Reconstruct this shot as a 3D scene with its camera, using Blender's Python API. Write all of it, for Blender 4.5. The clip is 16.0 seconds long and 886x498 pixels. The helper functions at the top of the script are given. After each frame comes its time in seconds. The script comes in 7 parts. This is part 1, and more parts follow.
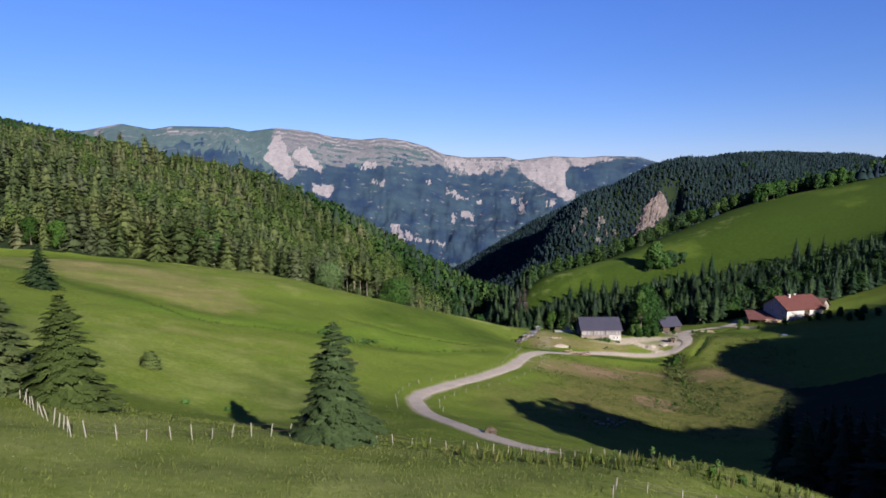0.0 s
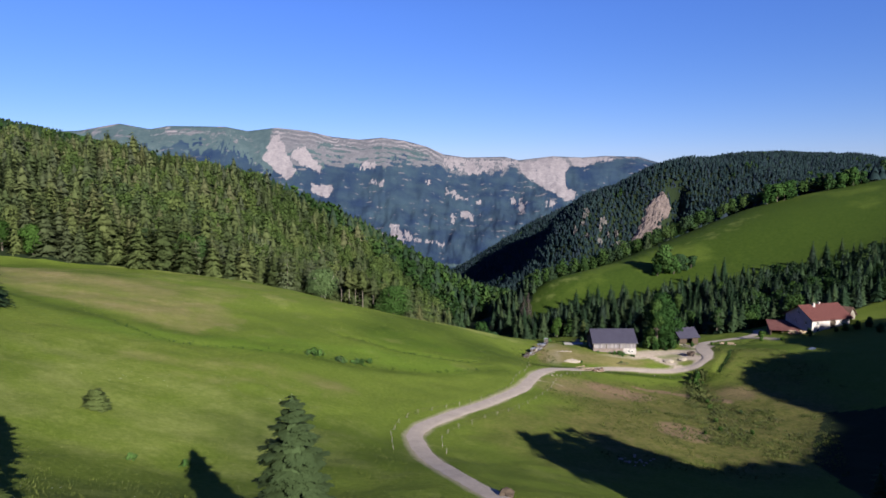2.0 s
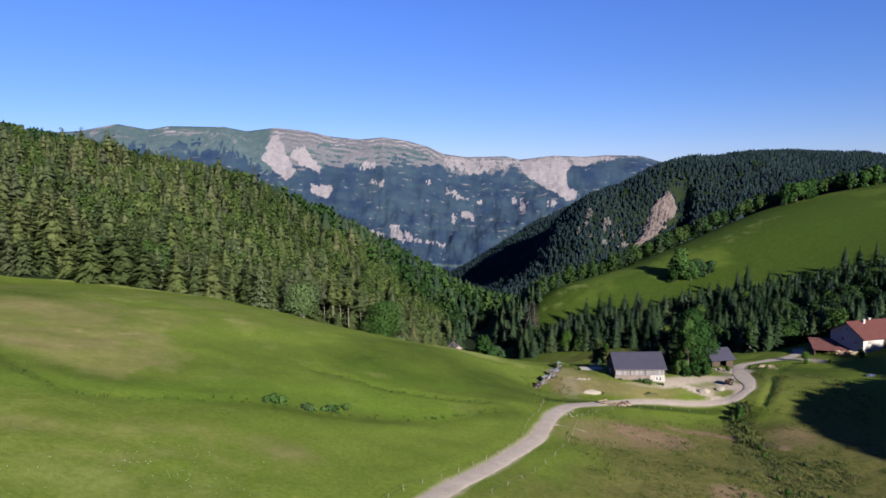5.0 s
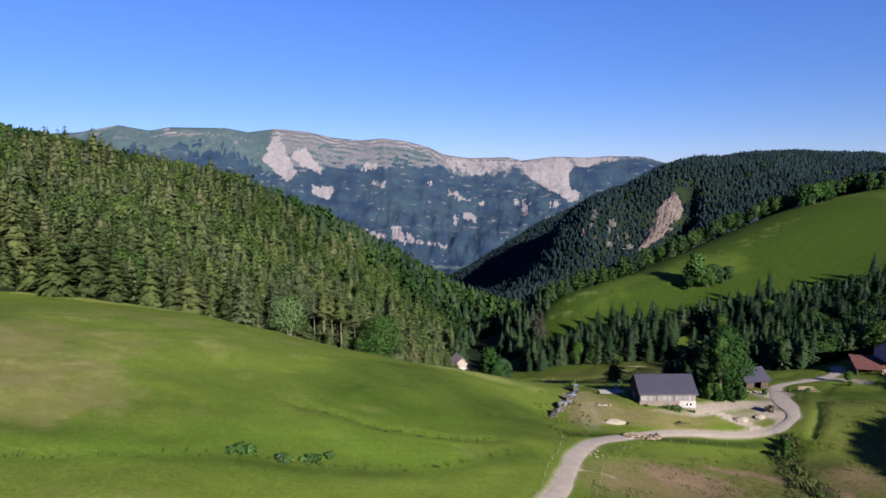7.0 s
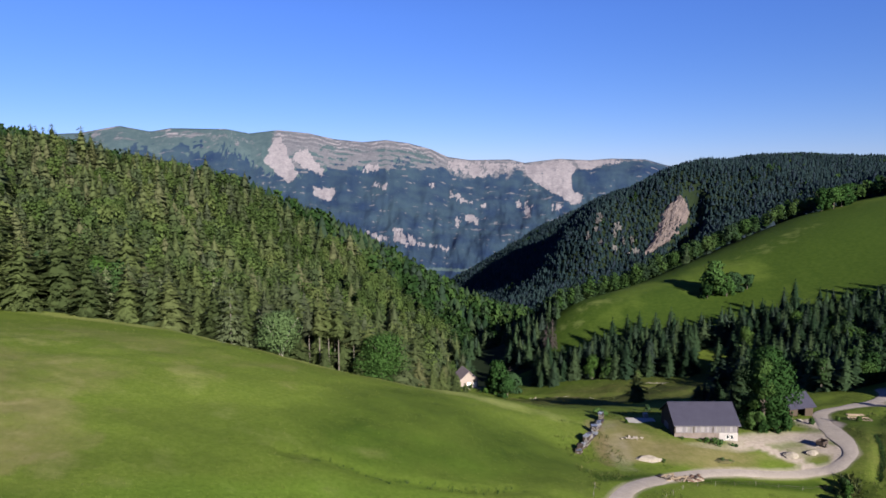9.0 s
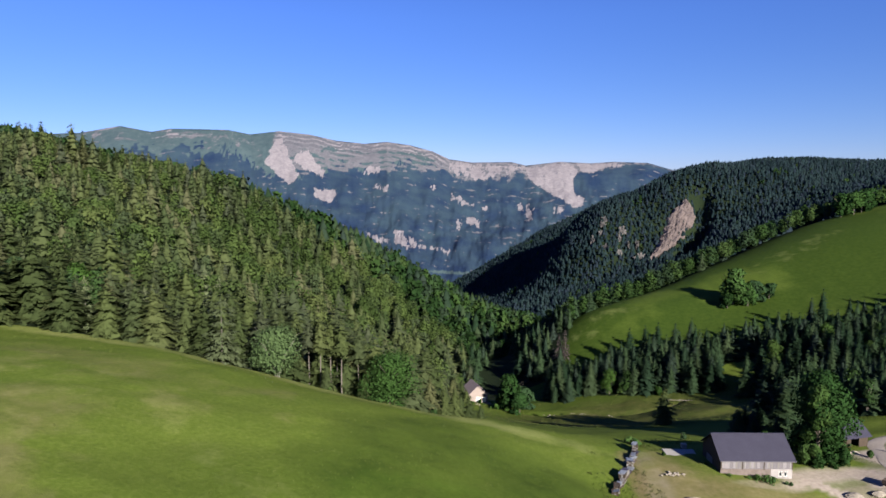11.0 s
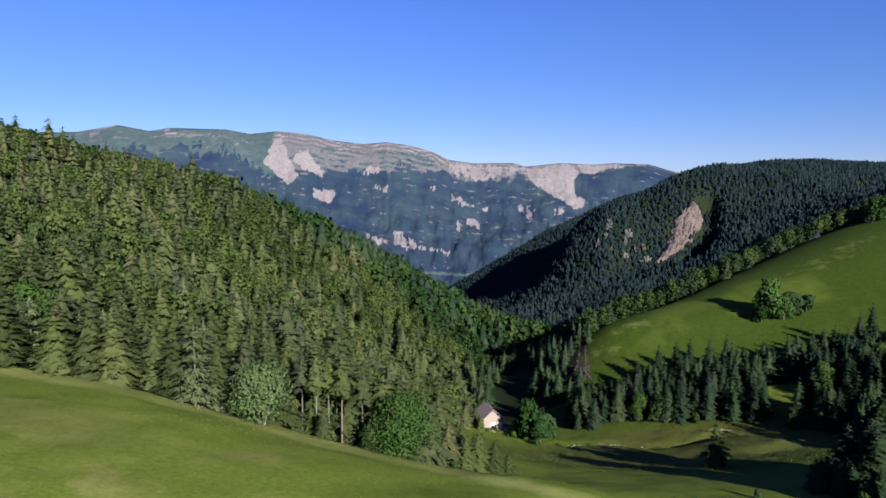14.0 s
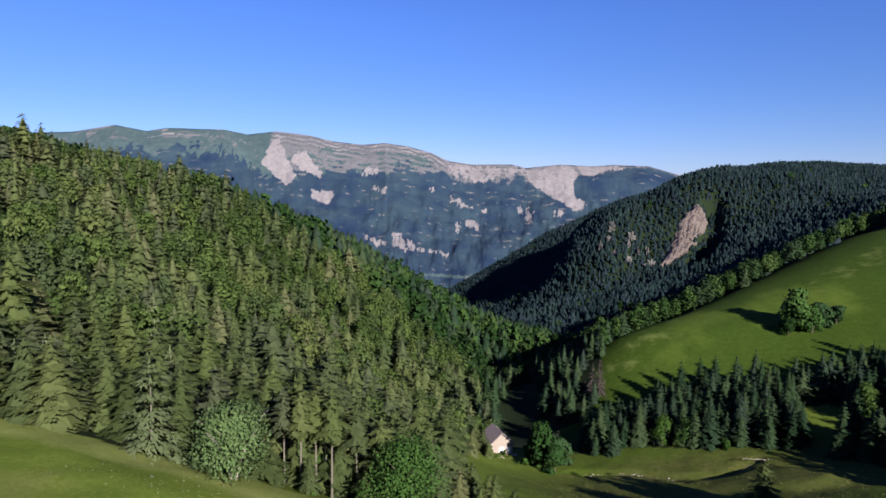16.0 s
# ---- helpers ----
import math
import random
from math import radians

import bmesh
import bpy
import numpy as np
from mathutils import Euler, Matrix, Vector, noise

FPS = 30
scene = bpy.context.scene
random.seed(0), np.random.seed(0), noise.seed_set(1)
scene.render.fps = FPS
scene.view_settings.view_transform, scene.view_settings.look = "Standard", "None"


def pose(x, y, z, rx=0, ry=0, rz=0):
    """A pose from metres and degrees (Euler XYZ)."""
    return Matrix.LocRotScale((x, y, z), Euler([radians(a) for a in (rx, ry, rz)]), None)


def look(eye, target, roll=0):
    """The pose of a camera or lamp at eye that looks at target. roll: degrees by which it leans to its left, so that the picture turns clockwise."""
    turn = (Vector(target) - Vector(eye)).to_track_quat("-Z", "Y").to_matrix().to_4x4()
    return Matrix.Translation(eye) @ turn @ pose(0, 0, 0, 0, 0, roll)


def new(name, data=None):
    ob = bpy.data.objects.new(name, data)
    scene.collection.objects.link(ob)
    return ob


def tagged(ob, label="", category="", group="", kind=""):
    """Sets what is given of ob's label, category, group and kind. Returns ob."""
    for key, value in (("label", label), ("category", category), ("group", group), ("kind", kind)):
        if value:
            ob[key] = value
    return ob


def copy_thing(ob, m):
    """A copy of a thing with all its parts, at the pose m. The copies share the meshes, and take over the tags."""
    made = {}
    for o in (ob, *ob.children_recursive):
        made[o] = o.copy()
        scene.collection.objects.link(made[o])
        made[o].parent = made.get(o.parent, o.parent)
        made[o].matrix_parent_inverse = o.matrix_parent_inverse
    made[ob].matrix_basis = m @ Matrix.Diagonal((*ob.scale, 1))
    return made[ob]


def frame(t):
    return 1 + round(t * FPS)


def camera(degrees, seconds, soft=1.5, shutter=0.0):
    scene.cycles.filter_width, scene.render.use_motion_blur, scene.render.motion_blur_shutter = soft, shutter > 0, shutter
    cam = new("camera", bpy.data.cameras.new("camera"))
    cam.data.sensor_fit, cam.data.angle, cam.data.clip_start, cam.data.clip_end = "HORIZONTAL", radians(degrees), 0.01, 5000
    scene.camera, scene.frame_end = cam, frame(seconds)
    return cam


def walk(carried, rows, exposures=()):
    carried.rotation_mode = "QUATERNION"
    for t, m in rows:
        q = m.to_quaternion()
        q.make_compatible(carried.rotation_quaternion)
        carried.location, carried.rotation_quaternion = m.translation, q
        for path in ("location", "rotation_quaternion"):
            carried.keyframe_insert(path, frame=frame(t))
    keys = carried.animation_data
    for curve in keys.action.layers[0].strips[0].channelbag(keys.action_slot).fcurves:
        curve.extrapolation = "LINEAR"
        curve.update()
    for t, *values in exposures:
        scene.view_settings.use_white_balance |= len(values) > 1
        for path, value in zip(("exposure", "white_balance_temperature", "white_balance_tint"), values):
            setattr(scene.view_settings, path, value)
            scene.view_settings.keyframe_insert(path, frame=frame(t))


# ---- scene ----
cam = camera(68.0, 16.0, 1.6)
PATH = [
    (0, (-0.821, 3.623, 57.034), (-0.692, 5.609, 56.83), -0.2),
    (0.5, (-0.826, 7.699, 57.229), (-0.697, 9.685, 57.025), -0.2),
    (1, (-0.682, 11.996, 57.349), (-0.553, 13.981, 57.146), -0.2),
    (1.5, (-0.522, 16.407, 57.495), (-0.392, 18.392, 57.291), -0.2),
    (2, (-0.317, 21.178, 57.488), (-0.186, 23.164, 57.284), -0.2),
    (2.5, (0.094, 26.024, 57.562), (0.224, 28.009, 57.358), -0.2),
    (3, (0.506, 31.107, 57.601), (0.637, 33.093, 57.397), -0.3),
    (3.5, (1.242, 36.505, 57.612), (1.373, 38.491, 57.407), -0.3),
    (4, (1.893, 41.803, 57.561), (2.024, 43.788, 57.356), -0.4),
    (6.5, (3.875, 68.792, 57.653), (3.999, 70.778, 57.451), -0.3),
    (7, (3.988, 73.98, 57.66), (4.111, 75.966, 57.459), -0.4),
    (7.5, (4.032, 78.968, 57.737), (4.153, 80.954, 57.538), -0.3),
    (8, (3.898, 83.766, 57.901), (4.019, 85.752, 57.703), -0.3),
    (8.5, (3.623, 88.515, 58.07), (3.743, 90.502, 57.872), -0.2),
    (9, (3.136, 93.268, 57.968), (3.255, 95.254, 57.773), -0.2),
    (11.5, (-0.077, 115.014, 58.025), (0.041, 117.001, 57.837), 0.2),
    (12, (-0.799, 119.6, 58.163), (-0.681, 121.587, 57.975), 0.2),
    (12.5, (-1.413, 124.343, 58.263), (-1.294, 126.33, 58.075), 0.3),
    (13, (-1.916, 129.119, 58.379), (-1.796, 131.107, 58.192), 0.4),
    (13.5, (-2.314, 134.174, 58.429), (-2.193, 136.161, 58.242), 0.4),
    (14, (-2.464, 139.419, 58.413), (-2.343, 141.407, 58.227), 0.4),
    (14.5, (-2.655, 144.835, 58.4), (-2.534, 146.823, 58.215), 0.4),
    (15, (-2.849, 150.486, 58.44), (-2.726, 152.474, 58.256), 0.5),
    (15.5, (-3.079, 156.265, 58.451), (-2.954, 158.252, 58.268), 0.6),
    (16, (-3.314, 162.057, 58.519), (-3.188, 164.045, 58.337), 0.6),
]
walk(cam, [(t, look(eye, target, roll)) for t, eye, target, roll in PATH])
# ---------------------------------------------------------------- light
SUN_AZ, SUN_EL = 156.0, 23.5        # degrees: azimuth clockwise from +y, height
TO_SUN = Vector((math.sin(radians(SUN_AZ)) * math.cos(radians(SUN_EL)),
                 math.cos(radians(SUN_AZ)) * math.cos(radians(SUN_EL)), math.sin(radians(SUN_EL))))

world = bpy.data.worlds.new("sky")
scene.world = world
world.use_nodes = True
wn = world.node_tree.nodes
sky = wn.new("ShaderNodeTexSky")
sky.sky_type = "NISHITA"
sky.sun_disc = False
sky.sun_elevation, sky.sun_rotation = radians(SUN_EL), radians(SUN_AZ)
sky.altitude, sky.air_density, sky.dust_density, sky.ozone_density = 1200.0, 1.0, 0.2, 3.0
wl = world.node_tree.links
tint = wn.new("ShaderNodeHueSaturation")
tint.inputs["Saturation"].default_value = 1.2
wl.new(sky.outputs[0], tint.inputs["Color"])
wl.new(tint.outputs[0], wn["Background"].inputs[0])
blue = wn.new("ShaderNodeBackground")          # clear upper air
blue.inputs["Color"].default_value = (0.075, 0.16, 1.0, 1)
aim, parts = wn.new("ShaderNodeTexCoord"), wn.new("ShaderNodeSeparateXYZ")
wl.new(aim.outputs["Generated"], parts.inputs[0])
deep = wn.new("ShaderNodeMapRange")             # the air thins out overhead
for k, v in ((1, 0.24), (2, 0.85), (3, 1.0), (4, 0.40)):
    deep.inputs[k].default_value = v
wl.new(parts.outputs["Z"], deep.inputs[0])


def times(a, b):
    m = wn.new("ShaderNodeMath")
    m.operation = "MULTIPLY"
    wl.new(a, m.inputs[0])
    if isinstance(b, float):
        m.inputs[1].default_value = b
    else:
        wl.new(b, m.inputs[1])
    return m.outputs[0]


side = wn.new("ShaderNodeMath")
side.operation = "MULTIPLY_ADD"
side.inputs[1].default_value, side.inputs[2].default_value = -0.45, 1.0
wl.new(parts.outputs["X"], side.inputs[0])
wl.new(times(times(deep.outputs[0], side.outputs[0]), 0.155), blue.inputs["Strength"])
wl.new(times(deep.outputs[0], 0.0212), wn["Background"].inputs["Strength"])
both = wn.new("ShaderNodeAddShader")
wl.new(wn["Background"].outputs[0], both.inputs[0])
wl.new(blue.outputs[0], both.inputs[1])
wl.new(both.outputs[0], wn["World Output"].inputs["Surface"])

sun_data = bpy.data.lights.new("sun", "SUN")
sun_data.energy, sun_data.angle, sun_data.color = 5.0, radians(0.53), (1.0, 0.93, 0.82)
sun = new("sun", sun_data)
sun.matrix_world = look(TO_SUN * 300, (0, 0, 0))
scene.view_settings.exposure = 1.75


# ---------------------------------------------------------------- materials
def shader(name, rough=0.9, spec=0.2):
    m = bpy.data.materials.new(name)
    m.use_nodes = True
    b = m.node_tree.nodes["Principled BSDF"]
    b.inputs["Roughness"].default_value = rough
    b.inputs["Specular IOR Level"].default_value = spec
    return m, m.node_tree.nodes, m.node_tree.links, b


def noise_at(nodes, links, scale, detail=4, rough=0.6, where="Object", vec=None):
    n = nodes.new("ShaderNodeTexNoise")
    n.inputs["Scale"].default_value, n.inputs["Detail"].default_value = scale, detail
    n.inputs["Roughness"].default_value = rough
    if vec is None:
        vec = nodes.new("ShaderNodeTexCoord").outputs[where]
    links.new(vec, n.inputs["Vector"])
    return n.outputs["Fac"]


def ramp(nodes, links, fac, *stops):
    r = nodes.new("ShaderNodeValToRGB")
    e = r.color_ramp.elements
    while len(e) < len(stops):
        e.new(0.5)
    for k, (at, col) in zip(e, stops):
        k.position, k.color = at, (*col, 1) if len(col) == 3 else col
    links.new(fac, r.inputs[0])
    return r.outputs[0]


def mixed(nodes, links, fac, a, b, mode="MIX"):
    m = nodes.new("ShaderNodeMix")
    m.data_type, m.blend_type = "RGBA", mode
    for sock, val in ((m.inputs[0], fac), (m.inputs[6], a), (m.inputs[7], b)):
        if isinstance(val, (int, float)):
            sock.default_value = val
        elif isinstance(val, tuple):
            sock.default_value = (*val, 1)
        else:
            links.new(val, sock)
    return m.outputs[2]


def bumped(nodes, links, bsdf, fac, strength, distance):
    b = nodes.new("ShaderNodeBump")
    b.inputs["Strength"].default_value, b.inputs["Distance"].default_value = strength, distance
    links.new(fac, b.inputs["Height"])
    links.new(b.outputs[0], bsdf.inputs["Normal"])


def plain(name, a, b, scale=2.0, rough=0.85, bump=0.02, spec=0.2, metal=0.0, stretch=None):
    """A two-tone grained material."""
    m, n, l, p = shader(name, rough, spec)
    p.inputs["Metallic"].default_value = metal
    vec = None
    if stretch:
        tc, mp = n.new("ShaderNodeTexCoord"), n.new("ShaderNodeMapping")
        mp.inputs["Scale"].default_value = stretch
        l.new(tc.outputs["Object"], mp.inputs[0])
        vec = mp.outputs[0]
    big = noise_at(n, l, scale, 5, 0.65, vec=vec)
    fine = noise_at(n, l, scale * 9, 3, 0.6, vec=vec)
    col = ramp(n, l, big, (0.3, a), (0.7, b))
    col = mixed(n, l, 0.35, col, ramp(n, l, fine, (0.3, tuple(v * 0.55 for v in a)), (0.75, b)))
    l.new(col, p.inputs["Base Color"])
    if bump:
        bumped(n, l, p, fine, 0.6, bump)
    return m


def attr(n, name):
    a = n.new("ShaderNodeAttribute")
    a.attribute_name = name
    return a.outputs["Fac"]


def foliage(name, dark, light, brown, per_object, through_leaf=0.25):
    """Leaves or needles: tone by tree and by sprig, with a little light through them."""
    m, n, l, p = shader(name, 0.8, 0.03)
    if per_object:
        tone = n.new("ShaderNodeObjectInfo").outputs["Random"]
    else:
        tone = attr(n, "tone")
    isl = n.new("ShaderNodeNewGeometry").outputs["Random Per Island"]
    col = ramp(n, l, tone, (0.0, tuple(v * 0.75 for v in dark)), (0.25, dark), (0.38, (0.62 * light[0] + 0.006, 0.60 * light[1] + 0.006, 0.75 * light[2] + 0.012)), (0.55, tuple(0.5 * (a + b) for a, b in zip(dark, light))), (0.8, light), (1.0, brown))
    col = mixed(n, l, 0.15, col, ramp(n, l, isl, (0.0, tuple(v * 0.55 for v in dark)), (1.0, tuple(v * 1.25 for v in light))))
    l.new(col, p.inputs["Base Color"])
    t = n.new("ShaderNodeBsdfTranslucent")
    l.new(col, t.inputs[0])
    mix = n.new("ShaderNodeMixShader")
    mix.inputs[0].default_value = through_leaf
    l.new(p.outputs[0], mix.inputs[1])
    l.new(t.outputs[0], mix.inputs[2])
    l.new(mix.outputs[0], n["Material Output"].inputs[0])
    return m


def meadow_material():
    m, n, l, p = shader("meadow_grass", 0.95, 0.03)
    wide = noise_at(n, l, 0.018, 5, 0.6)
    mid = noise_at(n, l, 0.11, 6, 0.65)
    fine = noise_at(n, l, 1.3, 5, 0.75)
    tuft = noise_at(n, l, 0.45, 4, 0.7)
    green = ramp(n, l, wide, (0.32, (0.058, 0.082, 0.013)), (0.52, (0.080, 0.100, 0.018)), (0.7, (0.104, 0.116, 0.027)))
    green = mixed(n, l, 0.50, green, ramp(n, l, mid, (0.3, (0.052, 0.077, 0.012)), (0.55, (0.077, 0.096, 0.018)), (0.75, (0.112, 0.116, 0.036))))
    grit = noise_at(n, l, 4.5, 3, 0.7)
    green = mixed(n, l, 0.22, green, ramp(n, l, grit, (0.3, (0.018, 0.036, 0.004)), (0.5, (0.070, 0.094, 0.016)), (0.72, (0.165, 0.170, 0.060))))
    green = mixed(n, l, 0.55, green, ramp(n, l, fine, (0.25, (0.021, 0.041, 0.005)), (0.5, (0.055, 0.086, 0.012)), (0.75, (0.102, 0.126, 0.031))), "MIX")
    straw = ramp(n, l, tuft, (0.3, (0.098, 0.092, 0.034)), (0.55, (0.128, 0.112, 0.052)), (0.75, (0.165, 0.138, 0.078)))
    soil = ramp(n, l, fine, (0.3, (0.080, 0.056, 0.036)), (0.7, (0.150, 0.110, 0.070)))
    # Near-black woodland floor; it also paints shade on open ground.
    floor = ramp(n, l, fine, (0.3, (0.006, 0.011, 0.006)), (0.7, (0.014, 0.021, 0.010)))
    gravel = ramp(n, l, fine, (0.3, (0.190, 0.160, 0.137)), (0.7, (0.290, 0.250, 0.218)))
    # Dark green of lush grass; also stands for the far slope's grazing sun.
    lush_and_shade = ramp(n, l, tuft, (0.3, (0.017, 0.033, 0.005)), (0.7, (0.031, 0.050, 0.008)))

    def masked(name, soft=0.35):
        """A mask broken up by the grain of the ground."""
        a = n.new("ShaderNodeMath")
        a.operation = "MULTIPLY_ADD"
        l.new(mid, a.inputs[0])
        a.inputs[1].default_value = soft * 2
        a.inputs[2].default_value = -soft
        b = n.new("ShaderNodeMath")
        b.operation = "ADD"
        l.new(a.outputs[0], b.inputs[0])
        l.new(attr(n, name), b.inputs[1])
        c = n.new("ShaderNodeMapRange")
        c.inputs[1].default_value, c.inputs[2].default_value = 0.2, 0.8
        l.new(b.outputs[0], c.inputs[0])
        return c.outputs[0]

    rank = ramp(n, l, fine, (0.28, (0.020, 0.030, 0.006)), (0.5, (0.060, 0.064, 0.018)), (0.72, (0.115, 0.100, 0.042)))
    rank = mixed(n, l, 0.5, rank, ramp(n, l, tuft, (0.35, (0.030, 0.046, 0.010)), (0.55, (0.080, 0.076, 0.026)), (0.7, (0.110, 0.088, 0.046))))
    col = mixed(n, l, masked("lush_and_shade"), green, lush_and_shade)
    # Pale seeding grass; also lightens ground that the low sun only grazes.
    seed = ramp(n, l, fine, (0.3, (0.122, 0.142, 0.040)), (0.7, (0.182, 0.194, 0.072)))
    col = mixed(n, l, masked("rough"), col, rank)
    col = mixed(n, l, masked("seeding", 0.5), col, seed)
    fresh = ramp(n, l, fine, (0.3, (0.040, 0.074, 0.008)), (0.7, (0.072, 0.116, 0.016)))
    col = mixed(n, l, masked("fresh", 0.4), col, fresh)
    col = mixed(n, l, masked("dry"), col, straw)
    col = mixed(n, l, masked("soil"), col, soil)
    col = mixed(n, l, masked("gravel", 0.3), col, gravel)
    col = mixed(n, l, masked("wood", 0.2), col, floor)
    l.new(col, p.inputs["Base Color"])
    bumped(n, l, p, fine, 0.6, 0.2)
    return m


def mountain_material():
    m, n, l, p = shader("hazy_limestone_mountain", 0.95, 0.05)
    fine = noise_at(n, l, 0.02, 6, 0.7)
    wide = noise_at(n, l, 0.0055, 5, 0.6)
    small = noise_at(n, l, 0.06, 4, 0.75)
    # Distance haze is put in as blue in the woods, grass and rock.
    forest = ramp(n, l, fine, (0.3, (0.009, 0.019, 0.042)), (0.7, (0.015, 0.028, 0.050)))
    # Broad pale and dark patches paint sunlit shoulders and shaded folds.
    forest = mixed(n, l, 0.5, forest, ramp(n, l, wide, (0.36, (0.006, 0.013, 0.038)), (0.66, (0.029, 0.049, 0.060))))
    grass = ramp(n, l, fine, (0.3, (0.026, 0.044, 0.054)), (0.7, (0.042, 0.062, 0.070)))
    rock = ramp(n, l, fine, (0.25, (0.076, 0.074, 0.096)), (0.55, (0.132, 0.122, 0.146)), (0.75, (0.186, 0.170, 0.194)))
    def broken(name, amount):
        a = n.new("ShaderNodeMath")
        a.operation = "MULTIPLY_ADD"
        l.new(fine, a.inputs[0])
        a.inputs[1].default_value = amount
        l.new(attr(n, name), a.inputs[2])
        d = n.new("ShaderNodeMath")
        d.operation = "MULTIPLY_ADD"
        l.new(small, d.inputs[0])
        d.inputs[1].default_value = amount * 0.7
        l.new(a.outputs[0], d.inputs[2])
        c = n.new("ShaderNodeMapRange")
        c.inputs[1].default_value, c.inputs[2].default_value = 0.42 + amount * 0.85, 0.58 + amount * 0.85
        l.new(d.outputs[0], c.inputs[0])
        return c.outputs[0]

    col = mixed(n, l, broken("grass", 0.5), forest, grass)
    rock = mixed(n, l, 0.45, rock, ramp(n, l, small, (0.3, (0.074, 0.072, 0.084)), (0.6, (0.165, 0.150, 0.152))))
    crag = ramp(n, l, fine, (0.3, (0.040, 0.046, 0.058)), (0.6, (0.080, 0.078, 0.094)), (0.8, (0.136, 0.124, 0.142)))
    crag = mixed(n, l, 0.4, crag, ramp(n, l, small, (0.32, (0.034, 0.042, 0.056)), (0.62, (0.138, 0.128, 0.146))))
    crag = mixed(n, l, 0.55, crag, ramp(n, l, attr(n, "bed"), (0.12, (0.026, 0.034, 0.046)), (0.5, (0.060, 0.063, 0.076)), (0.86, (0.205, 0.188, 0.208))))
    col = mixed(n, l, broken("rock", 0.8), col, crag)
    col = mixed(n, l, broken("scree", 1.0), col, rock)
    l.new(col, p.inputs["Base Color"])
    bumped(n, l, p, fine, 0.3, 8.0)
    return m


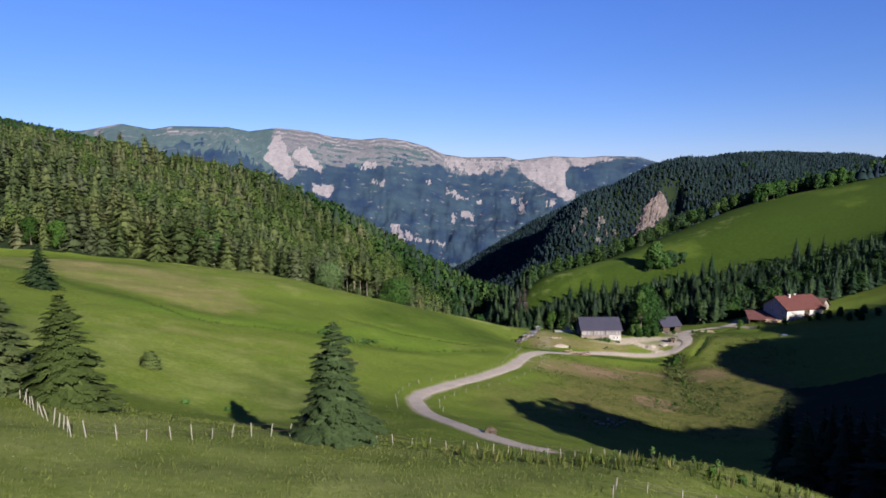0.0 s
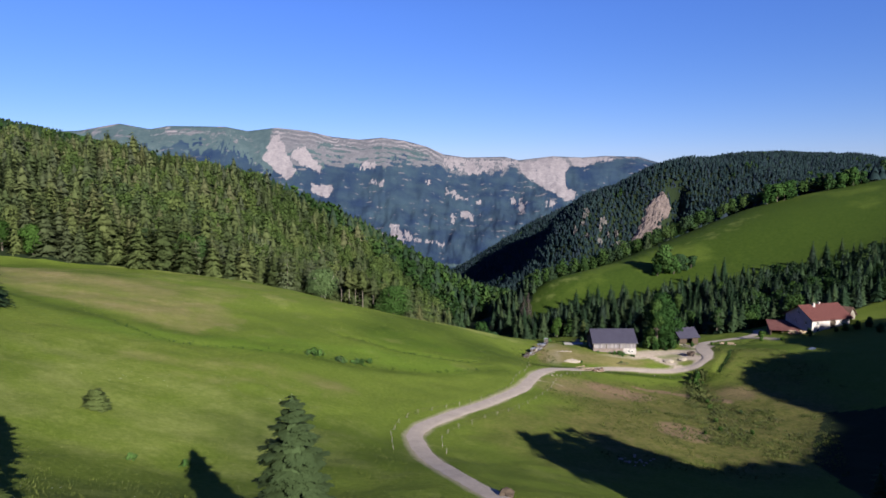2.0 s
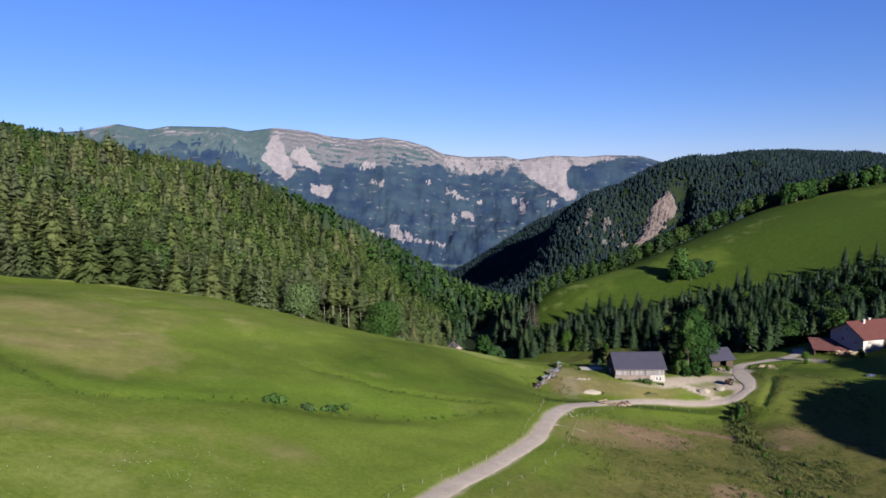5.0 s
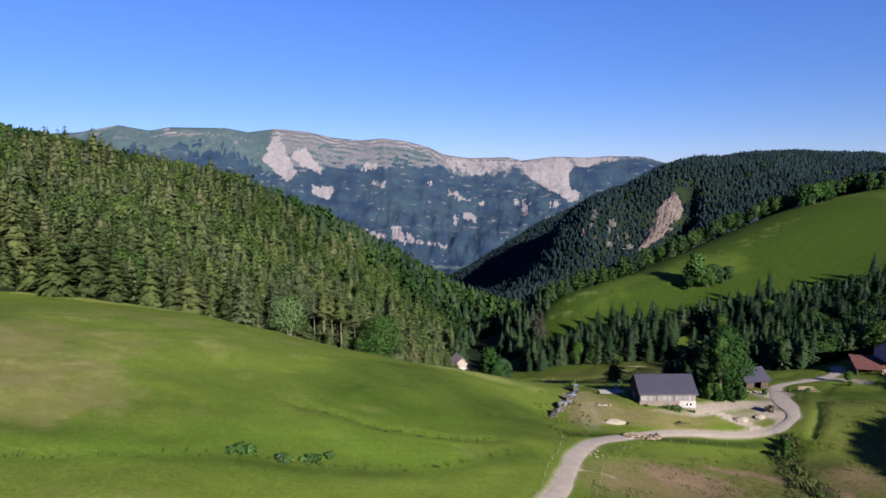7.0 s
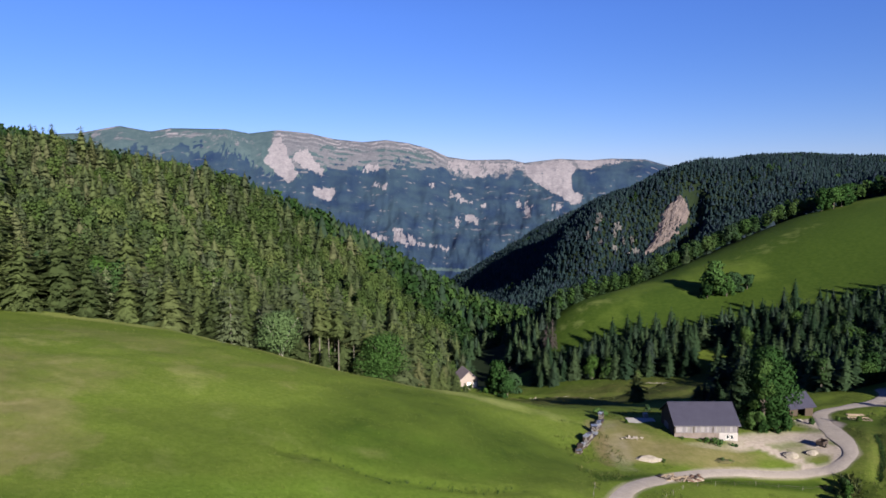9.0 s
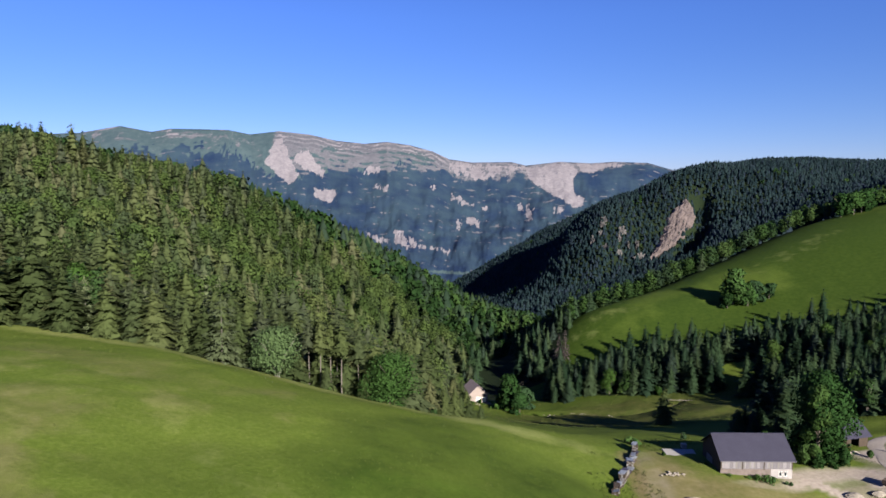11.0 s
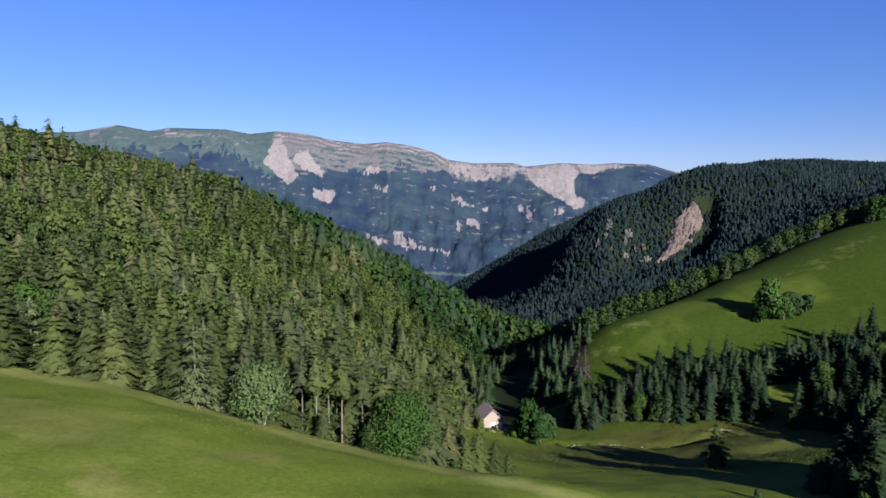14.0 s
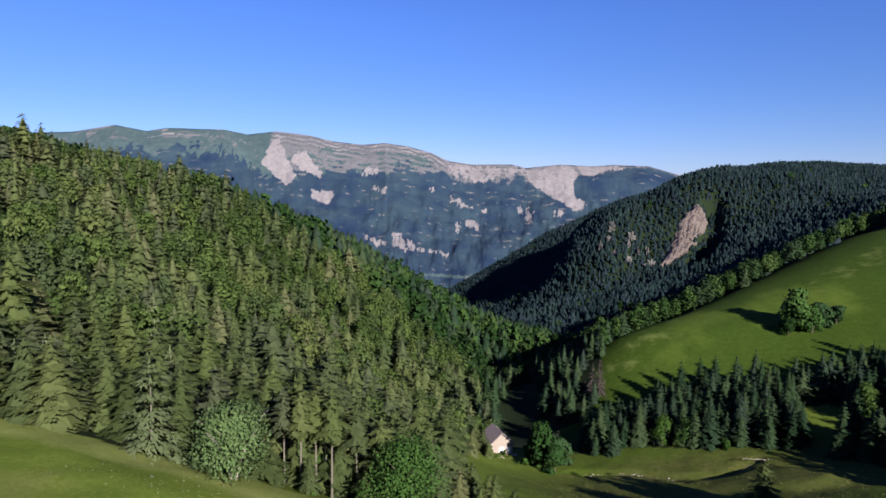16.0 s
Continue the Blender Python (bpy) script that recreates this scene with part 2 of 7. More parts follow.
MAT = dict(
    meadow=meadow_material(),
    mountain=mountain_material(),
    gravel=plain("pale_gravel", (0.186, 0.160, 0.142), (0.272, 0.238, 0.214), 0.35, 0.95, 0.05),
    limestone=plain("beige_limestone", (0.060, 0.048, 0.049), (0.118, 0.095, 0.094), 0.09, 0.95, 0.9),
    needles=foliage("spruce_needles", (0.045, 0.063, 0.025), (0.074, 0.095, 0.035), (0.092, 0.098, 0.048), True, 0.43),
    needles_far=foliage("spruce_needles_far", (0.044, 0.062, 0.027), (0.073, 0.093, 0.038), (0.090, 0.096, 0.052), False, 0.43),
    # Darker spruce stands, with the shade among the trees put into the colour.
    needles_dark_shade=foliage("dark_shaded_spruce_needles", (0.014, 0.030, 0.016), (0.028, 0.048, 0.023), (0.034, 0.050, 0.025), True, 0.34),
    needles_dark_shade_far=foliage("dark_shaded_spruce_needles_far", (0.014, 0.030, 0.016), (0.028, 0.048, 0.023), (0.034, 0.050, 0.025), False, 0.34),
    needles_dead=foliage("dead_spruce_twigs", (0.040, 0.033, 0.033), (0.065, 0.052, 0.052), (0.075, 0.06, 0.058), True, 0.05),
    needles_grey=foliage("grey_spruce_needles", (0.058, 0.074, 0.038), (0.094, 0.114, 0.060), (0.104, 0.114, 0.070), True, 0.2),
    leaves_pale=foliage("pale_broad_leaves", (0.056, 0.100, 0.030), (0.086, 0.136, 0.044), (0.096, 0.138, 0.050), True, 0.3),
    grey_trunk=plain("grey_spruce_trunk", (0.062, 0.056, 0.048), (0.130, 0.118, 0.104), 3.0, 0.95, 0.03, stretch=(1, 1, 0.2)),
    # Olive needles, lightened in colour for the sun on these spruces.
    needles_lit=foliage("sunlit_olive_spruce_needles", (0.044, 0.064, 0.020), (0.068, 0.088, 0.030), (0.074, 0.090, 0.034), True, 0.25),
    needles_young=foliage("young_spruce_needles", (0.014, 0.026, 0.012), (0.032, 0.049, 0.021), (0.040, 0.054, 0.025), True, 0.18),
    # Ridge needles hold the blue of distance haze in their colour.
    needles_ridge_haze=foliage("hazy_ridge_spruce_needles", (0.0078, 0.0160, 0.0190), (0.012, 0.0222, 0.0240), (0.014, 0.024, 0.025), False, 0.15),
    leaves_mid=foliage("mid_green_leaves", (0.036, 0.078, 0.020), (0.052, 0.102, 0.027), (0.056, 0.100, 0.030), True, 0.3),
    leaves_ash=foliage("ash_leaves", (0.023, 0.054, 0.014), (0.036, 0.074, 0.019), (0.042, 0.076, 0.022), True, 0.3),
    leaves_dark=foliage("dark_broad_leaves", (0.014, 0.036, 0.010), (0.028, 0.060, 0.016), (0.038, 0.066, 0.020), True, 0.15),
    leaves=foliage("broad_leaves", (0.018, 0.042, 0.009), (0.034, 0.068, 0.015), (0.044, 0.074, 0.020), True),
    leaves_far=foliage("broad_leaves_far", (0.013, 0.032, 0.010), (0.027, 0.053, 0.015), (0.035, 0.058, 0.019), False, 0.3),
    # Brighter copy of leaves_far, with the hill's sunlight in its colour.
    leaves_sunlit_hill=foliage("sunlit_hill_broad_leaves", (0.039, 0.065, 0.019), (0.062, 0.092, 0.028), (0.078, 0.098, 0.036), False, 0.40),
    bark=plain("grey_bark", (0.040, 0.034, 0.027), (0.088, 0.076, 0.064), 3.0, 0.95, 0.04, stretch=(1, 1, 0.2)),
    pale_bark=plain("pale_bark", (0.15, 0.14, 0.122), (0.27, 0.252, 0.228), 3.0, 0.9, 0.02, stretch=(1, 1, 0.25)),
    sheet=plain("slate_grey_sheet_metal", (0.019, 0.018, 0.033), (0.029, 0.028, 0.047), 0.6, 0.6, 0.0, 0.3, 0.0),
    planks=plain("weathered_grey_boards", (0.085, 0.080, 0.080), (0.185, 0.175, 0.172), 2.5, 0.9, 0.02, stretch=(3, 3, 0.25)),
    dark_wood=plain("dark_brown_boards", (0.024, 0.018, 0.014), (0.060, 0.044, 0.034), 2.5, 0.9, 0.02, stretch=(3, 3, 0.25)),
    render=plain("white_render", (0.25, 0.232, 0.232), (0.34, 0.318, 0.318), 0.6, 0.9, 0.01),
    pink_render=plain("faded_pink_render", (0.17, 0.140, 0.128), (0.23, 0.192, 0.178), 0.8, 0.9, 0.01),
    concrete=plain("pale_concrete", (0.20, 0.188, 0.176), (0.28, 0.265, 0.25), 0.5, 0.9, 0.01),
    red_tile=plain("red_clay_tiles", (0.044, 0.014, 0.014), (0.074, 0.026, 0.025), 1.2, 0.85, 0.03),
    rust=plain("rusty_red_sheet", (0.046, 0.015, 0.015), (0.110, 0.050, 0.046), 0.5, 0.75, 0.02, stretch=(1, 5, 1)),
    brown_tile=plain("brown_tiles", (0.048, 0.027, 0.022), (0.092, 0.054, 0.043), 1.2, 0.85, 0.03),
    pale_tile=plain("weathered_brown_tiles", (0.130, 0.106, 0.112), (0.210, 0.174, 0.178), 1.0, 0.85, 0.03),
    white=plain("white_paint", (0.592, 0.592, 0.576), (0.656, 0.656, 0.640), 1.5, 0.6, 0.0, 0.4),
    timber=plain("sawn_timber", (0.160, 0.120, 0.084), (0.272, 0.216, 0.160), 2.0, 0.85, 0.01, stretch=(0.4, 3, 3)),
    post=plain("weathered_post", (0.115, 0.106, 0.094), (0.20, 0.188, 0.168), 4.0, 0.9, 0.01, stretch=(2, 2, 0.4)),
    tarp=plain("silver_grey_sheeting", (0.100, 0.110, 0.130), (0.230, 0.246, 0.272), 1.2, 0.4, 0.03, 0.5, 0.3),
    barn_stone=plain("brownish_barn_masonry", (0.080, 0.064, 0.060), (0.150, 0.124, 0.116), 0.8, 0.95, 0.03),
    pale_boards=plain("pale_grey_boards", (0.078, 0.073, 0.084), (0.150, 0.140, 0.156), 2.5, 0.9, 0.02, stretch=(3, 3, 0.25)),
    white_boards=plain("whitewashed_boards", (0.120, 0.112, 0.126), (0.205, 0.192, 0.208), 2.5, 0.9, 0.02, stretch=(3, 3, 0.25)),
    barn_render=plain("dull_white_render", (0.185, 0.172, 0.176), (0.260, 0.243, 0.246), 0.6, 0.9, 0.01),
    earth=plain("weedy_brown_earth", (0.040, 0.042, 0.014), (0.082, 0.070, 0.034), 1.2, 0.95, 0.08),
    old_stone=plain("dirty_field_stone", (0.104, 0.092, 0.080), (0.192, 0.172, 0.152), 0.9, 0.95, 0.06),
    rubble=plain("pale_rubble", (0.150, 0.130, 0.108), (0.240, 0.212, 0.182), 1.5, 0.95, 0.05),
    dark_metal=plain("dark_machine_paint", (0.028, 0.024, 0.024), (0.072, 0.048, 0.040), 2.0, 0.5, 0.0, 0.5, 0.3),
    grey_rock=plain("grey_limestone", (0.045, 0.044, 0.047), (0.100, 0.094, 0.095), 0.12, 0.95, 0.6),
    rubber=plain("black_rubber", (0.010, 0.010, 0.010), (0.024, 0.024, 0.024), 3.0, 0.8, 0.0),
    blue_plastic=plain("blue_sheeting", (0.020, 0.030, 0.060), (0.040, 0.055, 0.095), 1.0, 0.5, 0.02, 0.4),
    thicket=foliage("olive_scrub", (0.032, 0.048, 0.014), (0.064, 0.076, 0.026), (0.088, 0.076, 0.038), False, 0.2),
    tall_grass=foliage("tall_grass", (0.078, 0.100, 0.022), (0.108, 0.128, 0.032), (0.135, 0.138, 0.052), False, 0.45),
    rank_grass=foliage("rank_grass", (0.030, 0.050, 0.010), (0.070, 0.086, 0.022), (0.115, 0.105, 0.044), False, 0.3),
    flower=plain("white_petals", (0.560, 0.560, 0.496), (0.656, 0.656, 0.608), 3.0, 0.8, 0.0),
)
glass, gn, gl, gp_ = shader("dark_window_glass", 0.08, 0.6)
gp_.inputs["Base Color"].default_value = (0.02, 0.024, 0.03, 1)
MAT["glass"] = glass


# ---------------------------------------------------------------- mesh helpers
def sheet_mesh(name, verts, faces, material, tones=None, smooth=False, normals=None):
    """A mesh from arrays of vertices and of equal-sided faces."""
    verts, faces = np.asarray(verts, np.float32), np.asarray(faces, np.int32)
    me = bpy.data.meshes.new(name)
    me.vertices.add(len(verts))
    me.vertices.foreach_set("co", verts.ravel())
    k = faces.shape[1]
    me.loops.add(faces.size)
    me.loops.foreach_set("vertex_index", faces.ravel())
    me.polygons.add(len(faces))
    me.polygons.foreach_set("loop_start", np.arange(0, faces.size, k, dtype=np.int32))
    me.polygons.foreach_set("loop_total", np.full(len(faces), k, np.int32))
    if smooth or normals is not None:
        me.polygons.foreach_set("use_smooth", np.ones(len(faces), bool))
    for key, values in (tones or {}).items():
        a = me.attributes.new(key, "FLOAT", "POINT")
        a.data.foreach_set("value", np.asarray(values, np.float32))
    me.update(calc_edges=True)
    if normals is not None:
        me.normals_split_custom_set_from_vertices(np.asarray(normals, np.float32))
    me.materials.append(material)
    return me


def part(name, bm, material, parent, label=""):
    """Links a bmesh, or a mesh, as one mesh object under a thing or a part."""
    if isinstance(bm, bmesh.types.BMesh):
        me = bpy.data.meshes.new(name)
        bm.to_mesh(me)
        bm.free()
        me.materials.append(material)
    else:
        me = bm
    ob = new(name, me)
    ob.parent = parent
    return tagged(ob, label)


def thing(name, m, label, category, group="", kind=""):
    ob = new(name)
    ob.empty_display_size = 0.5
    ob.matrix_world = m
    return tagged(ob, label, category, group, kind)


def add_box(bm, x0, x1, y0, y1, z0, z1, m=None):
    vs = [bm.verts.new(v) for v in ((x0, y0, z0), (x1, y0, z0), (x1, y1, z0), (x0, y1, z0),
                                    (x0, y0, z1), (x1, y0, z1), (x1, y1, z1), (x0, y1, z1))]
    if m is not None:
        for v in vs:
            v.co = m @ v.co
    for f in ((3, 2, 1, 0), (4, 5, 6, 7), (0, 1, 5, 4), (1, 2, 6, 5), (2, 3, 7, 6), (3, 0, 4, 7)):
        bm.faces.new([vs[i] for i in f])
    return vs


def box(x0, x1, y0, y1, z0, z1, bevel=0.0, m=None):
    bm = bmesh.new()
    add_box(bm, x0, x1, y0, y1, z0, z1, m)
    if bevel:
        bmesh.ops.bevel(bm, geom=bm.edges[:], offset=bevel, segments=1, affect="EDGES")
    return bm


def prism(points, axis, a, b):
    """A polygon in the plane across an axis ("x" or "y"), drawn out from a to b."""
    bm = bmesh.new()
    put = (lambda p, s: (s, p[0], p[1])) if axis == "x" else (lambda p, s: (p[0], s, p[1]))
    lo, hi = [bm.verts.new(put(p, a)) for p in points], [bm.verts.new(put(p, b)) for p in points]
    bm.faces.new(lo)
    bm.faces.new(hi[::-1])
    for i in range(len(points)):
        j = (i + 1) % len(points)
        bm.faces.new((lo[j], lo[i], hi[i], hi[j]))
    bmesh.ops.recalc_face_normals(bm, faces=bm.faces[:])
    return bm


def wall(axis, at, thick, u0, u1, z0, z1, holes=()):
    """A wall along x or y with rectangular openings (u0, u1, z0, z1) that go through it."""
    us = sorted({u0, u1, *(h[0] for h in holes), *(h[1] for h in holes)})
    zs = sorted({z0, z1, *(h[2] for h in holes), *(h[3] for h in holes)})
    bm = bmesh.new()
    for ua, ub in zip(us, us[1:]):
        for za, zb in zip(zs, zs[1:]):
            mu, mz = (ua + ub) / 2, (za + zb) / 2
            if any(h[0] < mu < h[1] and h[2] < mz < h[3] for h in holes):
                continue
            if axis == "x":
                add_box(bm, ua, ub, at, at + thick, za, zb)
            else:
                add_box(bm, at, at + thick, ua, ub, za, zb)
    bmesh.ops.remove_doubles(bm, verts=bm.verts[:], dist=1e-4)
    return bm


def tube(path, radii, sides=6):
    """A tapered, bent rod."""
    bm, rings = bmesh.new(), []
    for i, (p, r) in enumerate(zip(path, radii)):
        a, b = Vector(path[max(i - 1, 0)]), Vector(path[min(i + 1, len(path) - 1)])
        q = (b - a).to_track_quat("Z", "Y")
        rings.append([bm.verts.new(Vector(p) + q @ Vector((r * math.cos(2 * math.pi * k / sides), r * math.sin(2 * math.pi * k / sides), 0)))
                      for k in range(sides)])
    for ra, rb in zip(rings, rings[1:]):
        for k in range(sides):
            bm.faces.new((ra[k], ra[(k + 1) % sides], rb[(k + 1) % sides], rb[k]))
    bm.faces.new(rings[0][::-1])
    bm.faces.new(rings[-1])
    return bm


def lumpy(rng, rx, ry, rz, level=3, rough=0.25, scale=1.0):
    """An uneven heap or stone with a flat foot."""
    bm = bmesh.new()
    bmesh.ops.create_icosphere(bm, subdivisions=level, radius=1.0)
    off = Vector((rng.uniform(0, 50), rng.uniform(0, 50), rng.uniform(0, 50)))
    for v in bm.verts:
        k = 1 + rough * noise.fractal(v.co * 1.7 * scale + off, 0.7, 2.0, 4)
        v.co = Vector((v.co.x * rx * k, v.co.y * ry * k, max(v.co.z * rz * k, -0.15 * rz)))
    return bm


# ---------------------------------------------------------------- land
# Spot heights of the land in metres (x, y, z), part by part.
MEADOW = [(0, -20, 47), (-60, 0, 52), (60, 0, 36), (29, 44, 33.5), (41, 46, 29), (60, 36, 29), (92, 25, 36), (0, -200, 60), (-150, -100, 75), (200, -100, 42),
          (-10, 57, 35.7), (-30, 66, 36), (-26, 94, 24.5), (2, 98, 21.5), (13, 98, 20.2), (1, 134, 13.9),
          (-41, 115, 27), (-20, 168, 18.7), (-12, 175, 15.7), (-70, 170, 31), (-26, 152, 21.5), (2, 187, 13),
          (18, 190, 9.4), (29, 231, 5), (-160, 267, 32.5), (-115, 269.5, 28), (-80, 268, 24.2), (-50, 263, 19.8), (-26, 256, 15.2), (-2, 252, 10.2), (10, 254, 6.8), (22, 257, 4.6), (-2, 272, 2.0), (12, 274, -2), (24, 276, -5), (-26, 275, 8), (-50, 282, 13), (-80, 290, 22),
          (-95, 205, 34), (-130, 120, 52), (-70, 90, 40)]
BASIN = [(58, 156, 3), (65, 139, 3), (90, 218, -5), (70, 186, -1.5), (47, 207, 2.5), (98, 221, 0), (80, 235, -1.2),
         (42, 228, 0), (53, 249, -0.5), (61, 241, 0.2), (110, 253, -3), (129, 257, -3), (160, 252, 0.6), (168, 275, 1.4),
         (200, 262, 6), (240, 255, 20), (120, 165, 4), (95, 92, 15), (180, 150, 30), (110, 50, 33), (130, 105, 22), (45, 72, 22), (300, 150, 40), (22, 88, 21), (36, 84, 19.5), (18, 69, 27.5),
         (26, 61, 31), (31, 76, 24), (42, 133, 7), (51, 148, 5)]
VALLEY = [(31, 389, -35), (49, 361, -33), (48, 354, -31.5), (72, 375, -30.5), (98, 340, -25), (96, 302, -13.5),
          (30, 300, -12), (0, 300, -6), (40, 440, -48), (60, 560, -64), (95, 800, -94), (120, 1000, -128), (120, 1300, -190),
          (140, 1800, -250), (100, 2600, -400), (0, 3500, -470), (0, 5000, -480), (140, 330, -16), (150, 300, -8)]
WOOD_HILL = [(-190, 493, 70), (-102, 376, 32), (-60, 304, 17), (-32, 500, -5), (-31, 600, 9), (-68, 600, 29), (-110, 560, 50), (30, 640, -29), (70, 690, -57), (-136, 500, 58), (5, 354, -18), (-200, 300, 56),
             (-300, 500, 86), (-240, 480, 76), (-300, 300, 85), (-150, 274, 34), (-145, 620, 46), (-74, 760, -2), (30, 800, -62),
             (-250, 900, 40), (-400, 1000, 40), (-800, 1500, 0), (-600, 2500, -300), (-1500, 4500, -450)]
FAR_HILL = [(180, 443, -3), (99, 461, -11.5), (140, 488, -6), (186, 512, 4), (237, 538, 17), (295, 563, 33), (230, 380, 0), (300, 420, 22), (420, 560, 58),
            (90, 410, -30), (549, 1400, 73), (706, 1400, 83), (876, 1400, 85), (960, 1300, 83), (1150, 1400, 86),
            (489, 1550, 16), (418, 1700, -70), (281, 1750, -132), (185, 1850, -205), (449, 1350, 20), (340, 1250, -74), (243, 1150, -113),
            (540, 1307, 20), (483, 1262, -27), (430, 1170, -60), (300, 1000, -95), (340, 760, -20), (500, 760, 45),
            (700, 1000, 70), (800, 2300, 40), (300, 2500, -250), (1600, 4500, -450), (200, 700, -60), (300, 640, 10)]
SPOTS = np.array(MEADOW + BASIN + VALLEY + WOOD_HILL + FAR_HILL, float)


def chart(x, y):
    """Plan coordinates in which the land is equally rough near and far."""
    s = np.maximum(y + 300.0, 40.0)
    return x / s, np.log(s / 300.0)


def bend(r2):
    return 0.5 * r2 * np.log(r2 + 1e-9)


def smooth_land(spots, soft=2e-4):
    """A thin plate through the spot heights, softened a little."""
    u, v = chart(spots[:, 0], spots[:, 1])
    n = len(u)
    k = bend((u[:, None] - u) ** 2 + (v[:, None] - v) ** 2) + soft * np.eye(n)
    p = np.stack([np.ones(n), u, v], 1)
    a = np.block([[k, p], [p.T, np.zeros((3, 3))]])
    w = np.linalg.solve(a, np.r_[spots[:, 2], np.zeros(3)])
    return u, v, w


PLATE = smooth_land(SPOTS)


def land(x, y):
    """Height of the ground at plan points."""
    x, y = np.asarray(x, float), np.asarray(y, float)
    u, v = chart(x, y)
    pu, pv, w = PLATE
    z = w[-3] + w[-2] * u + w[-1] * v
    for i in range(len(pu)):
        z = z + w[i] * bend((u - pu[i]) ** 2 + (v - pv[i]) ** 2)
    return z


def ground_z(x, y):
    return float(land(np.array([x]), np.array([y]))[0])


LATTICE = np.random.default_rng(8).uniform(-1, 1, (256, 256))


def soft_noise(x, y, scale, seed=0.0, octaves=3):
    """Smooth unevenness between about -1 and 1."""
    x, y = np.asarray(x, float) / (2.2 * scale) + 17.3 * seed, np.asarray(y, float) / (2.2 * scale) + 9.1 * seed
    out, amp = 0, 0.85
    for k in range(octaves):
        ix, iy = np.floor(x).astype(int), np.floor(y).astype(int)
        fx, fy = x - ix, y - iy
        fx, fy = fx * fx * (3 - 2 * fx), fy * fy * (3 - 2 * fy)
        a, b, c, d = (LATTICE[(ix + p) % 256, (iy + q) % 256] for p, q in ((0, 0), (1, 0), (0, 1), (1, 1)))
        out = out + amp * ((a * (1 - fx) + b * fx) * (1 - fy) + (c * (1 - fx) + d * fx) * fy)
        x, y, amp = 0.8 * x * 2.1 - 0.6 * y * 2.1 + 5.2, 0.6 * x * 2.1 + 0.8 * y * 2.1 + 1.3, amp * 0.5
    return out


def blob(x, y, cx, cy, rx, ry, turn=0.0):
    """1 in the middle of an ellipse, 0 outside it."""
    c, s = math.cos(radians(turn)), math.sin(radians(turn))
    dx, dy = x - cx, y - cy
    d = ((dx * c + dy * s) / rx) ** 2 + ((dy * c - dx * s) / ry) ** 2
    return np.clip(1.4 - d, 0, 1)


def near_line(x, y, line, width):
    """1 on a line of plan points, falling to 0 at its width."""
    best = np.full(np.shape(x), 1e9)
    for (ax, ay), (bx, by) in zip(line, line[1:]):
        ux, uy = bx - ax, by - ay
        k = np.clip(((x - ax) * ux + (y - ay) * uy) / (ux * ux + uy * uy), 0, 1)
        best = np.minimum(best, np.hypot(x - ax - k * ux, y - ay - k * uy))
    return np.clip(1.5 - best / width, 0, 1)


def inside(x, y, poly):
    """Whether plan points lie in a polygon."""
    x, y = np.asarray(x, float), np.asarray(y, float)
    out = np.zeros(x.shape, bool)
    for (ax, ay), (bx, by) in zip(poly, poly[1:] + poly[:1]):
        cross = (ay > y) != (by > y)
        out ^= cross & (x < (bx - ax) * (y - ay) / ((by - ay) or 1e-9) + ax)
    return out


WOODS = [  # plan outlines of the woods
    [(-700, 268), (-140, 266), (-100, 268), (-62, 267), (-44, 263), (-36, 266), (-14, 266), (2, 268), (7, 290), (12, 335), (18, 372),
     (26, 405), (46, 402), (52, 420), (76, 420), (84, 446), (96, 468), (140, 496), (186, 521), (237, 547), (293, 572), (330, 580),
     (480, 575), (800, 640), (1400, 900), (1700, 1900), (900, 2100), (150, 2080), (20, 1560), (-60, 1200), (-700, 1100)],
    [(60, 385), (76, 381), (88, 374), (108, 366), (128, 352), (134, 320), (132, 294), (136, 284), (152, 284), (184, 280), (210, 292),
     (420, 330), (430, 400), (345, 378), (300, 372), (240, 380), (200, 392), (150, 400), (100, 402), (66, 400)],
    [(60, 44), (53, 58), (47.5, 74), (47.5, 85), (58, 92), (74, 96), (90, 104), (106, 118), (128, 144), (150, 152), (260, 140), (330, 104), (330, -40), (108, -40)],
]
OUTCROPS = [(357, 1279), (373, 1223), (394, 1243), (337, 1264), (374, 1320), (405, 1212), (385, 1262), (412, 1248), (352, 1236), (366, 1300), (398, 1284)]
GAPS = [(x, y, 5) for x, y in OUTCROPS] + [(143, 374, 10), (137, 364, 8), (130, 354, 7), (148, 361, 7), (152, 351, 7), (156, 341, 6), (-180, 503, 18), (-164, 470, 13), (-157, 454, 9), (-19, 266, 6), (42, 410, 9), (46, 424, 11), (49, 438, 11), (53, 458, 11), (58, 482, 10), (64, 512, 9), (68, 548, 10), (33, 390, 7), (507, 1296, 15), (480, 1269, 14), (450, 1238, 10), (430, 1210, 7), (178, 264, 14)]
ROAD = [(17.2, 80.9), (15.4, 82.2), (11.6, 87.3), (9.0, 94), (6.3, 102.6), (3.8, 113), (2, 122), (1.6, 130), (3.8, 138), (10.5, 149), (19.5, 161.5),
        (28.8, 176), (36, 193), (43, 204.5), (50, 212), (57.5, 217.5), (66, 221), (74, 222.7), (88, 223.3), (95, 222.6),
        (100, 225.5), (103, 232), (106, 241), (110.5, 251.5), (115.5, 259), (121, 262.8), (127, 264.4), (133, 265), (138.5, 267), (143, 271), (146, 277)]


SPUR = [(325, 1270), (362, 1400), (395, 1510)]
GULLY = [(470, 1185), (516, 1238), (550, 1290), (562, 1325)]


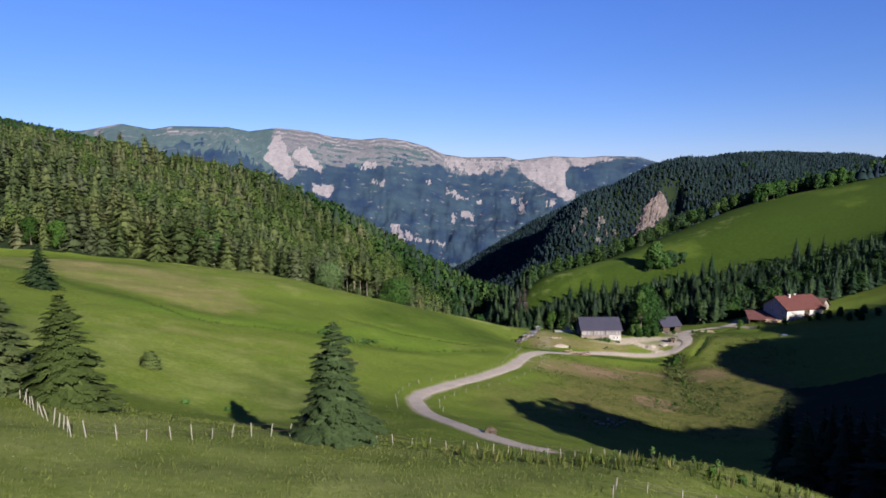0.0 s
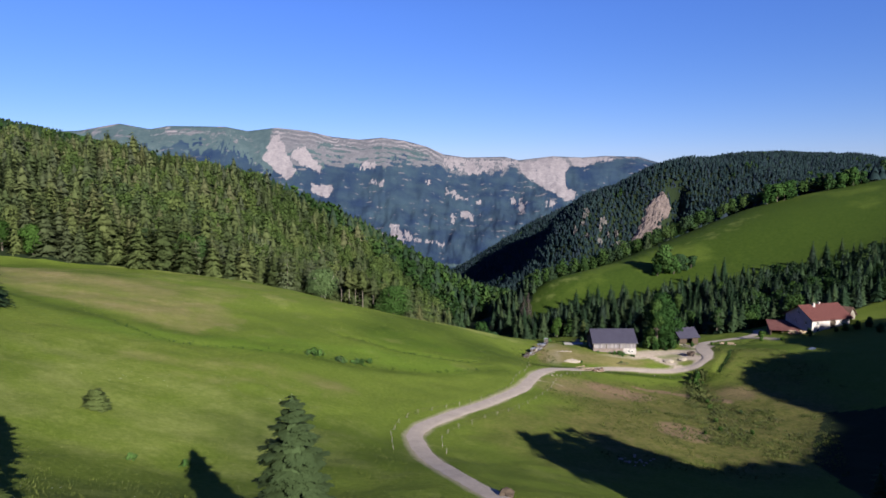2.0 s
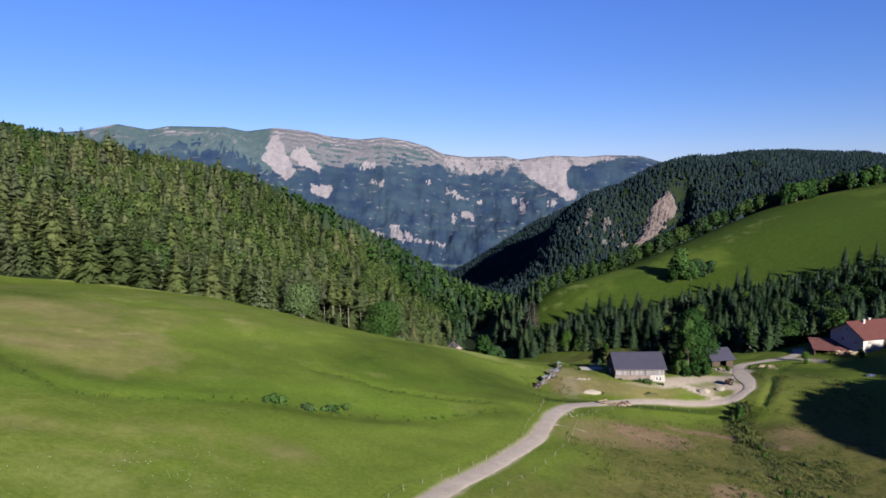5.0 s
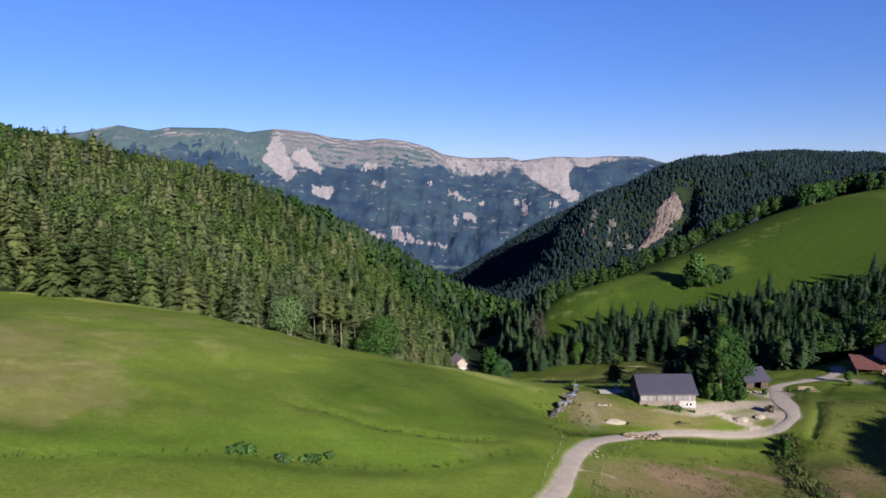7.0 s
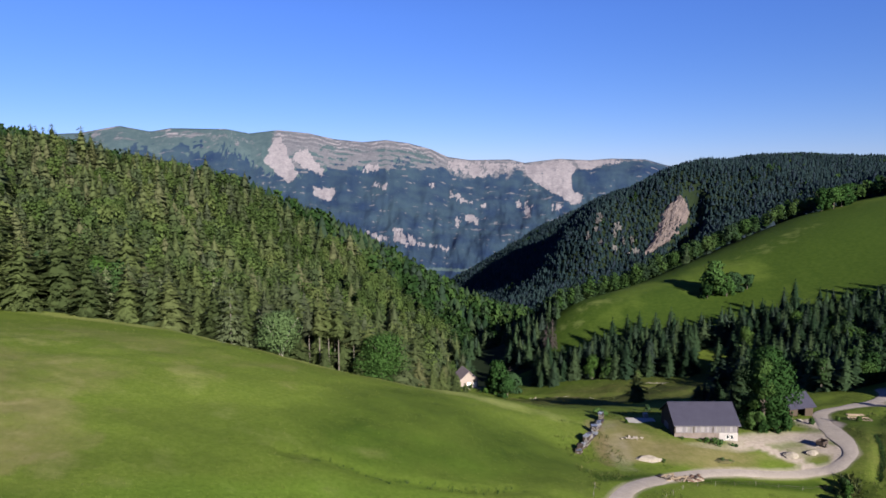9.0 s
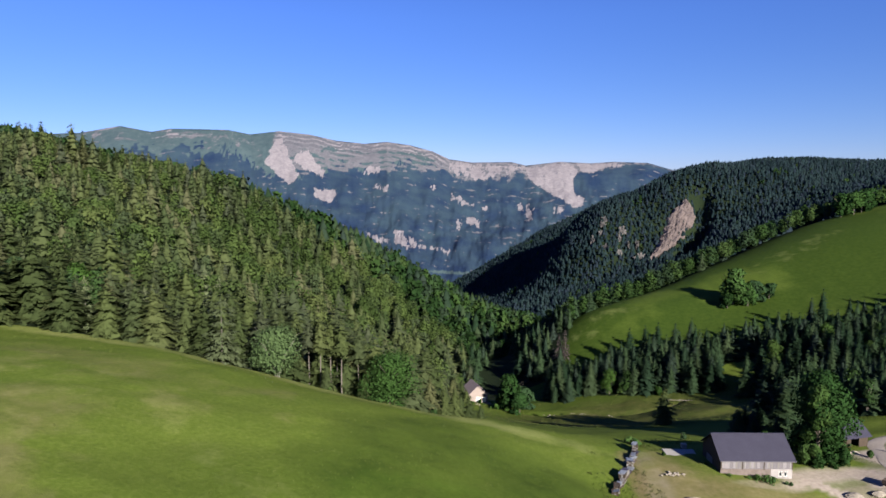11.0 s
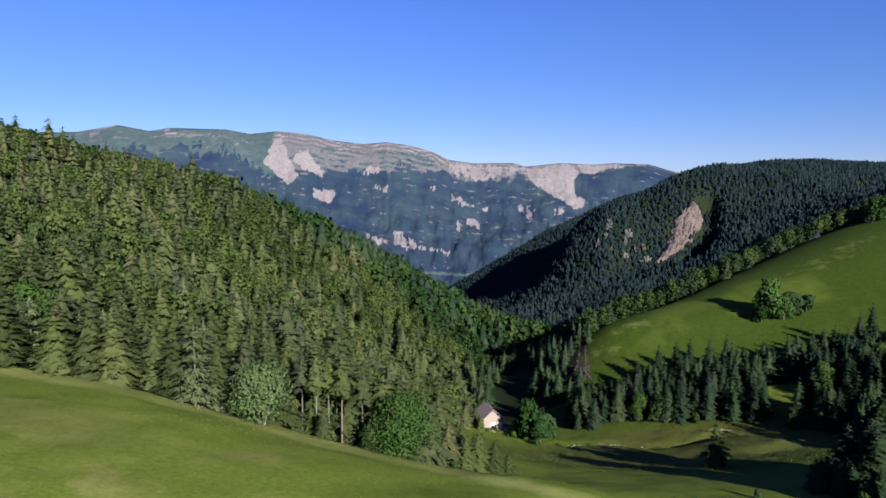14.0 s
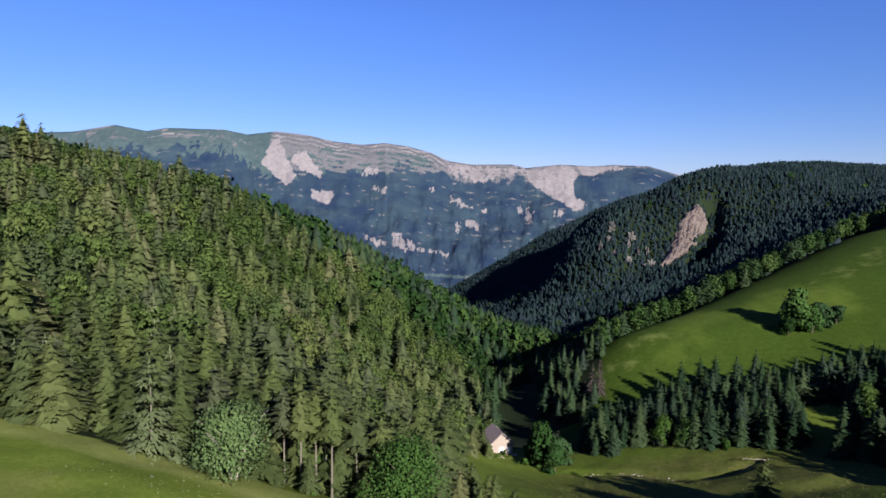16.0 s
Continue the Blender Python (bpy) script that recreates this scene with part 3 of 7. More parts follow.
def wooded(x, y):
    w = np.zeros(np.shape(x), bool)
    for poly in WOODS:
        w |= inside(x, y, poly)
    for gx, gy, r in GAPS:
        w &= np.hypot(x - gx, y - gy) > r
    return w


def relief(x, y):
    """Ground height with the small humps of the pasture."""
    z = land(x, y)
    near = np.clip((700 - y) / 300, 0, 1)
    near = near * (1 - 0.9 * near_line(x, y, ROAD, 4.0))
    z = z + near * (0.35 * soft_noise(x, y, 7.0) + 0.17 * soft_noise(x, y, 2.6, 2.0))
    z = z + np.clip((y - 600) / 500, 0, 1) * (9 * soft_noise(x, y, 70.0, 1.0) + 4 * soft_noise(x, y, 24.0, 3.0))
    z = z - 0.22 * near_line(x, y, [(-88, 168), (-60, 160), (-45, 152), (-20, 166), (10, 178), (24, 190)], 1.6)
    z = z - 0.7 * near_line(x, y, [(112.5, 235), (108.5, 228), (104, 221.5), (98.5, 215)], 0.8) - 0.2 * near_line(x, y, [(134, 258), (124, 249), (113, 236)], 0.8)
    z = z - 0.6 * near_line(x, y, [(56, 363), (64, 361), (72, 359), (79, 350), (82, 338), (86, 326)], 1.6)
    z = z + 1.6 * blob(x, y, 104, 334, 16, 11, -20) - 0.8 * near_line(x, y, [(52, 366), (63, 360.5), (72, 357), (83.5, 348.6), (95, 346), (109, 355)], 1.6) + 0.35 * inside(x, y, [(56, 352), (70, 352), (84, 344), (108, 348), (120, 330), (96, 318), (70, 334)]) - 0.3 * near_line(x, y, [(94, 216), (86, 203), (80, 184), (72, 164)], 1.6)
    z = z + 34 * near_line(x, y, SPUR, 62.0) - 30 * near_line(x, y, GULLY, 17.0)
    z = z - 0.35 * near_line(x, y, [(-16, 192), (-8, 191.5), (0, 190), (12, 191), (22, 195)], 1.0)
    r = near_line(x, y, ROAD, 2.6)
    return z - 0.12 * r


def spread(*runs):
    """Numbers in even runs (from, to, count), joined."""
    return np.concatenate([np.linspace(a, b, n, endpoint=False) for a, b, n in runs])


def build_ground():
    u = spread((-2.2, -0.78, 24), (-0.78, -0.30, 60), (-0.30, 0.33, 260), (0.33, 0.981, 70))
    v = np.log(spread((60, 320, 26), (320, 450, 110), (450, 590, 125), (590, 720, 75)) / 300)
    v = np.concatenate([v, np.linspace(math.log(720 / 300), math.log(5200 / 300), 130)])
    nu, nv = len(u), len(v)
    uu, vv = np.meshgrid(u, v)
    s = 300 * np.exp(vv)
    x, y = uu * s, s - 300
    z = relief(x, y)
    i = np.arange(nu * nv).reshape(nv, nu)
    faces = np.stack([i[:-1, :-1], i[:-1, 1:], i[1:, 1:], i[1:, :-1]], -1).reshape(-1, 4)
    x, y, z = x.ravel(), y.ravel(), z.ravel()
    patch = soft_noise(x, y, 9.0, 11.0)
    streak = soft_noise(x * 0.35 + y * 0.1, y - 0.12 * x, 3.2, 7.0, 4)
    open_land = (x < 40) & (y > 90) & (y < 265)
    dry = 0.32 * blob(x, y, -82, 184, 46, 18, -12) + 0.26 * blob(x, y, -30, 140, 22, 10, 20) + 0.2 * blob(x, y, 60, 190, 26, 14, 20)
    dry += 0.20 * blob(x, y, -45, 235, 30, 10, -10) + 0.12 * blob(x, y, -10, 44, 60, 24, 0) + 0.22 * blob(x, y, -95, 220, 55, 34, 0) + 0.22 * blob(x, y, -62, 200, 24, 14, 0) + 0.35 * blob(x, y, 66, 228, 15, 7, 0) + 0.5 * blob(x, y, 52, 234, 6, 14, -15)
    dry += open_land * np.clip(0.10 * streak + 0.22 * patch, 0, 0.3)
    dry += 0.15 * near_line(x, y, [(-66, 172), (-52, 166), (-40, 163)], 2.6) + 0.10 * blob(x, y, -55, 178, 22, 10, -15) + 0.4 * blob(x, y, 92, 229, 10, 4, 0) + 0.45 * near_line(x, y, [(47, 364), (60, 358), (72, 352), (90, 345)], 1.2)
    dry += 0.30 * blob(x, y, 62, 231, 20, 8, 0) + 0.25 * blob(x, y, 52, 242, 6, 10, 0)
    soil = 1.1 * blob(x, y, 61.8, 158, 6, 7.5, -20) + 0.52 * blob(x, y, 50, 189, 20, 10, 25) + 0.45 * blob(x, y, 60, 192, 10, 7, 0) + 0.85 * near_line(x, y, [(68, 203), (76, 201.5), (84, 196), (88, 189)], 1.7)
    soil += 0.5 * blob(x, y, 94, 195, 6, 7, 0) + 0.35 * near_line(x, y, [(62, 361), (72, 359), (79, 351)], 1.4) + 0.5 * near_line(x, y, [(49, 248), (47, 234), (45, 222)], 2.4)
    gravel = 0.32 * near_line(x, y, [(52, 246), (50, 232), (48, 220)], 3.4) + 0.75 * near_line(x, y, [(80, 235.6), (87, 237), (95, 238), (102, 236)], 3.3) + 0.7 * near_line(x, y, [(83, 234), (87, 230), (90, 225)], 1.2)
    gravel += 0.45 * blob(x, y, 73, 232.5, 9, 2.0, -6) + 0.42 * blob(x, y, 91, 230, 8, 3.2, 0) + 0.7 * blob(x, y, 108, 247, 5, 6, -30) + 0.7 * near_line(x, y, [(96, 236), (98, 226)], 2.2) + 0.5 * blob(x, y, 105, 246, 7, 5, 30)
    gravel += 0.75 * near_line(x, y, ROAD, 1.9) + 0.4 * near_line(x, y, [(36, 187), (42, 186.5)], 0.8) + 0.3 * near_line(x, y, [(52, 366), (63, 360.5), (72, 357), (83.5, 348.6), (95, 346), (109, 355)], 0.7)
    gravel += 0.7 * near_line(x, y, [(133, 264), (138, 260), (139.5, 254)], 2.6) + 0.5 * near_line(x, y, [(133, 301), (140, 308), (149, 308), (158, 300)], 1.5)
    hay = [(-75, 186), (-61, 185), (-49, 189), (-38, 192), (-34, 182), (-36, 173), (-41, 162), (-50, 160), (-62, 166), (-76, 174)]
    dry += (0.20 + 0.14 * soft_noise(x, y, 5.0, 17.0)) * inside(x + 6 * soft_noise(x, y, 7.0, 15.0), y + 6 * soft_noise(x, y, 7.0, 16.0), hay)
    fresh = 0.5 * near_line(x, y, [(-60, 152), (-45, 155), (-33, 162), (-23, 172), (-9, 180), (1, 181), (12, 183)], 6.5) + 0.35 * blob(x, y, 6, 200, 20, 12, 20)
    lush_and_shade = 0.30 * near_line(x, y, [(-88, 168), (-60, 158), (-20, 165), (12, 178), (26, 190)], 4) + 0.5 * blob(x, y, 10, 215, 26, 22, 30)
    # Beyond y = 385 the far meadow is darkened for its grazing sun.
    lush_and_shade += (y > 385) * np.clip(1.0 + 0.5 * soft_noise(x, y, 24.0, 21.0) + 0.25 * soft_noise(x, y, 8.0, 22.0), 0.5, 1.1) + 0.4 * blob(x, y, -10, 115, 20, 14, 0) + 0.6 * blob(x, y, 120, 240, 22, 14, 0) + 0.7 * blob(x, y, 85, 335, 70, 50, 0)
    lush_and_shade += open_land * np.clip(-0.25 * streak - 0.2 * patch - 0.1, 0, 0.35) + 0.8 * near_line(x, y, [(40, 209), (52, 215.5), (64, 217.5), (88, 219)], 2.0)
    lush_and_shade += 0.5 * np.clip(soft_noise(x, y, 30.0, 13.0) + 0.2, 0, 1) * open_land
    rough = 0.85 * blob(x, y, 70, 168, 34, 42, -15) + 0.5 * blob(x, y, 95, 185, 26, 24, 0) + 0.5 * blob(x, y, 30, 140, 18, 24, 0) + 0.55 * blob(x, y, 84, 338, 60, 34, 0) + 0.4 * blob(x, y, 58, 240, 8, 16, 0) + 0.55 * blob(x, y, 68, 228, 14, 7, 0) + 0.45 * blob(x, y, 112, 222, 18, 26, 20)
    # Seeding grass, plus foreground and crests painted brighter for sun they catch.
    seeding = 0.30 * blob(x, y, 108, 452, 26, 9, 25) + 0.22 * blob(x, y, 240, 500, 60, 12, 25) + 0.42 * np.clip((74 - y) / 18, 0, 1) + 0.17 * np.clip((175 - y) / 60, 0, 1) * (y > 74) * (x < 30) + 0.20 * blob(x, y, -75, 200, 70, 42, -5) + 0.6 * blob(x, y, -30, 257, 80, 7, -8) + 0.15 * blob(x, y, -40, 120, 40, 26, 0)
    # Slope ground painted with the dark floor where the wood's shade falls.
    painted_shade = inside(x, y, [(60, 66), (72, 104), (79, 138), (87, 151), (104, 172), (126, 166), (150, 140), (150, 90)])
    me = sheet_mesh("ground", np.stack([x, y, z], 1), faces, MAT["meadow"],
                    dict(dry=np.clip(dry, 0, 1), soil=np.clip(soil, 0, 1), gravel=np.clip(gravel, 0, 1), fresh=np.clip(fresh, 0, 1), lush_and_shade=np.clip(lush_and_shade, 0, 1), rough=np.clip(rough, 0, 1), seeding=np.clip(seeding, 0, 1),
                         # the ravine line is painted dark too, for its shade
                         wood=np.maximum(wooded(x, y) | painted_shade | (near_line(x, y, [(40, 408), (46, 424), (53, 458), (64, 512), (68, 548)], 9.0) > 0.6), y > 760).astype(float)), smooth=True)
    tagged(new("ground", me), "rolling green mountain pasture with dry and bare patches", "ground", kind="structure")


def smooth_line(line, step=1.5):
    """A dense rounded line through plan points."""
    p = np.array(line, float)
    q = np.vstack([2 * p[0] - p[1], p, 2 * p[-1] - p[-2]])
    out = []
    for i in range(1, len(q) - 2):
        n = max(2, int(np.linalg.norm(q[i + 1] - q[i]) / step))
        for t in np.arange(n) / n:
            out.append(0.5 * (2 * q[i] + (q[i + 1] - q[i - 1]) * t + (2 * q[i - 1] - 5 * q[i] + 4 * q[i + 1] - q[i + 2]) * t * t
                              + (3 * q[i] - q[i - 1] - 3 * q[i + 1] + q[i + 2]) * t ** 3))
    out.append(p[-1])
    return np.array(out)


def build_road(name, line, half, label):
    c = smooth_line(line, 1.0)
    d = np.gradient(c, axis=0)
    d /= np.linalg.norm(d, axis=1)[:, None]
    side = np.stack([-d[:, 1], d[:, 0]], 1)
    w = half * (1 + 0.12 * soft_noise(c[:, 0], c[:, 1], 4.0) + 0.55 * blob(c[:, 0], c[:, 1], 104, 238, 7, 9) + 0.3 * blob(c[:, 0], c[:, 1], 135, 265, 9, 6))
    cols = np.array([-1.0, -0.72, -0.3, 0, 0.3, 0.72, 1.0])
    rise = np.array([-0.10, 0.0, -0.02, 0.015, -0.02, 0.0, -0.10])
    edge = 1 + 0.12 * soft_noise(c[:, :1] + 40 * cols, c[:, 1:] + 0 * cols, 1.6, 3.0) * (np.abs(cols) > 0.9)
    xy = c[:, None] + side[:, None] * (cols * w[:, None] * edge)[..., None]
    zc = relief(xy[..., 0], xy[..., 1])
    z = 0.55 * zc + 0.45 * zc.mean(1, keepdims=True) + rise + 0.10
    v = np.concatenate([xy, z[..., None]], -1).reshape(-1, 3)
    i = np.arange(len(c) * 7).reshape(-1, 7)
    faces = np.stack([i[:-1, :-1], i[1:, :-1], i[1:, 1:], i[:-1, 1:]], -1).reshape(-1, 4)[:, ::-1]
    tagged(new(name, sheet_mesh(name, v, faces, MAT["gravel"], smooth=True)), label, "road", kind="structure")


# Crest of the far mountain: (x, z) at 4,700 m.
CREST = [(-3300, 330), (-2678, 392), (-2164, 412), (-1902, 460), (-1699, 422), (-1568, 445), (-1191, 439), (-1041, 410), (-849, 433), (-639, 411),
         (-467, 372), (-273, 352), (-117, 366), (39, 345), (196, 304), (314, 250), (472, 228), (752, 232), (852, 208), (1094, 236),
         (1317, 226), (1479, 238), (1725, 231), (1850, 196), (2396, 60), (3600, -40)]
# Outlines on it: open screes, then crags among the woods.
SCREES = [
    [(-869, 377), (-830, 383), (-802, 318), (-774, 248), (-721, 138), (-779, 68), (-838, 108), (-905, 169), (-947, 219), (-921, 308)],
    [(853, 194), (954, 203), (1075, 229), (1156, 223), (1238, 173), (1198, 133), (1189, 63), (1220, 3), (1278, -18), (1273, -78), (1201, -88), (1119, -37), (1016, 14), (914, 84), (863, 134)],
    [(-733, 288), (-643, 298), (-605, 228), (-537, 167), (-558, 117), (-627, 158), (-706, 188), (-754, 238)],
    [(1217, 228), (1360, 236), (1544, 227), (1545, 201), (1401, 192), (1320, 148), (1238, 173)],
    [(-619, 57), (-570, 37), (-469, 36), (-460, -4), (-501, -55), (-571, -34), (-615, -18)],
]
CRAGS = [
    [(-281, 197), (-160, 190), (-175, 156), (-246, 126), (-276, 136)], [(-196, 65), (-101, 65), (-115, 34), (-191, 37)], [(176, 67), (230, 57), (205, 28)],
    [(324, 11), (385, -3), (437, -45), (503, -53), (493, -82), (406, -71), (344, -44)],
    [(416, -137), (488, -154), (530, -185), (522, -220), (447, -199), (410, -178)], [(368, -153), (389, -153), (389, -250), (368, -250)],
    [(547, -87), (596, -95), (584, -124)], [(547, -175), (592, -182), (563, -206)],
    [(-78, -246), (-27, -246), (13, -288), (75, -299), (95, -357), (33, -383), (-8, -352), (-69, -330), (-83, -283)],
    [(-276, -244), (-212, -265), (-171, -296), (-106, -299), (-96, -338), (-172, -340), (-253, -285)], [(95, -338), (243, -365), (239, -392), (105, -365)],
    [(270, -373), (339, -387), (338, -412), (276, -400)], [(1078, -79), (1136, -91), (1116, -140), (1054, -123)],
    [(796, -57), (846, -68), (836, -111), (786, -105)], [(859, -68), (911, -91), (899, -164), (849, -151)], [(1056, -80), (1131, -103), (1111, -144), (1064, -123)],
    [(294, 249), (407, 229), (612, 218), (695, 203), (674, 153), (592, 108), (509, 108), (406, 129), (335, 160)],
    [(695, 214), (861, 211), (844, 178), (788, 183), (747, 132), (705, 163)],
]


def build_mountain():
    ns = 120
    xs = np.concatenate([np.linspace(-3300, -1250, 90), np.linspace(-1240, 1720, 480), np.linspace(1740, 3600, 50)])
    nx = len(xs)
    s = np.linspace(0, 1, ns)
    crest = np.interp(xs, [c[0] for c in CREST], [c[1] for c in CREST])
    xx, ss = np.meshgrid(xs, s)
    foot = -420.0
    drop = np.interp(ss, [0, 0.30, 0.66, 0.80, 0.87, 0.95, 1.0], [0, 0.04, 0.46, 0.70, 0.86, 0.985, 1.0])
    yy = 2500 + 2200 * ss
    gully = soft_noise(xx, yy * 0.4, 75.0, 1.0) + 0.6 * soft_noise(xx, yy * 0.3, 31.0, 4.0)
    body = np.sin(np.pi * np.clip(ss, 0, 1))
    zz = foot + (crest - foot) * drop + body * gully * 17 + body * soft_noise(xx, yy, 13.0, 2.0) * 4
    zz = zz + body * soft_noise(xx + 0.25 * yy, yy * 0.2, 170.0, 9.0) * 34
    yy = yy + 40 * body * soft_noise(xx, yy, 160.0, 7.0)
    k = 4616.0 / (yy - 84)
    px, pz = xx, 58 + (zz - 58) * k
    x = xx * (yy - 84) / 4616.0
    jag = 0.7 * soft_noise(px, pz * 0.8, 22.0, 1.0, 5) + 0.6 * soft_noise(px * 1.3, pz * 0.7, 6.0, 4.0, 4)
    scree, rock = np.full(px.shape, -1.0), np.full(px.shape, -1.0)
    grain = 0.6 * soft_noise(px, pz * 0.45, 8.0, 3.0, 4) + 0.6 * soft_noise(px * 1.2, pz * 0.6, 3.4, 6.0, 3)
    for poly, soft, loose in [(q, 15.0, 0.9) for q in SCREES] + [(q, 12.0, 2.2) for q in CRAGS]:
        edge = np.full(px.shape, 1e9)
        for (ax, az), (bx, bz) in zip(poly, poly[1:] + poly[:1]):
            ux, uz = bx - ax, bz - az
            k2 = np.clip(((px - ax) * ux + (pz - az) * uz) / (ux * ux + uz * uz), 0, 1)
            edge = np.minimum(edge, np.hypot(px - ax - k2 * ux, pz - az - k2 * uz))
        edge = np.where(inside(px, pz, poly), edge, -edge)
        scree = np.maximum(scree, np.clip(edge / soft, -3, 1.0) + loose * grain - 0.2 * loose)
    top = np.interp(px, [c[0] for c in CREST], [c[1] for c in CREST])
    band = np.interp(px, [-900, -860, -400, 100, 330, 420, 760, 800, 900, 1400, 1500, 1800], [-1, 0.1, -0.1, 0.05, 0.35, 0.5, 0.35, -0.7, 0.4, 0.25, -0.5, -0.7])
    depth = np.interp(px, [-900, -500, 200, 420, 760, 1100, 1500], [150, 50, 35, 70, 65, 48, 22])
    rock = np.maximum(rock, band + 0.75 - np.abs(top - pz - 0.45 * depth) / depth + 0.6 * jag)
    slope = np.interp(px, [-870, -800, 250, 340], [0, 1, 1, 0]) * (pz > 165)
    strata = np.sin((top - pz) * 0.17 + 1.6 * soft_noise(px, pz, 40.0, 3.0)) + 0.4 * np.sin((top - pz) * 0.43)
    rock = np.maximum(rock, 1.1 * slope - 0.95 + 0.65 * strata + 0.7 * soft_noise(px * 0.35, pz, 9.0, 2.0, 4))
    rock = np.maximum(rock, 1.5 * blob(px, pz, -1450, 405, 130, 26) + 1.3 * blob(px, pz, -2050, 400, 60, 22) + 0.8 * jag - 1.1)
    wood_line = np.interp(px, [-3300, -1500, -1150, -1000, -860, -500, -100, 330], [270, 290, 300, 190, 150, 190, 195, 240])
    grass = 0.5 + (pz - wood_line + 75 * jag) / 30 - 3 * (px > 420)
    field = 1.2 - np.abs(pz + 525 + 0.05 * px + 8 * jag) / 14 - 2 * (px < 60)
    grass = np.maximum(grass, field)
    bed = 0.5 + 0.5 * np.sin((top - pz) * 0.235 + 3.4 * soft_noise(px, pz, 60.0, 8.0) + 1.5 * jag) * (0.6 + 0.6 * soft_noise(px, pz * 0.5, 45.0, 2.0)) * np.clip(1.25 - (top - pz) / 95, 0.1, 1)
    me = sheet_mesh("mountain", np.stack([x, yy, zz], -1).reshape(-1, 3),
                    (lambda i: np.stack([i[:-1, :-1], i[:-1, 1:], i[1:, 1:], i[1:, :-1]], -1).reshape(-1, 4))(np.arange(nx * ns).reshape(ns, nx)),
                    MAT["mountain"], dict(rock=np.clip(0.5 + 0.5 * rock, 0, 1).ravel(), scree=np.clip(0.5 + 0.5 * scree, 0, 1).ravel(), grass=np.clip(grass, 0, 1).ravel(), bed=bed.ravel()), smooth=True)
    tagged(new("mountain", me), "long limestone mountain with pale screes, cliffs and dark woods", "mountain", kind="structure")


def build_rock_face():
    """The bare crag on the wooded ridge, a ribbed slab along the left side of a gully."""
    na, nb = 90, 110
    a, b = np.meshgrid(np.linspace(-1, 1, na), np.linspace(0, 1, nb))
    # from the foot in the gorge up to the top of the scar
    x0 = np.interp(b, [0, 0.15, 0.35, 0.55, 0.75, 0.9, 1], [421, 438, 462, 483, 503, 523, 538])
    y0 = np.interp(b, [0, 0.15, 0.35, 0.55, 0.75, 0.9, 1], [1195, 1216, 1240, 1262, 1286, 1306, 1322])
    half = np.interp(b, [0, 0.08, 0.25, 0.5, 0.7, 0.85, 0.95, 1], [2, 7, 12, 18, 21, 18, 11, 3])
    half = half * (1 + 0.30 * soft_noise(b * 60 + (a > 0) * 90, a * 0, 2.0, 2.0, 4))
    x, y = x0 + a * half * 0.88, y0 - a * half * 0.48
    z = relief(x, y) + 9 * np.sqrt(np.clip(1 - a * a, 0, 1)) + 1
    rib = soft_noise(x * 0.9 - y * 0.5, z * 0.12, 2.6, 1.0, 4)
    crag = 7.0 * np.abs(rib) + 3.0 * soft_noise(x - y, z, 1.3, 2.0) + 4.0 * soft_noise(x + y, z * 2.0, 9.0, 4.0)
    rim = np.minimum(1, 6 * np.minimum(np.minimum(1 + a, 1 - a), 2 * np.minimum(b, 1 - b)))
    n = np.array([0.25, -0.80, 0.45])
    v = np.stack([x, y, z], -1) + n * (crag * rim - 8 * (1 - rim))[..., None]
    i = np.arange(na * nb).reshape(nb, na)
    faces = np.stack([i[:-1, :-1], i[:-1, 1:], i[1:, 1:], i[1:, :-1]], -1).reshape(-1, 4)
    tagged(new("rock_face", sheet_mesh("rock_face", v.reshape(-1, 3), faces, MAT["limestone"])),
           "bare beige limestone crag on a wooded ridge", "cliff", kind="structure")


build_ground()
build_road("road", ROAD, 1.75, "winding pale gravel farm track")
build_mountain()
build_rock_face()


# ---------------------------------------------------------------- buildings
def window_part(parent, axis, at, u0, u1, z0, z1, out, bars=1):
    """A window in an opening: frame, panes and sill. out: which way is outside (-1 or 1)."""
    f = 0.09
    bm = bmesh.new()
    lo, hi = (at - 0.05, at + 0.05)

    def put(b, ua, ub, za, zb, a=lo, c=hi):
        add_box(b, *((ua, ub, a, c) if axis == "x" else (a, c, ua, ub)), za, zb)

    put(bm, u0, u0 + f, z0, z1)
    put(bm, u1 - f, u1, z0, z1)
    put(bm, u0 + f, u1 - f, z0, z0 + f)
    put(bm, u0 + f, u1 - f, z1 - f, z1)
    for k in range(1, bars + 1):
        m = u0 + (u1 - u0) * k / (bars + 1)
        put(bm, m - 0.05, m + 0.05, z0 + f, z1 - f)
    win = part("window", bm, MAT["white"], parent)
    g = bmesh.new()
    put(g, u0 + f, u1 - f, z0 + f, z1 - f, at - 0.012, at + 0.012)
    part("pane", g, MAT["glass"], win)
    s = bmesh.new()
    a, c = (at - 0.30, at - 0.05) if out < 0 else (at + 0.05, at + 0.30)
    put(s, u0 - 0.08, u1 + 0.08, z0 - 0.08, z0, a, c)
    part("sill", s, MAT["concrete"], win)


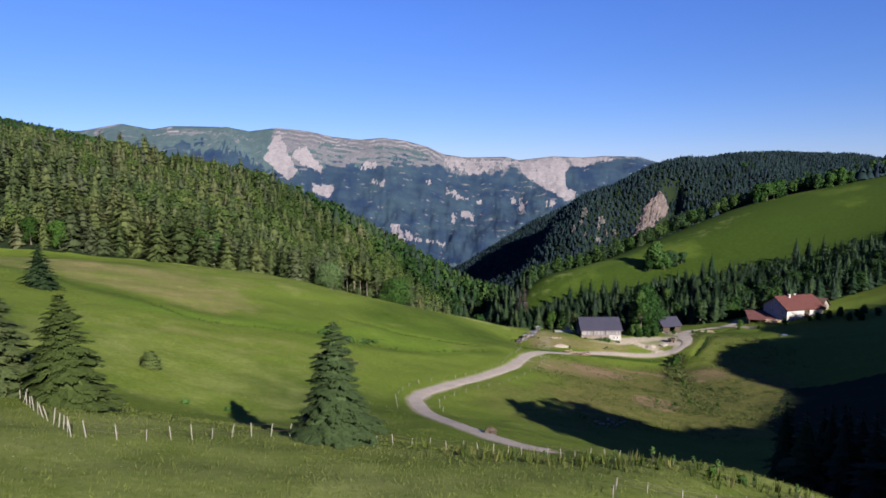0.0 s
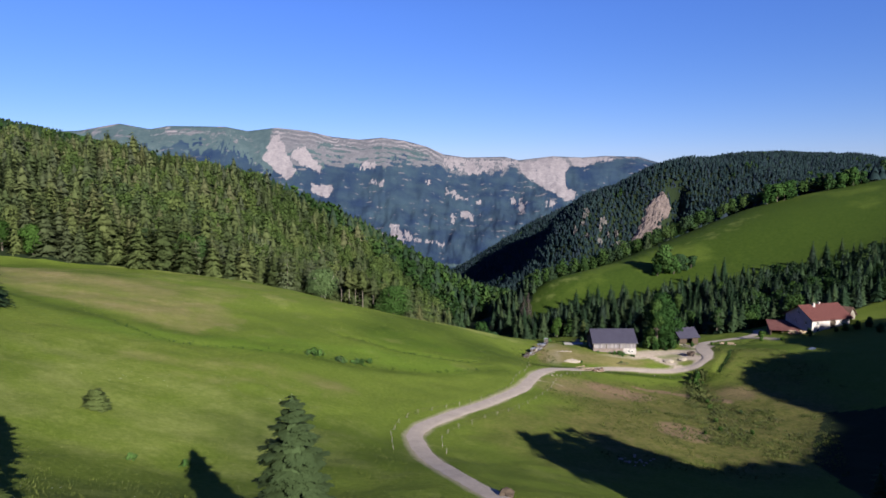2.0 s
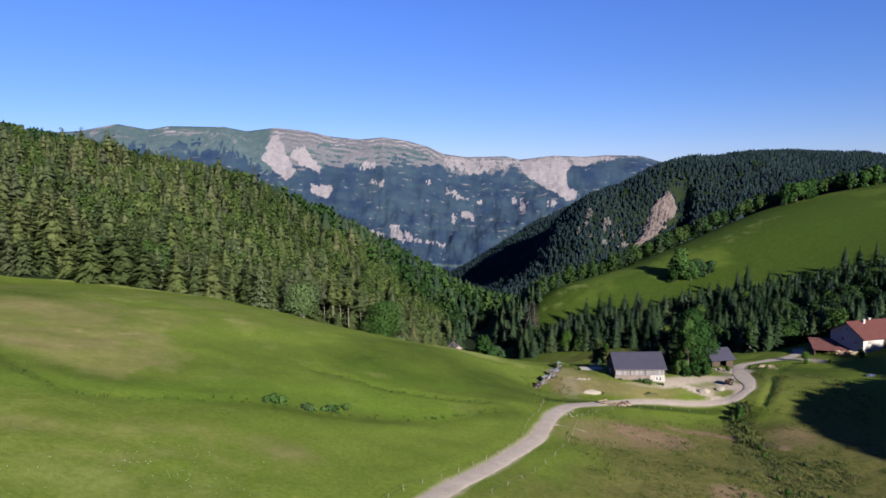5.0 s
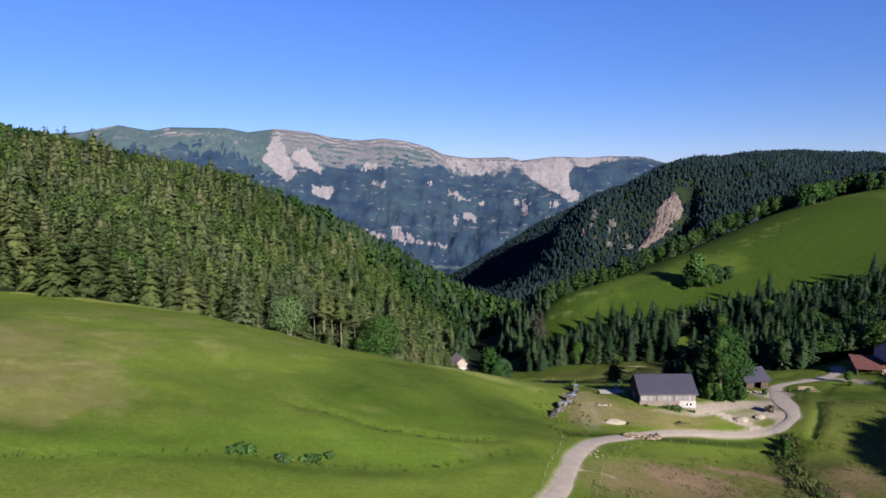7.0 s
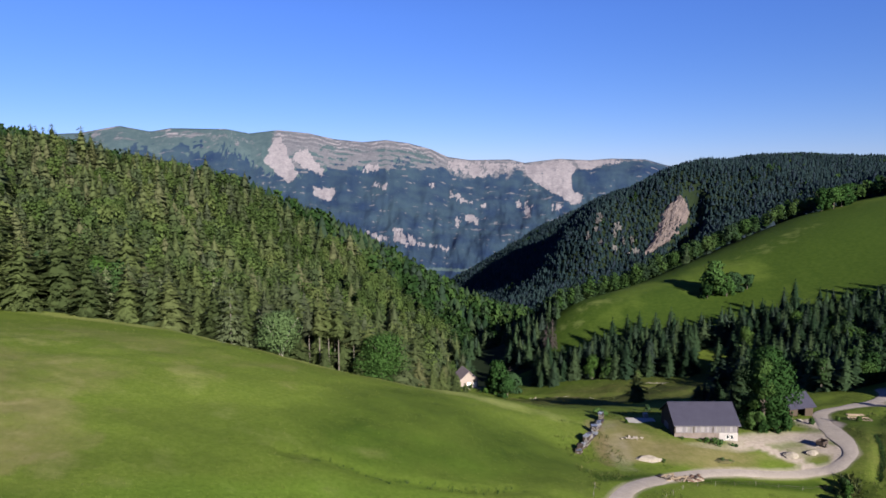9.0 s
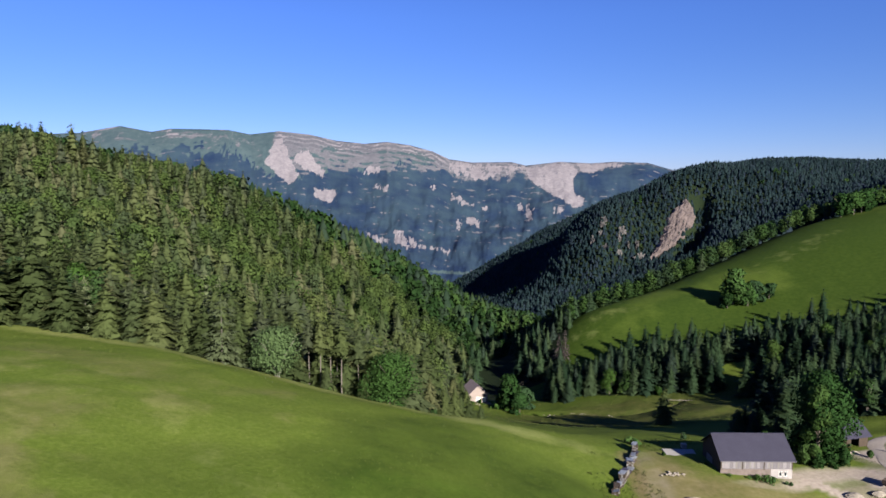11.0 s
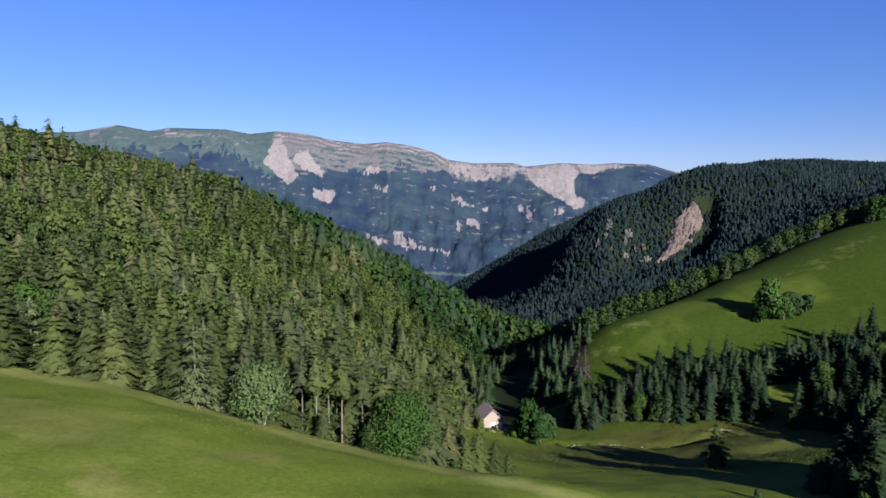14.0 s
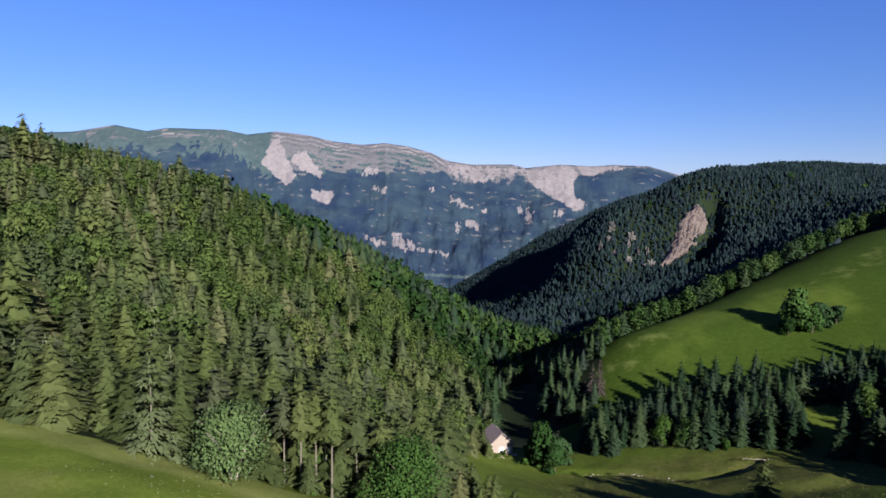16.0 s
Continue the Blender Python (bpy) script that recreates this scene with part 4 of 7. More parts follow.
def slab_roof(parent, x0, x1, ya, za, yb, zb, thick, material, name, ribs=0.0, rib_h=0.05):
    """A sloping roof plane from (ya, za) to (yb, zb) between x0 and x1, with ribs or courses up the slope."""
    dy, dz = yb - ya, zb - za
    ln = math.hypot(dy, dz)
    ny, nz = -dz / ln, dy / ln
    if nz < 0:
        ny, nz = -ny, -nz
    t = thick
    roof = part(name, prism([(ya, za), (yb, zb), (yb + ny * t, zb + nz * t), (ya + ny * t, za + nz * t)], "x", x0, x1), material, parent)
    if ribs:
        bm = bmesh.new()
        x = x0 + ribs / 2
        while x < x1:
            vs = []
            for xx in (x - 0.035, x + 0.035):
                for (yy, zz) in ((ya, za), (yb, zb)):
                    for h in (t, t + rib_h):
                        vs.append(bm.verts.new((xx, yy + ny * h, zz + nz * h)))
            for f in ((0, 2, 3, 1), (4, 5, 7, 6), (1, 3, 7, 5), (0, 1, 5, 4), (2, 6, 7, 3)):
                bm.faces.new([vs[i] for i in f])
            x += ribs
        part("rib", bm, material, roof)
    return roof


def tile_rows(parent, x0, x1, ya, za, yb, zb, lift, material, pitch=0.42, wide=0.6):
    """Overlapping courses of tiles on a roof slope, as one joined part."""
    rng = random.Random(9)
    dy, dz = yb - ya, zb - za
    ln = math.hypot(dy, dz)
    ey, ez = dy / ln, dz / ln
    ny, nz = (-ez, ey) if ey > 0 else (ez, -ey)
    verts, faces = [], []
    rows, cols = int(ln / pitch), int((x1 - x0) / wide)
    for r in range(rows):
        for c in range(cols):
            a, b = r * ln / rows - 0.03, (r + 1) * ln / rows + 0.03
            xa, xb = x0 + (x1 - x0) * c / cols + 0.012, x0 + (x1 - x0) * (c + 1) / cols - 0.012
            h0, h1 = lift + 0.06 + rng.uniform(-0.012, 0.012), lift + 0.02
            i = len(verts)
            for s, h in ((a, h0), (b, h1)):
                for x, k in ((xa, -0.02), ((xa + xb) / 2, 0.025), (xb, -0.02)):
                    verts.append((x, ya + ey * s + ny * (h + k), za + ez * s + nz * (h + k)))
            for x in (xa, xb):
                verts.append((x, ya + ey * a + ny * lift, za + ez * a + nz * lift))
            faces += [(i, i + 1, i + 4, i + 3), (i + 1, i + 2, i + 5, i + 4), (i + 6, i + 7, i + 2, i)]
    part("tile", sheet_mesh("tile", verts, faces, material), material, parent)


def gable_end(x, thick, y0, y1, z0, eave, ridge):
    m = (y0 + y1) / 2
    return prism([(y0, z0), (y1, z0), (y1, eave), (m, ridge), (y0, eave)], "x", x, x + thick)


def build_barn():
    """Long barn: 15 m by 12 m, boarded, with a rendered room at its right end."""
    base = thing("barn", pose(65.1, 236.5, -1.3, rz=-4.0), "grey boarded barn with a slate-grey sheet metal roof", "barn")
    L, D, eave, ridge = 14.6, 9.6, 4.3, 7.7
    part("plinth", wall("x", 0.06, 0.45, 0.0, 10.3, -1.2, 2.2), MAT["barn_stone"], base)
    part("wall", wall("x", 0.0, 0.3, 10.3, L, -1.2, 2.2, [(11.9, 12.6, 0.5, 1.55), (12.9, 13.6, 0.5, 1.55)]), MAT["barn_render"], base, "white rendered wall")
    window_part(base, "x", 0.12, 11.9, 12.6, 0.5, 1.55, -1, 0)
    window_part(base, "x", 0.12, 12.9, 13.6, 0.5, 1.55, -1, 0)
    rng = random.Random(4)
    x = 0.0
    while x < L - 0.05:
        w = rng.uniform(0.22, 0.42)
        part("board", box(x, min(x + w, L) - 0.02, -0.02 - rng.uniform(0, 0.03), 0.14, 2.2 - rng.choice((0, 0, 0.12)), eave), MAT[rng.choice(("pale_boards", "pale_boards", "white_boards", "planks"))], base)
        x += w
    for x in (0.08, 4.4, 8.8, L - 0.08):
        part("post", box(x - 0.1, x + 0.1, -0.09, -0.055, 2.0, eave - 0.05), MAT["dark_wood"], base)
    part("rail", box(0, L, -0.085, -0.055, 2.12, 2.26), MAT["pale_boards"], base)
    part("wall", wall("x", D - 0.25, 0.25, 0, L, -1.2, eave), MAT["dark_wood"], base)
    part("gable", gable_end(0.0, 0.25, 0.3, D - 0.25, -1.2, eave, ridge - 0.15), MAT["dark_wood"], base, "dark weathered boarded gable")
    part("gable", gable_end(L - 0.25, 0.25, 0.3, D - 0.25, -1.2, eave, ridge - 0.15), MAT["planks"], base)
    m = D / 2
    slab_roof(base, -0.4, L + 0.4, -0.6, eave - 0.40, m, ridge, 0.10, MAT["sheet"], "roof", 0.62, 0.01)
    slab_roof(base, -0.4, L + 0.4, D + 0.6, eave - 0.40, m, ridge, 0.10, MAT["sheet"], "roof", 0.62, 0.01)
    part("ridge_cap", box(-0.4, L + 0.4, m - 0.22, m + 0.22, ridge + 0.07, ridge + 0.17, 0.03), MAT["sheet"], base)
    part("gutter", box(-0.4, L + 0.4, -0.78, -0.64, eave - 0.44, eave - 0.32, 0.03), MAT["pale_boards"], base, "pale gutter along the eaves")
    part("door", box(-0.06, -0.003, 4.2, 7.2, -0.2, 2.7, 0.02), MAT["planks"], base)


def build_shed():
    """Small dark-roofed shed beside the track."""
    base = thing("shed", pose(103.4, 254.8, -3.4, rz=12.0), "small dark timber shed with a grey roof", "shed")
    L, D, eave, ridge = 8.0, 7.0, 2.9, 5.6
    part("wall", wall("x", 0.0, 0.2, 0, L, -1.0, eave, [(3.0, 5.4, -1.0, 2.2)]), MAT["dark_wood"], base)
    part("wall", wall("x", D - 0.2, 0.2, 0, L, -1.0, eave), MAT["dark_wood"], base)
    part("gable", gable_end(0, 0.2, 0.2, D - 0.2, -1.0, eave, ridge - 0.1), MAT["dark_wood"], base)
    part("gable", gable_end(L - 0.2, 0.2, 0.2, D - 0.2, -1.0, eave, ridge - 0.1), MAT["planks"], base)
    slab_roof(base, -0.5, L + 0.5, -0.7, eave - 0.5, D / 2, ridge, 0.1, MAT["sheet"], "roof", 0.62, 0.01)
    slab_roof(base, -0.5, L + 0.5, D + 0.7, eave - 0.5, D / 2, ridge, 0.1, MAT["sheet"], "roof", 0.62, 0.01)


def build_house():
    """White farmhouse with a red tiled roof."""
    base = thing("farmhouse", pose(155.2, 256.0, 0.8, rz=12.0), "white rendered farmhouse with a red tiled roof", "house")
    L, D, eave, ridge, g = 18.0, 13.0, 4.5, 8.4, -1.5
    holes = [(2.2, 3.4, 1.9, 3.1), (8.6, 11.2, 0.1, 3.4), (13.4, 14.6, 1.9, 3.1), (2.4, 3.6, -0.6, 0.5)]
    part("wall", wall("x", 0.0, 0.45, 0, L, g, eave, holes), MAT["render"], base)
    for h in (holes[0], holes[2], holes[3]):
        window_part(base, "x", 0.2, *h, -1)
    part("door", box(8.62, 11.18, 0.25, 0.37, 0.1, 3.4, 0.02), MAT["dark_wood"], base, "dark arched barn door")
    arch = tube([(8.6 + 2.6 * (0.5 - 0.5 * math.cos(a)), -0.06, 2.2 + 1.5 * math.sin(a)) for a in np.linspace(0, math.pi, 11)], [0.14] * 11, 5)
    part("arch", arch, MAT["rubble"], base, "stone arch over the barn door")
    part("wall", wall("x", D - 0.45, 0.45, 0, L, g, eave), MAT["render"], base)
    part("wall", wall("y", 0.0, 0.45, 0.45, D - 0.45, g, eave, [(2.6, 3.7, 1.7, 3.1), (7.6, 8.7, 1.7, 3.1)]), MAT["render"], base, "white gable wall in the shade")
    window_part(base, "y", 0.2, 2.6, 3.7, 1.7, 3.1, -1)
    window_part(base, "y", 0.2, 7.6, 8.7, 1.7, 3.1, -1)
    part("gable", prism([(0, eave), (D, eave), (D / 2, ridge - 0.15)], "x", 0, 0.45), MAT["render"], base)
    window_part(base, "y", -0.02, 6.0, 7.0, 5.3, 6.6, -1)
    part("gable", gable_end(L - 0.45, 0.45, 0.45, D - 0.45, g, eave, ridge - 0.15), MAT["render"], base)
    for ya, yb in ((-1.0, D / 2), (D + 1.0, D / 2)):
        r = slab_roof(base, -0.8, L + 0.8, ya, eave - 0.72, yb, ridge, 0.14, MAT["red_tile"], "roof")
        tile_rows(r, -0.8, L + 0.8, ya, eave - 0.72, yb, ridge, 0.145, MAT["red_tile"])
    part("ridge_tiles", tube([(-0.8, D / 2, ridge + 0.18), (L + 0.8, D / 2, ridge + 0.18)], [0.17, 0.17], 8), MAT["red_tile"], base)
    for cx, cy, h in ((5.9, 5.6, 0.8), (9.9, 7.0, 0.7)):
        c = part("chimney", box(cx - 0.4, cx + 0.4, cy - 0.35, cy + 0.35, ridge - 1.4, ridge + h, 0.02), MAT["render"], base)
        part("cap", box(cx - 0.52, cx + 0.52, cy - 0.47, cy + 0.47, ridge + h, ridge + h + 0.12, 0.02), MAT["concrete"], c)
    part("fascia", box(-0.9, -0.82, -1.0, 0, eave - 0.8, eave - 0.5), MAT["dark_wood"], base)
    # steps and porch beside the arch
    for k in range(4):
        part("step", box(8.8, 11.0, -1.7 + 0.3 * k, 0.0, -1.5 + 0.36 * k, -1.14 + 0.36 * k, 0.02), MAT["concrete"], base)


def build_leanto():
    """Low open shelter with a rusty roof beside the house."""
    base = thing("open_shelter", pose(143.4, 263.4, -2.9, rz=-20.0), "low open shelter with a rusty red sheet roof", "shelter")
    L, D = 17.0, 8.0
    slab_roof(base, -0.4, L, -0.5, 2.6, D, 5.0, 0.09, MAT["rust"], "roof", 0.9, 0.06)
    for k in range(5):
        x = 0.2 + (L - 0.6) * k / 4
        part("post", box(x - 0.12, x + 0.12, 0.0, 0.24, -1.0, 2.66, 0.02), MAT["dark_wood"], base)
    part("wall", wall("x", D - 0.3, 0.2, 0, L - 0.4, -1.0, 4.75), MAT["dark_wood"], base)
    part("wall", prism([(0.0, -1), (D - 0.3, -1), (D - 0.3, 4.75), (0.0, 2.6)], "x", 0.0, 0.18), MAT["dark_wood"], base)
    rng = random.Random(2)
    logs = bmesh.new()
    for k in range(40):
        c, r = (11.0 + 0.42 * (k % 10) + rng.uniform(-0.05, 0.05), 0.15 + 0.36 * (k // 10)), rng.uniform(0.13, 0.2)
        ring = [(c[0] + r * math.cos(a), c[1] + r * math.sin(a)) for a in np.linspace(0, 2 * math.pi, 7)[:-1]]
        lo, hi = [logs.verts.new((p[0], 0.4, p[1])) for p in ring], [logs.verts.new((p[0], 2.4, p[1])) for p in ring]
        logs.faces.new(lo)
        for i in range(6):
            logs.faces.new((lo[(i + 1) % 6], lo[i], hi[i], hi[(i + 1) % 6]))
    st = thing("log_stack", base.matrix_world.copy(), "stack of cut pale logs under the shelter", "log stack")
    part("logs", logs, MAT["timber"], st)


def build_outhouse():
    base = thing("outhouse", pose(173.6, 262.4, 1.6, rz=34.0), "small stone outhouse with a brown tiled roof and an arch", "outhouse")
    L, D, eave, ridge = 7.6, 10.0, 3.0, 6.2
    part("wall", wall("y", 0.0, 0.35, 0.35, D - 0.35, -1.2, eave), MAT["old_stone"], base)
    part("wall", wall("y", L - 0.35, 0.35, 0.35, D - 0.35, -1.2, eave), MAT["old_stone"], base)
    # front gable with the arch
    bm = wall("x", 0.0, 0.35, 0, L, -1.2, eave, [(2.2, 4.8, -1.2, 2.1)])
    part("gable_wall", bm, MAT["old_stone"], base)
    part("gable", prism([(0, eave), (L, eave), (L / 2, ridge - 0.1)], "y", 0.0, 0.35), MAT["old_stone"], base)
    part("wall", wall("x", D - 0.35, 0.35, 0, L, -1.2, eave), MAT["old_stone"], base)
    part("arch", tube([(2.2 + 2.6 * (0.5 - 0.5 * math.cos(a)), -0.05, 1.4 + 1.1 * math.sin(a)) for a in np.linspace(0, math.pi, 9)], [0.14] * 9, 5), MAT["rubble"], base)
    for side in (0, 1):
        xa, xb = (-0.6, L / 2) if side == 0 else (L + 0.6, L / 2)
        za = eave - 0.4
        dx, dz = xb - xa, ridge - za
        ln = math.hypot(dx, dz)
        nx, nz = (-dz / ln, dx / ln) if dx > 0 else (dz / ln, -dx / ln)
        part("roof", prism([(xa, za), (xb, ridge), (xb + nx * 0.16, ridge + nz * 0.16), (xa + nx * 0.16, za + nz * 0.16)], "y", -0.6, D + 0.4), MAT["brown_tile"], base)


def build_hut():
    """Little white hut at the foot of the wood."""
    base = thing("hut", pose(27.9, 384.6, -34.2, rz=12.0) @ Matrix.Scale(1.08, 4), "small pale pink hut with white shutters and a brown roof", "hut")
    L, D, eave, ridge = 8.2, 8.5, 3.0, 6.6
    part("wall", wall("x", 0.0, 0.35, 0, L, -2.5, eave, [(3.4, 5.2, -0.4, 1.7), (6.2, 7.6, -0.4, 1.7)]), MAT["pink_render"], base)
    part("gable", prism([(0, eave), (L, eave), (L / 2, ridge - 0.1)], "y", 0.0, 0.35), MAT["pink_render"], base)
    part("wall", wall("x", D - 0.35, 0.35, 0, L, -2.5, eave), MAT["render"], base)
    part("wall", wall("y", 0.0, 0.35, 0.35, D - 0.35, -2.5, eave), MAT["render"], base)
    part("wall", wall("y", L - 0.35, 0.35, 0.35, D - 0.35, -2.5, eave), MAT["render"], base)
    part("shutter", box(3.42, 5.18, 0.08, 0.16, -0.38, 1.68, 0.02), MAT["white"], base)
    part("shutter", box(6.22, 7.58, 0.08, 0.16, -0.38, 1.68, 0.02), MAT["white"], base)
    for side in (0, 1):
        xa, xb = (-0.7, L / 2) if side == 0 else (L + 0.7, L / 2)
        za = eave - 0.65
        dx, dz = xb - xa, ridge - za
        ln = math.hypot(dx, dz)
        nx, nz = (-dz / ln, dx / ln) if dx > 0 else (dz / ln, -dx / ln)
        part("roof", prism([(xa, za), (xb, ridge), (xb + nx * 0.16, ridge + nz * 0.16), (xa + nx * 0.16, za + nz * 0.16)], "y", -0.8, D + 0.5), MAT["pale_tile"], base)


build_barn()
build_shed()
build_house()
build_leanto()
build_outhouse()
build_hut()


# ---------------------------------------------------------------- trees
def faced(verts, tris, out, soft):
    """Turns triangles outwards; gives each corner a normal between its face's and the crown's."""
    p = verts[tris]
    n = np.cross(p[:, 1] - p[:, 0], p[:, 2] - p[:, 0])
    n /= np.linalg.norm(n, axis=1, keepdims=True) + 1e-9
    o = out[tris[:, 0]]
    flip = (n * o).sum(1) < 0
    tris = np.where(flip[:, None], tris[:, ::-1], tris)
    n = np.where(flip[:, None], -n, n)
    m = np.zeros_like(verts)
    for k in range(3):
        m[tris[:, k]] += n * (1 - soft)
    m += out * soft
    return verts, tris, m / (np.linalg.norm(m, axis=1, keepdims=True) + 1e-9)


def spruce_crown(seed, height, radius, whorls, arms, sprays, size, bare=0.06, power=0.8, droop=0.55, ragged=0.25, soft=0.55):
    """Sprays of needles along drooping boughs in uneven whorls. Vertices, triangles and normals."""
    rng = np.random.default_rng(seed)
    heights = np.clip((np.arange(whorls) + rng.uniform(-0.35, 0.35, whorls)) / whorls, 0, 0.985)
    reach = np.maximum(1 - heights, 0.03) ** power * (1 + ragged * rng.uniform(-1, 1, whorls))
    w = rng.choice(whorls, sprays, p=(reach + 0.12) / (reach + 0.12).sum())
    count = np.maximum(4, np.round(arms * (0.55 + 0.45 * (1 - heights)))).astype(int)
    arm = (rng.uniform(0, 1, sprays) * count[w]).astype(int)
    long = rng.uniform(1 - 1.4 * ragged, 1 + ragged, (whorls, arms + 4))[w, arm]
    phase = rng.uniform(0, 6.28, whorls)
    lean = rng.uniform(-0.25, 0.25, (whorls, arms + 4))[w, arm]
    az = phase[w] + 6.283 * (arm + lean) / count[w]
    s = rng.uniform(0.12, 1.0, sprays) ** 0.6
    side = rng.normal(0, 0.16, sprays) * (1.15 - s * 0.5)
    k = heights[w]
    ln = radius * reach[w] * long
    az = az + side
    d = ln * s
    z = height * (bare + (1 - bare) * k) + ln * ((0.15 + 0.4 * k) * s - droop * s * s) + rng.normal(0, 0.10, sprays) * size
    ca, sa = np.cos(az), np.sin(az)
    grow = size * rng.uniform(0.65, 1.3, sprays) * (1 - 0.5 * k)
    fall = rng.uniform(0.1, 0.9, sprays)
    turn = rng.normal(0, 0.5, sprays)
    ct, st = np.cos(az + turn), np.sin(az + turn)
    half = 0.30 * grow
    tilt = rng.normal(0, 0.35, sprays) * half
    base = np.stack([ca * d, sa * d, z], 1)
    across = np.stack([-st * half, ct * half, tilt], 1)
    tip = base + np.stack([ct * grow, st * grow, -fall * grow], 1)
    back = np.stack([ct, st, -0 * ct], 1) * 0.15 * grow[:, None]
    verts = np.stack([base + across - back, base - across - back, tip], 1).reshape(-1, 3)
    out = np.stack([ca * 0.8, sa * 0.8, 0.45 + 0.3 * rng.uniform(-1, 1, sprays)], 1)
    tip_v = []
    for a in range(5):
        q, r = a * 2.2, 0.05 * radius
        tip_v += [(r * math.cos(q), r * math.sin(q), height * 0.93), (r * math.cos(q + 2.6), r * math.sin(q + 2.6), height * (0.92 + 0.01 * a)), (0, 0, height * 1.015)]
    verts = np.concatenate([verts, np.array(tip_v)])
    out = np.concatenate([np.repeat(out, 3, 0), np.array(tip_v) * (1, 1, 0) + (0, 0, 0.3)])
    out /= np.linalg.norm(out, axis=1, keepdims=True)
    return faced(verts, np.arange(len(verts)).reshape(-1, 3), out, soft)


def bough_crown(seed, height, radius, whorls, boughs, sub=0, bare=0.04, power=0.55, droop=0.4, ragged=0.25, soft=0.6, wide=0.22, spray=0.14, heart=0.60):
    """Whorls of roofed, drooping boughs, each edged with sprays. Vertices, triangles and normals."""
    rng = np.random.default_rng(seed)
    V, F, O = [], [], []

    def put(points, faces, out):
        n = len(V)
        V.extend(points)
        O.extend([out] * len(points))
        F.extend([tuple(n + i for i in f) for f in faces])

    for w in range(whorls):
        h = min(max((w + rng.uniform(-0.3, 0.3)) / whorls, 0), 0.975)
        reach = radius * max(1 - h, 0.05) ** power * (0.74 + 0.26 * min(1.0, h / 0.2)) * (1 + ragged * rng.uniform(-0.6, 0.6))
        count = max(6, round(boughs * (0.6 + 0.4 * (1 - h))))
        z0, turn = height * (bare + (1 - bare) * h), rng.uniform(0, 6.28)
        for b in range(count):
            if rng.uniform() < ragged * 0.35:
                continue
            az = turn + 6.283 * (b + rng.uniform(-0.3, 0.3)) / count
            ln = reach * (1 + ragged * rng.uniform(-0.9, 0.8))
            lift, sag = 0.02 + 0.45 * h, droop * rng.uniform(0.6, 1.5)
            zb = z0 + rng.uniform(-0.55, 0.55) * height / whorls
            c, s = math.cos(az), math.sin(az)
            half = (wide * ln + 0.24) * rng.uniform(0.8, 1.2)

            def at(r, q, low):
                return (c * ln * r - s * q, s * ln * r + c * q, zb + ln * (lift * r - sag * r * r) - low)

            out = (0.75 * c, 0.75 * s, 0.55 + 0.25 * rng.uniform(-1, 1))
            m = rng.uniform(0.5, 0.7)
            put([at(0.04, 0, 0), at(m, half, 0.35 * half), at(1.0, 0, 0), at(m, -half, 0.35 * half)], [(0, 1, 2), (0, 2, 3)], out)
            for k in range(sub):
                r, e = rng.uniform(0.3, 1.0), rng.choice((-1, 1)) * rng.uniform(0.3, 1.05)
                q = e * half * min(1.0, (1.02 - r) / (1 - m) + 0.12, r / m)
                g = spray * ln + 1.35 * spray
                a2 = az + e * 0.7 + rng.normal(0, 0.3)
                x, y, z = at(r, q, 0.32 * abs(q) - rng.uniform(-0.1, 0.12) * g)
                dx, dy = math.cos(a2) * g * rng.uniform(0.8, 1.5), math.sin(a2) * g * rng.uniform(0.8, 1.5)
                ox, oy = -math.sin(a2) * g * 0.42, math.cos(a2) * g * 0.42
                put([(x + ox, y + oy, z), (x - ox, y - oy, z - 0.1 * g), (x + dx, y + dy, z - g * rng.uniform(0.0, 0.6))], [(0, 1, 2)], out)
    if heart:
        r, rings = heart * radius, 5                     # inner boughs, as ragged skirts
        for k in range(rings):
            low, top = height * (bare + 0.02 + (0.9 - bare) * k / rings), height * (bare + (0.9 - bare) * min(1.0, (k + 2.0) / rings))
            rk, turn = r * (1 - k / rings) ** (power + 0.1), rng.uniform(0, 6.28)
            rim = [(rk * j * math.cos(turn + 0.785 * a), rk * j * math.sin(turn + 0.785 * a), low + rng.uniform(-0.3, 0.3)) for a, j in enumerate(rng.uniform(0.75, 1.3, 8))]
            for a in range(8):
                q = turn + 0.785 * (a + 0.5)
                put([rim[a], rim[(a + 1) % 8], (0, 0, top)], [(0, 1, 2)], (math.cos(q), math.sin(q), 0.4))
    for a in range(4):
        q, r = a * 1.7, 0.045 * radius + 0.05
        put([(r * math.cos(q), r * math.sin(q), height * 0.94), (r * math.cos(q + 2.4), r * math.sin(q + 2.4), height * 0.935), (0, 0, height * 0.995)], [(0, 1, 2)], (math.cos(q + 1.2), math.sin(q + 1.2), 0.3))
    out = np.array(O)
    out /= np.linalg.norm(out, axis=1, keepdims=True)
    return faced(np.array(V), np.array(F), out, soft)


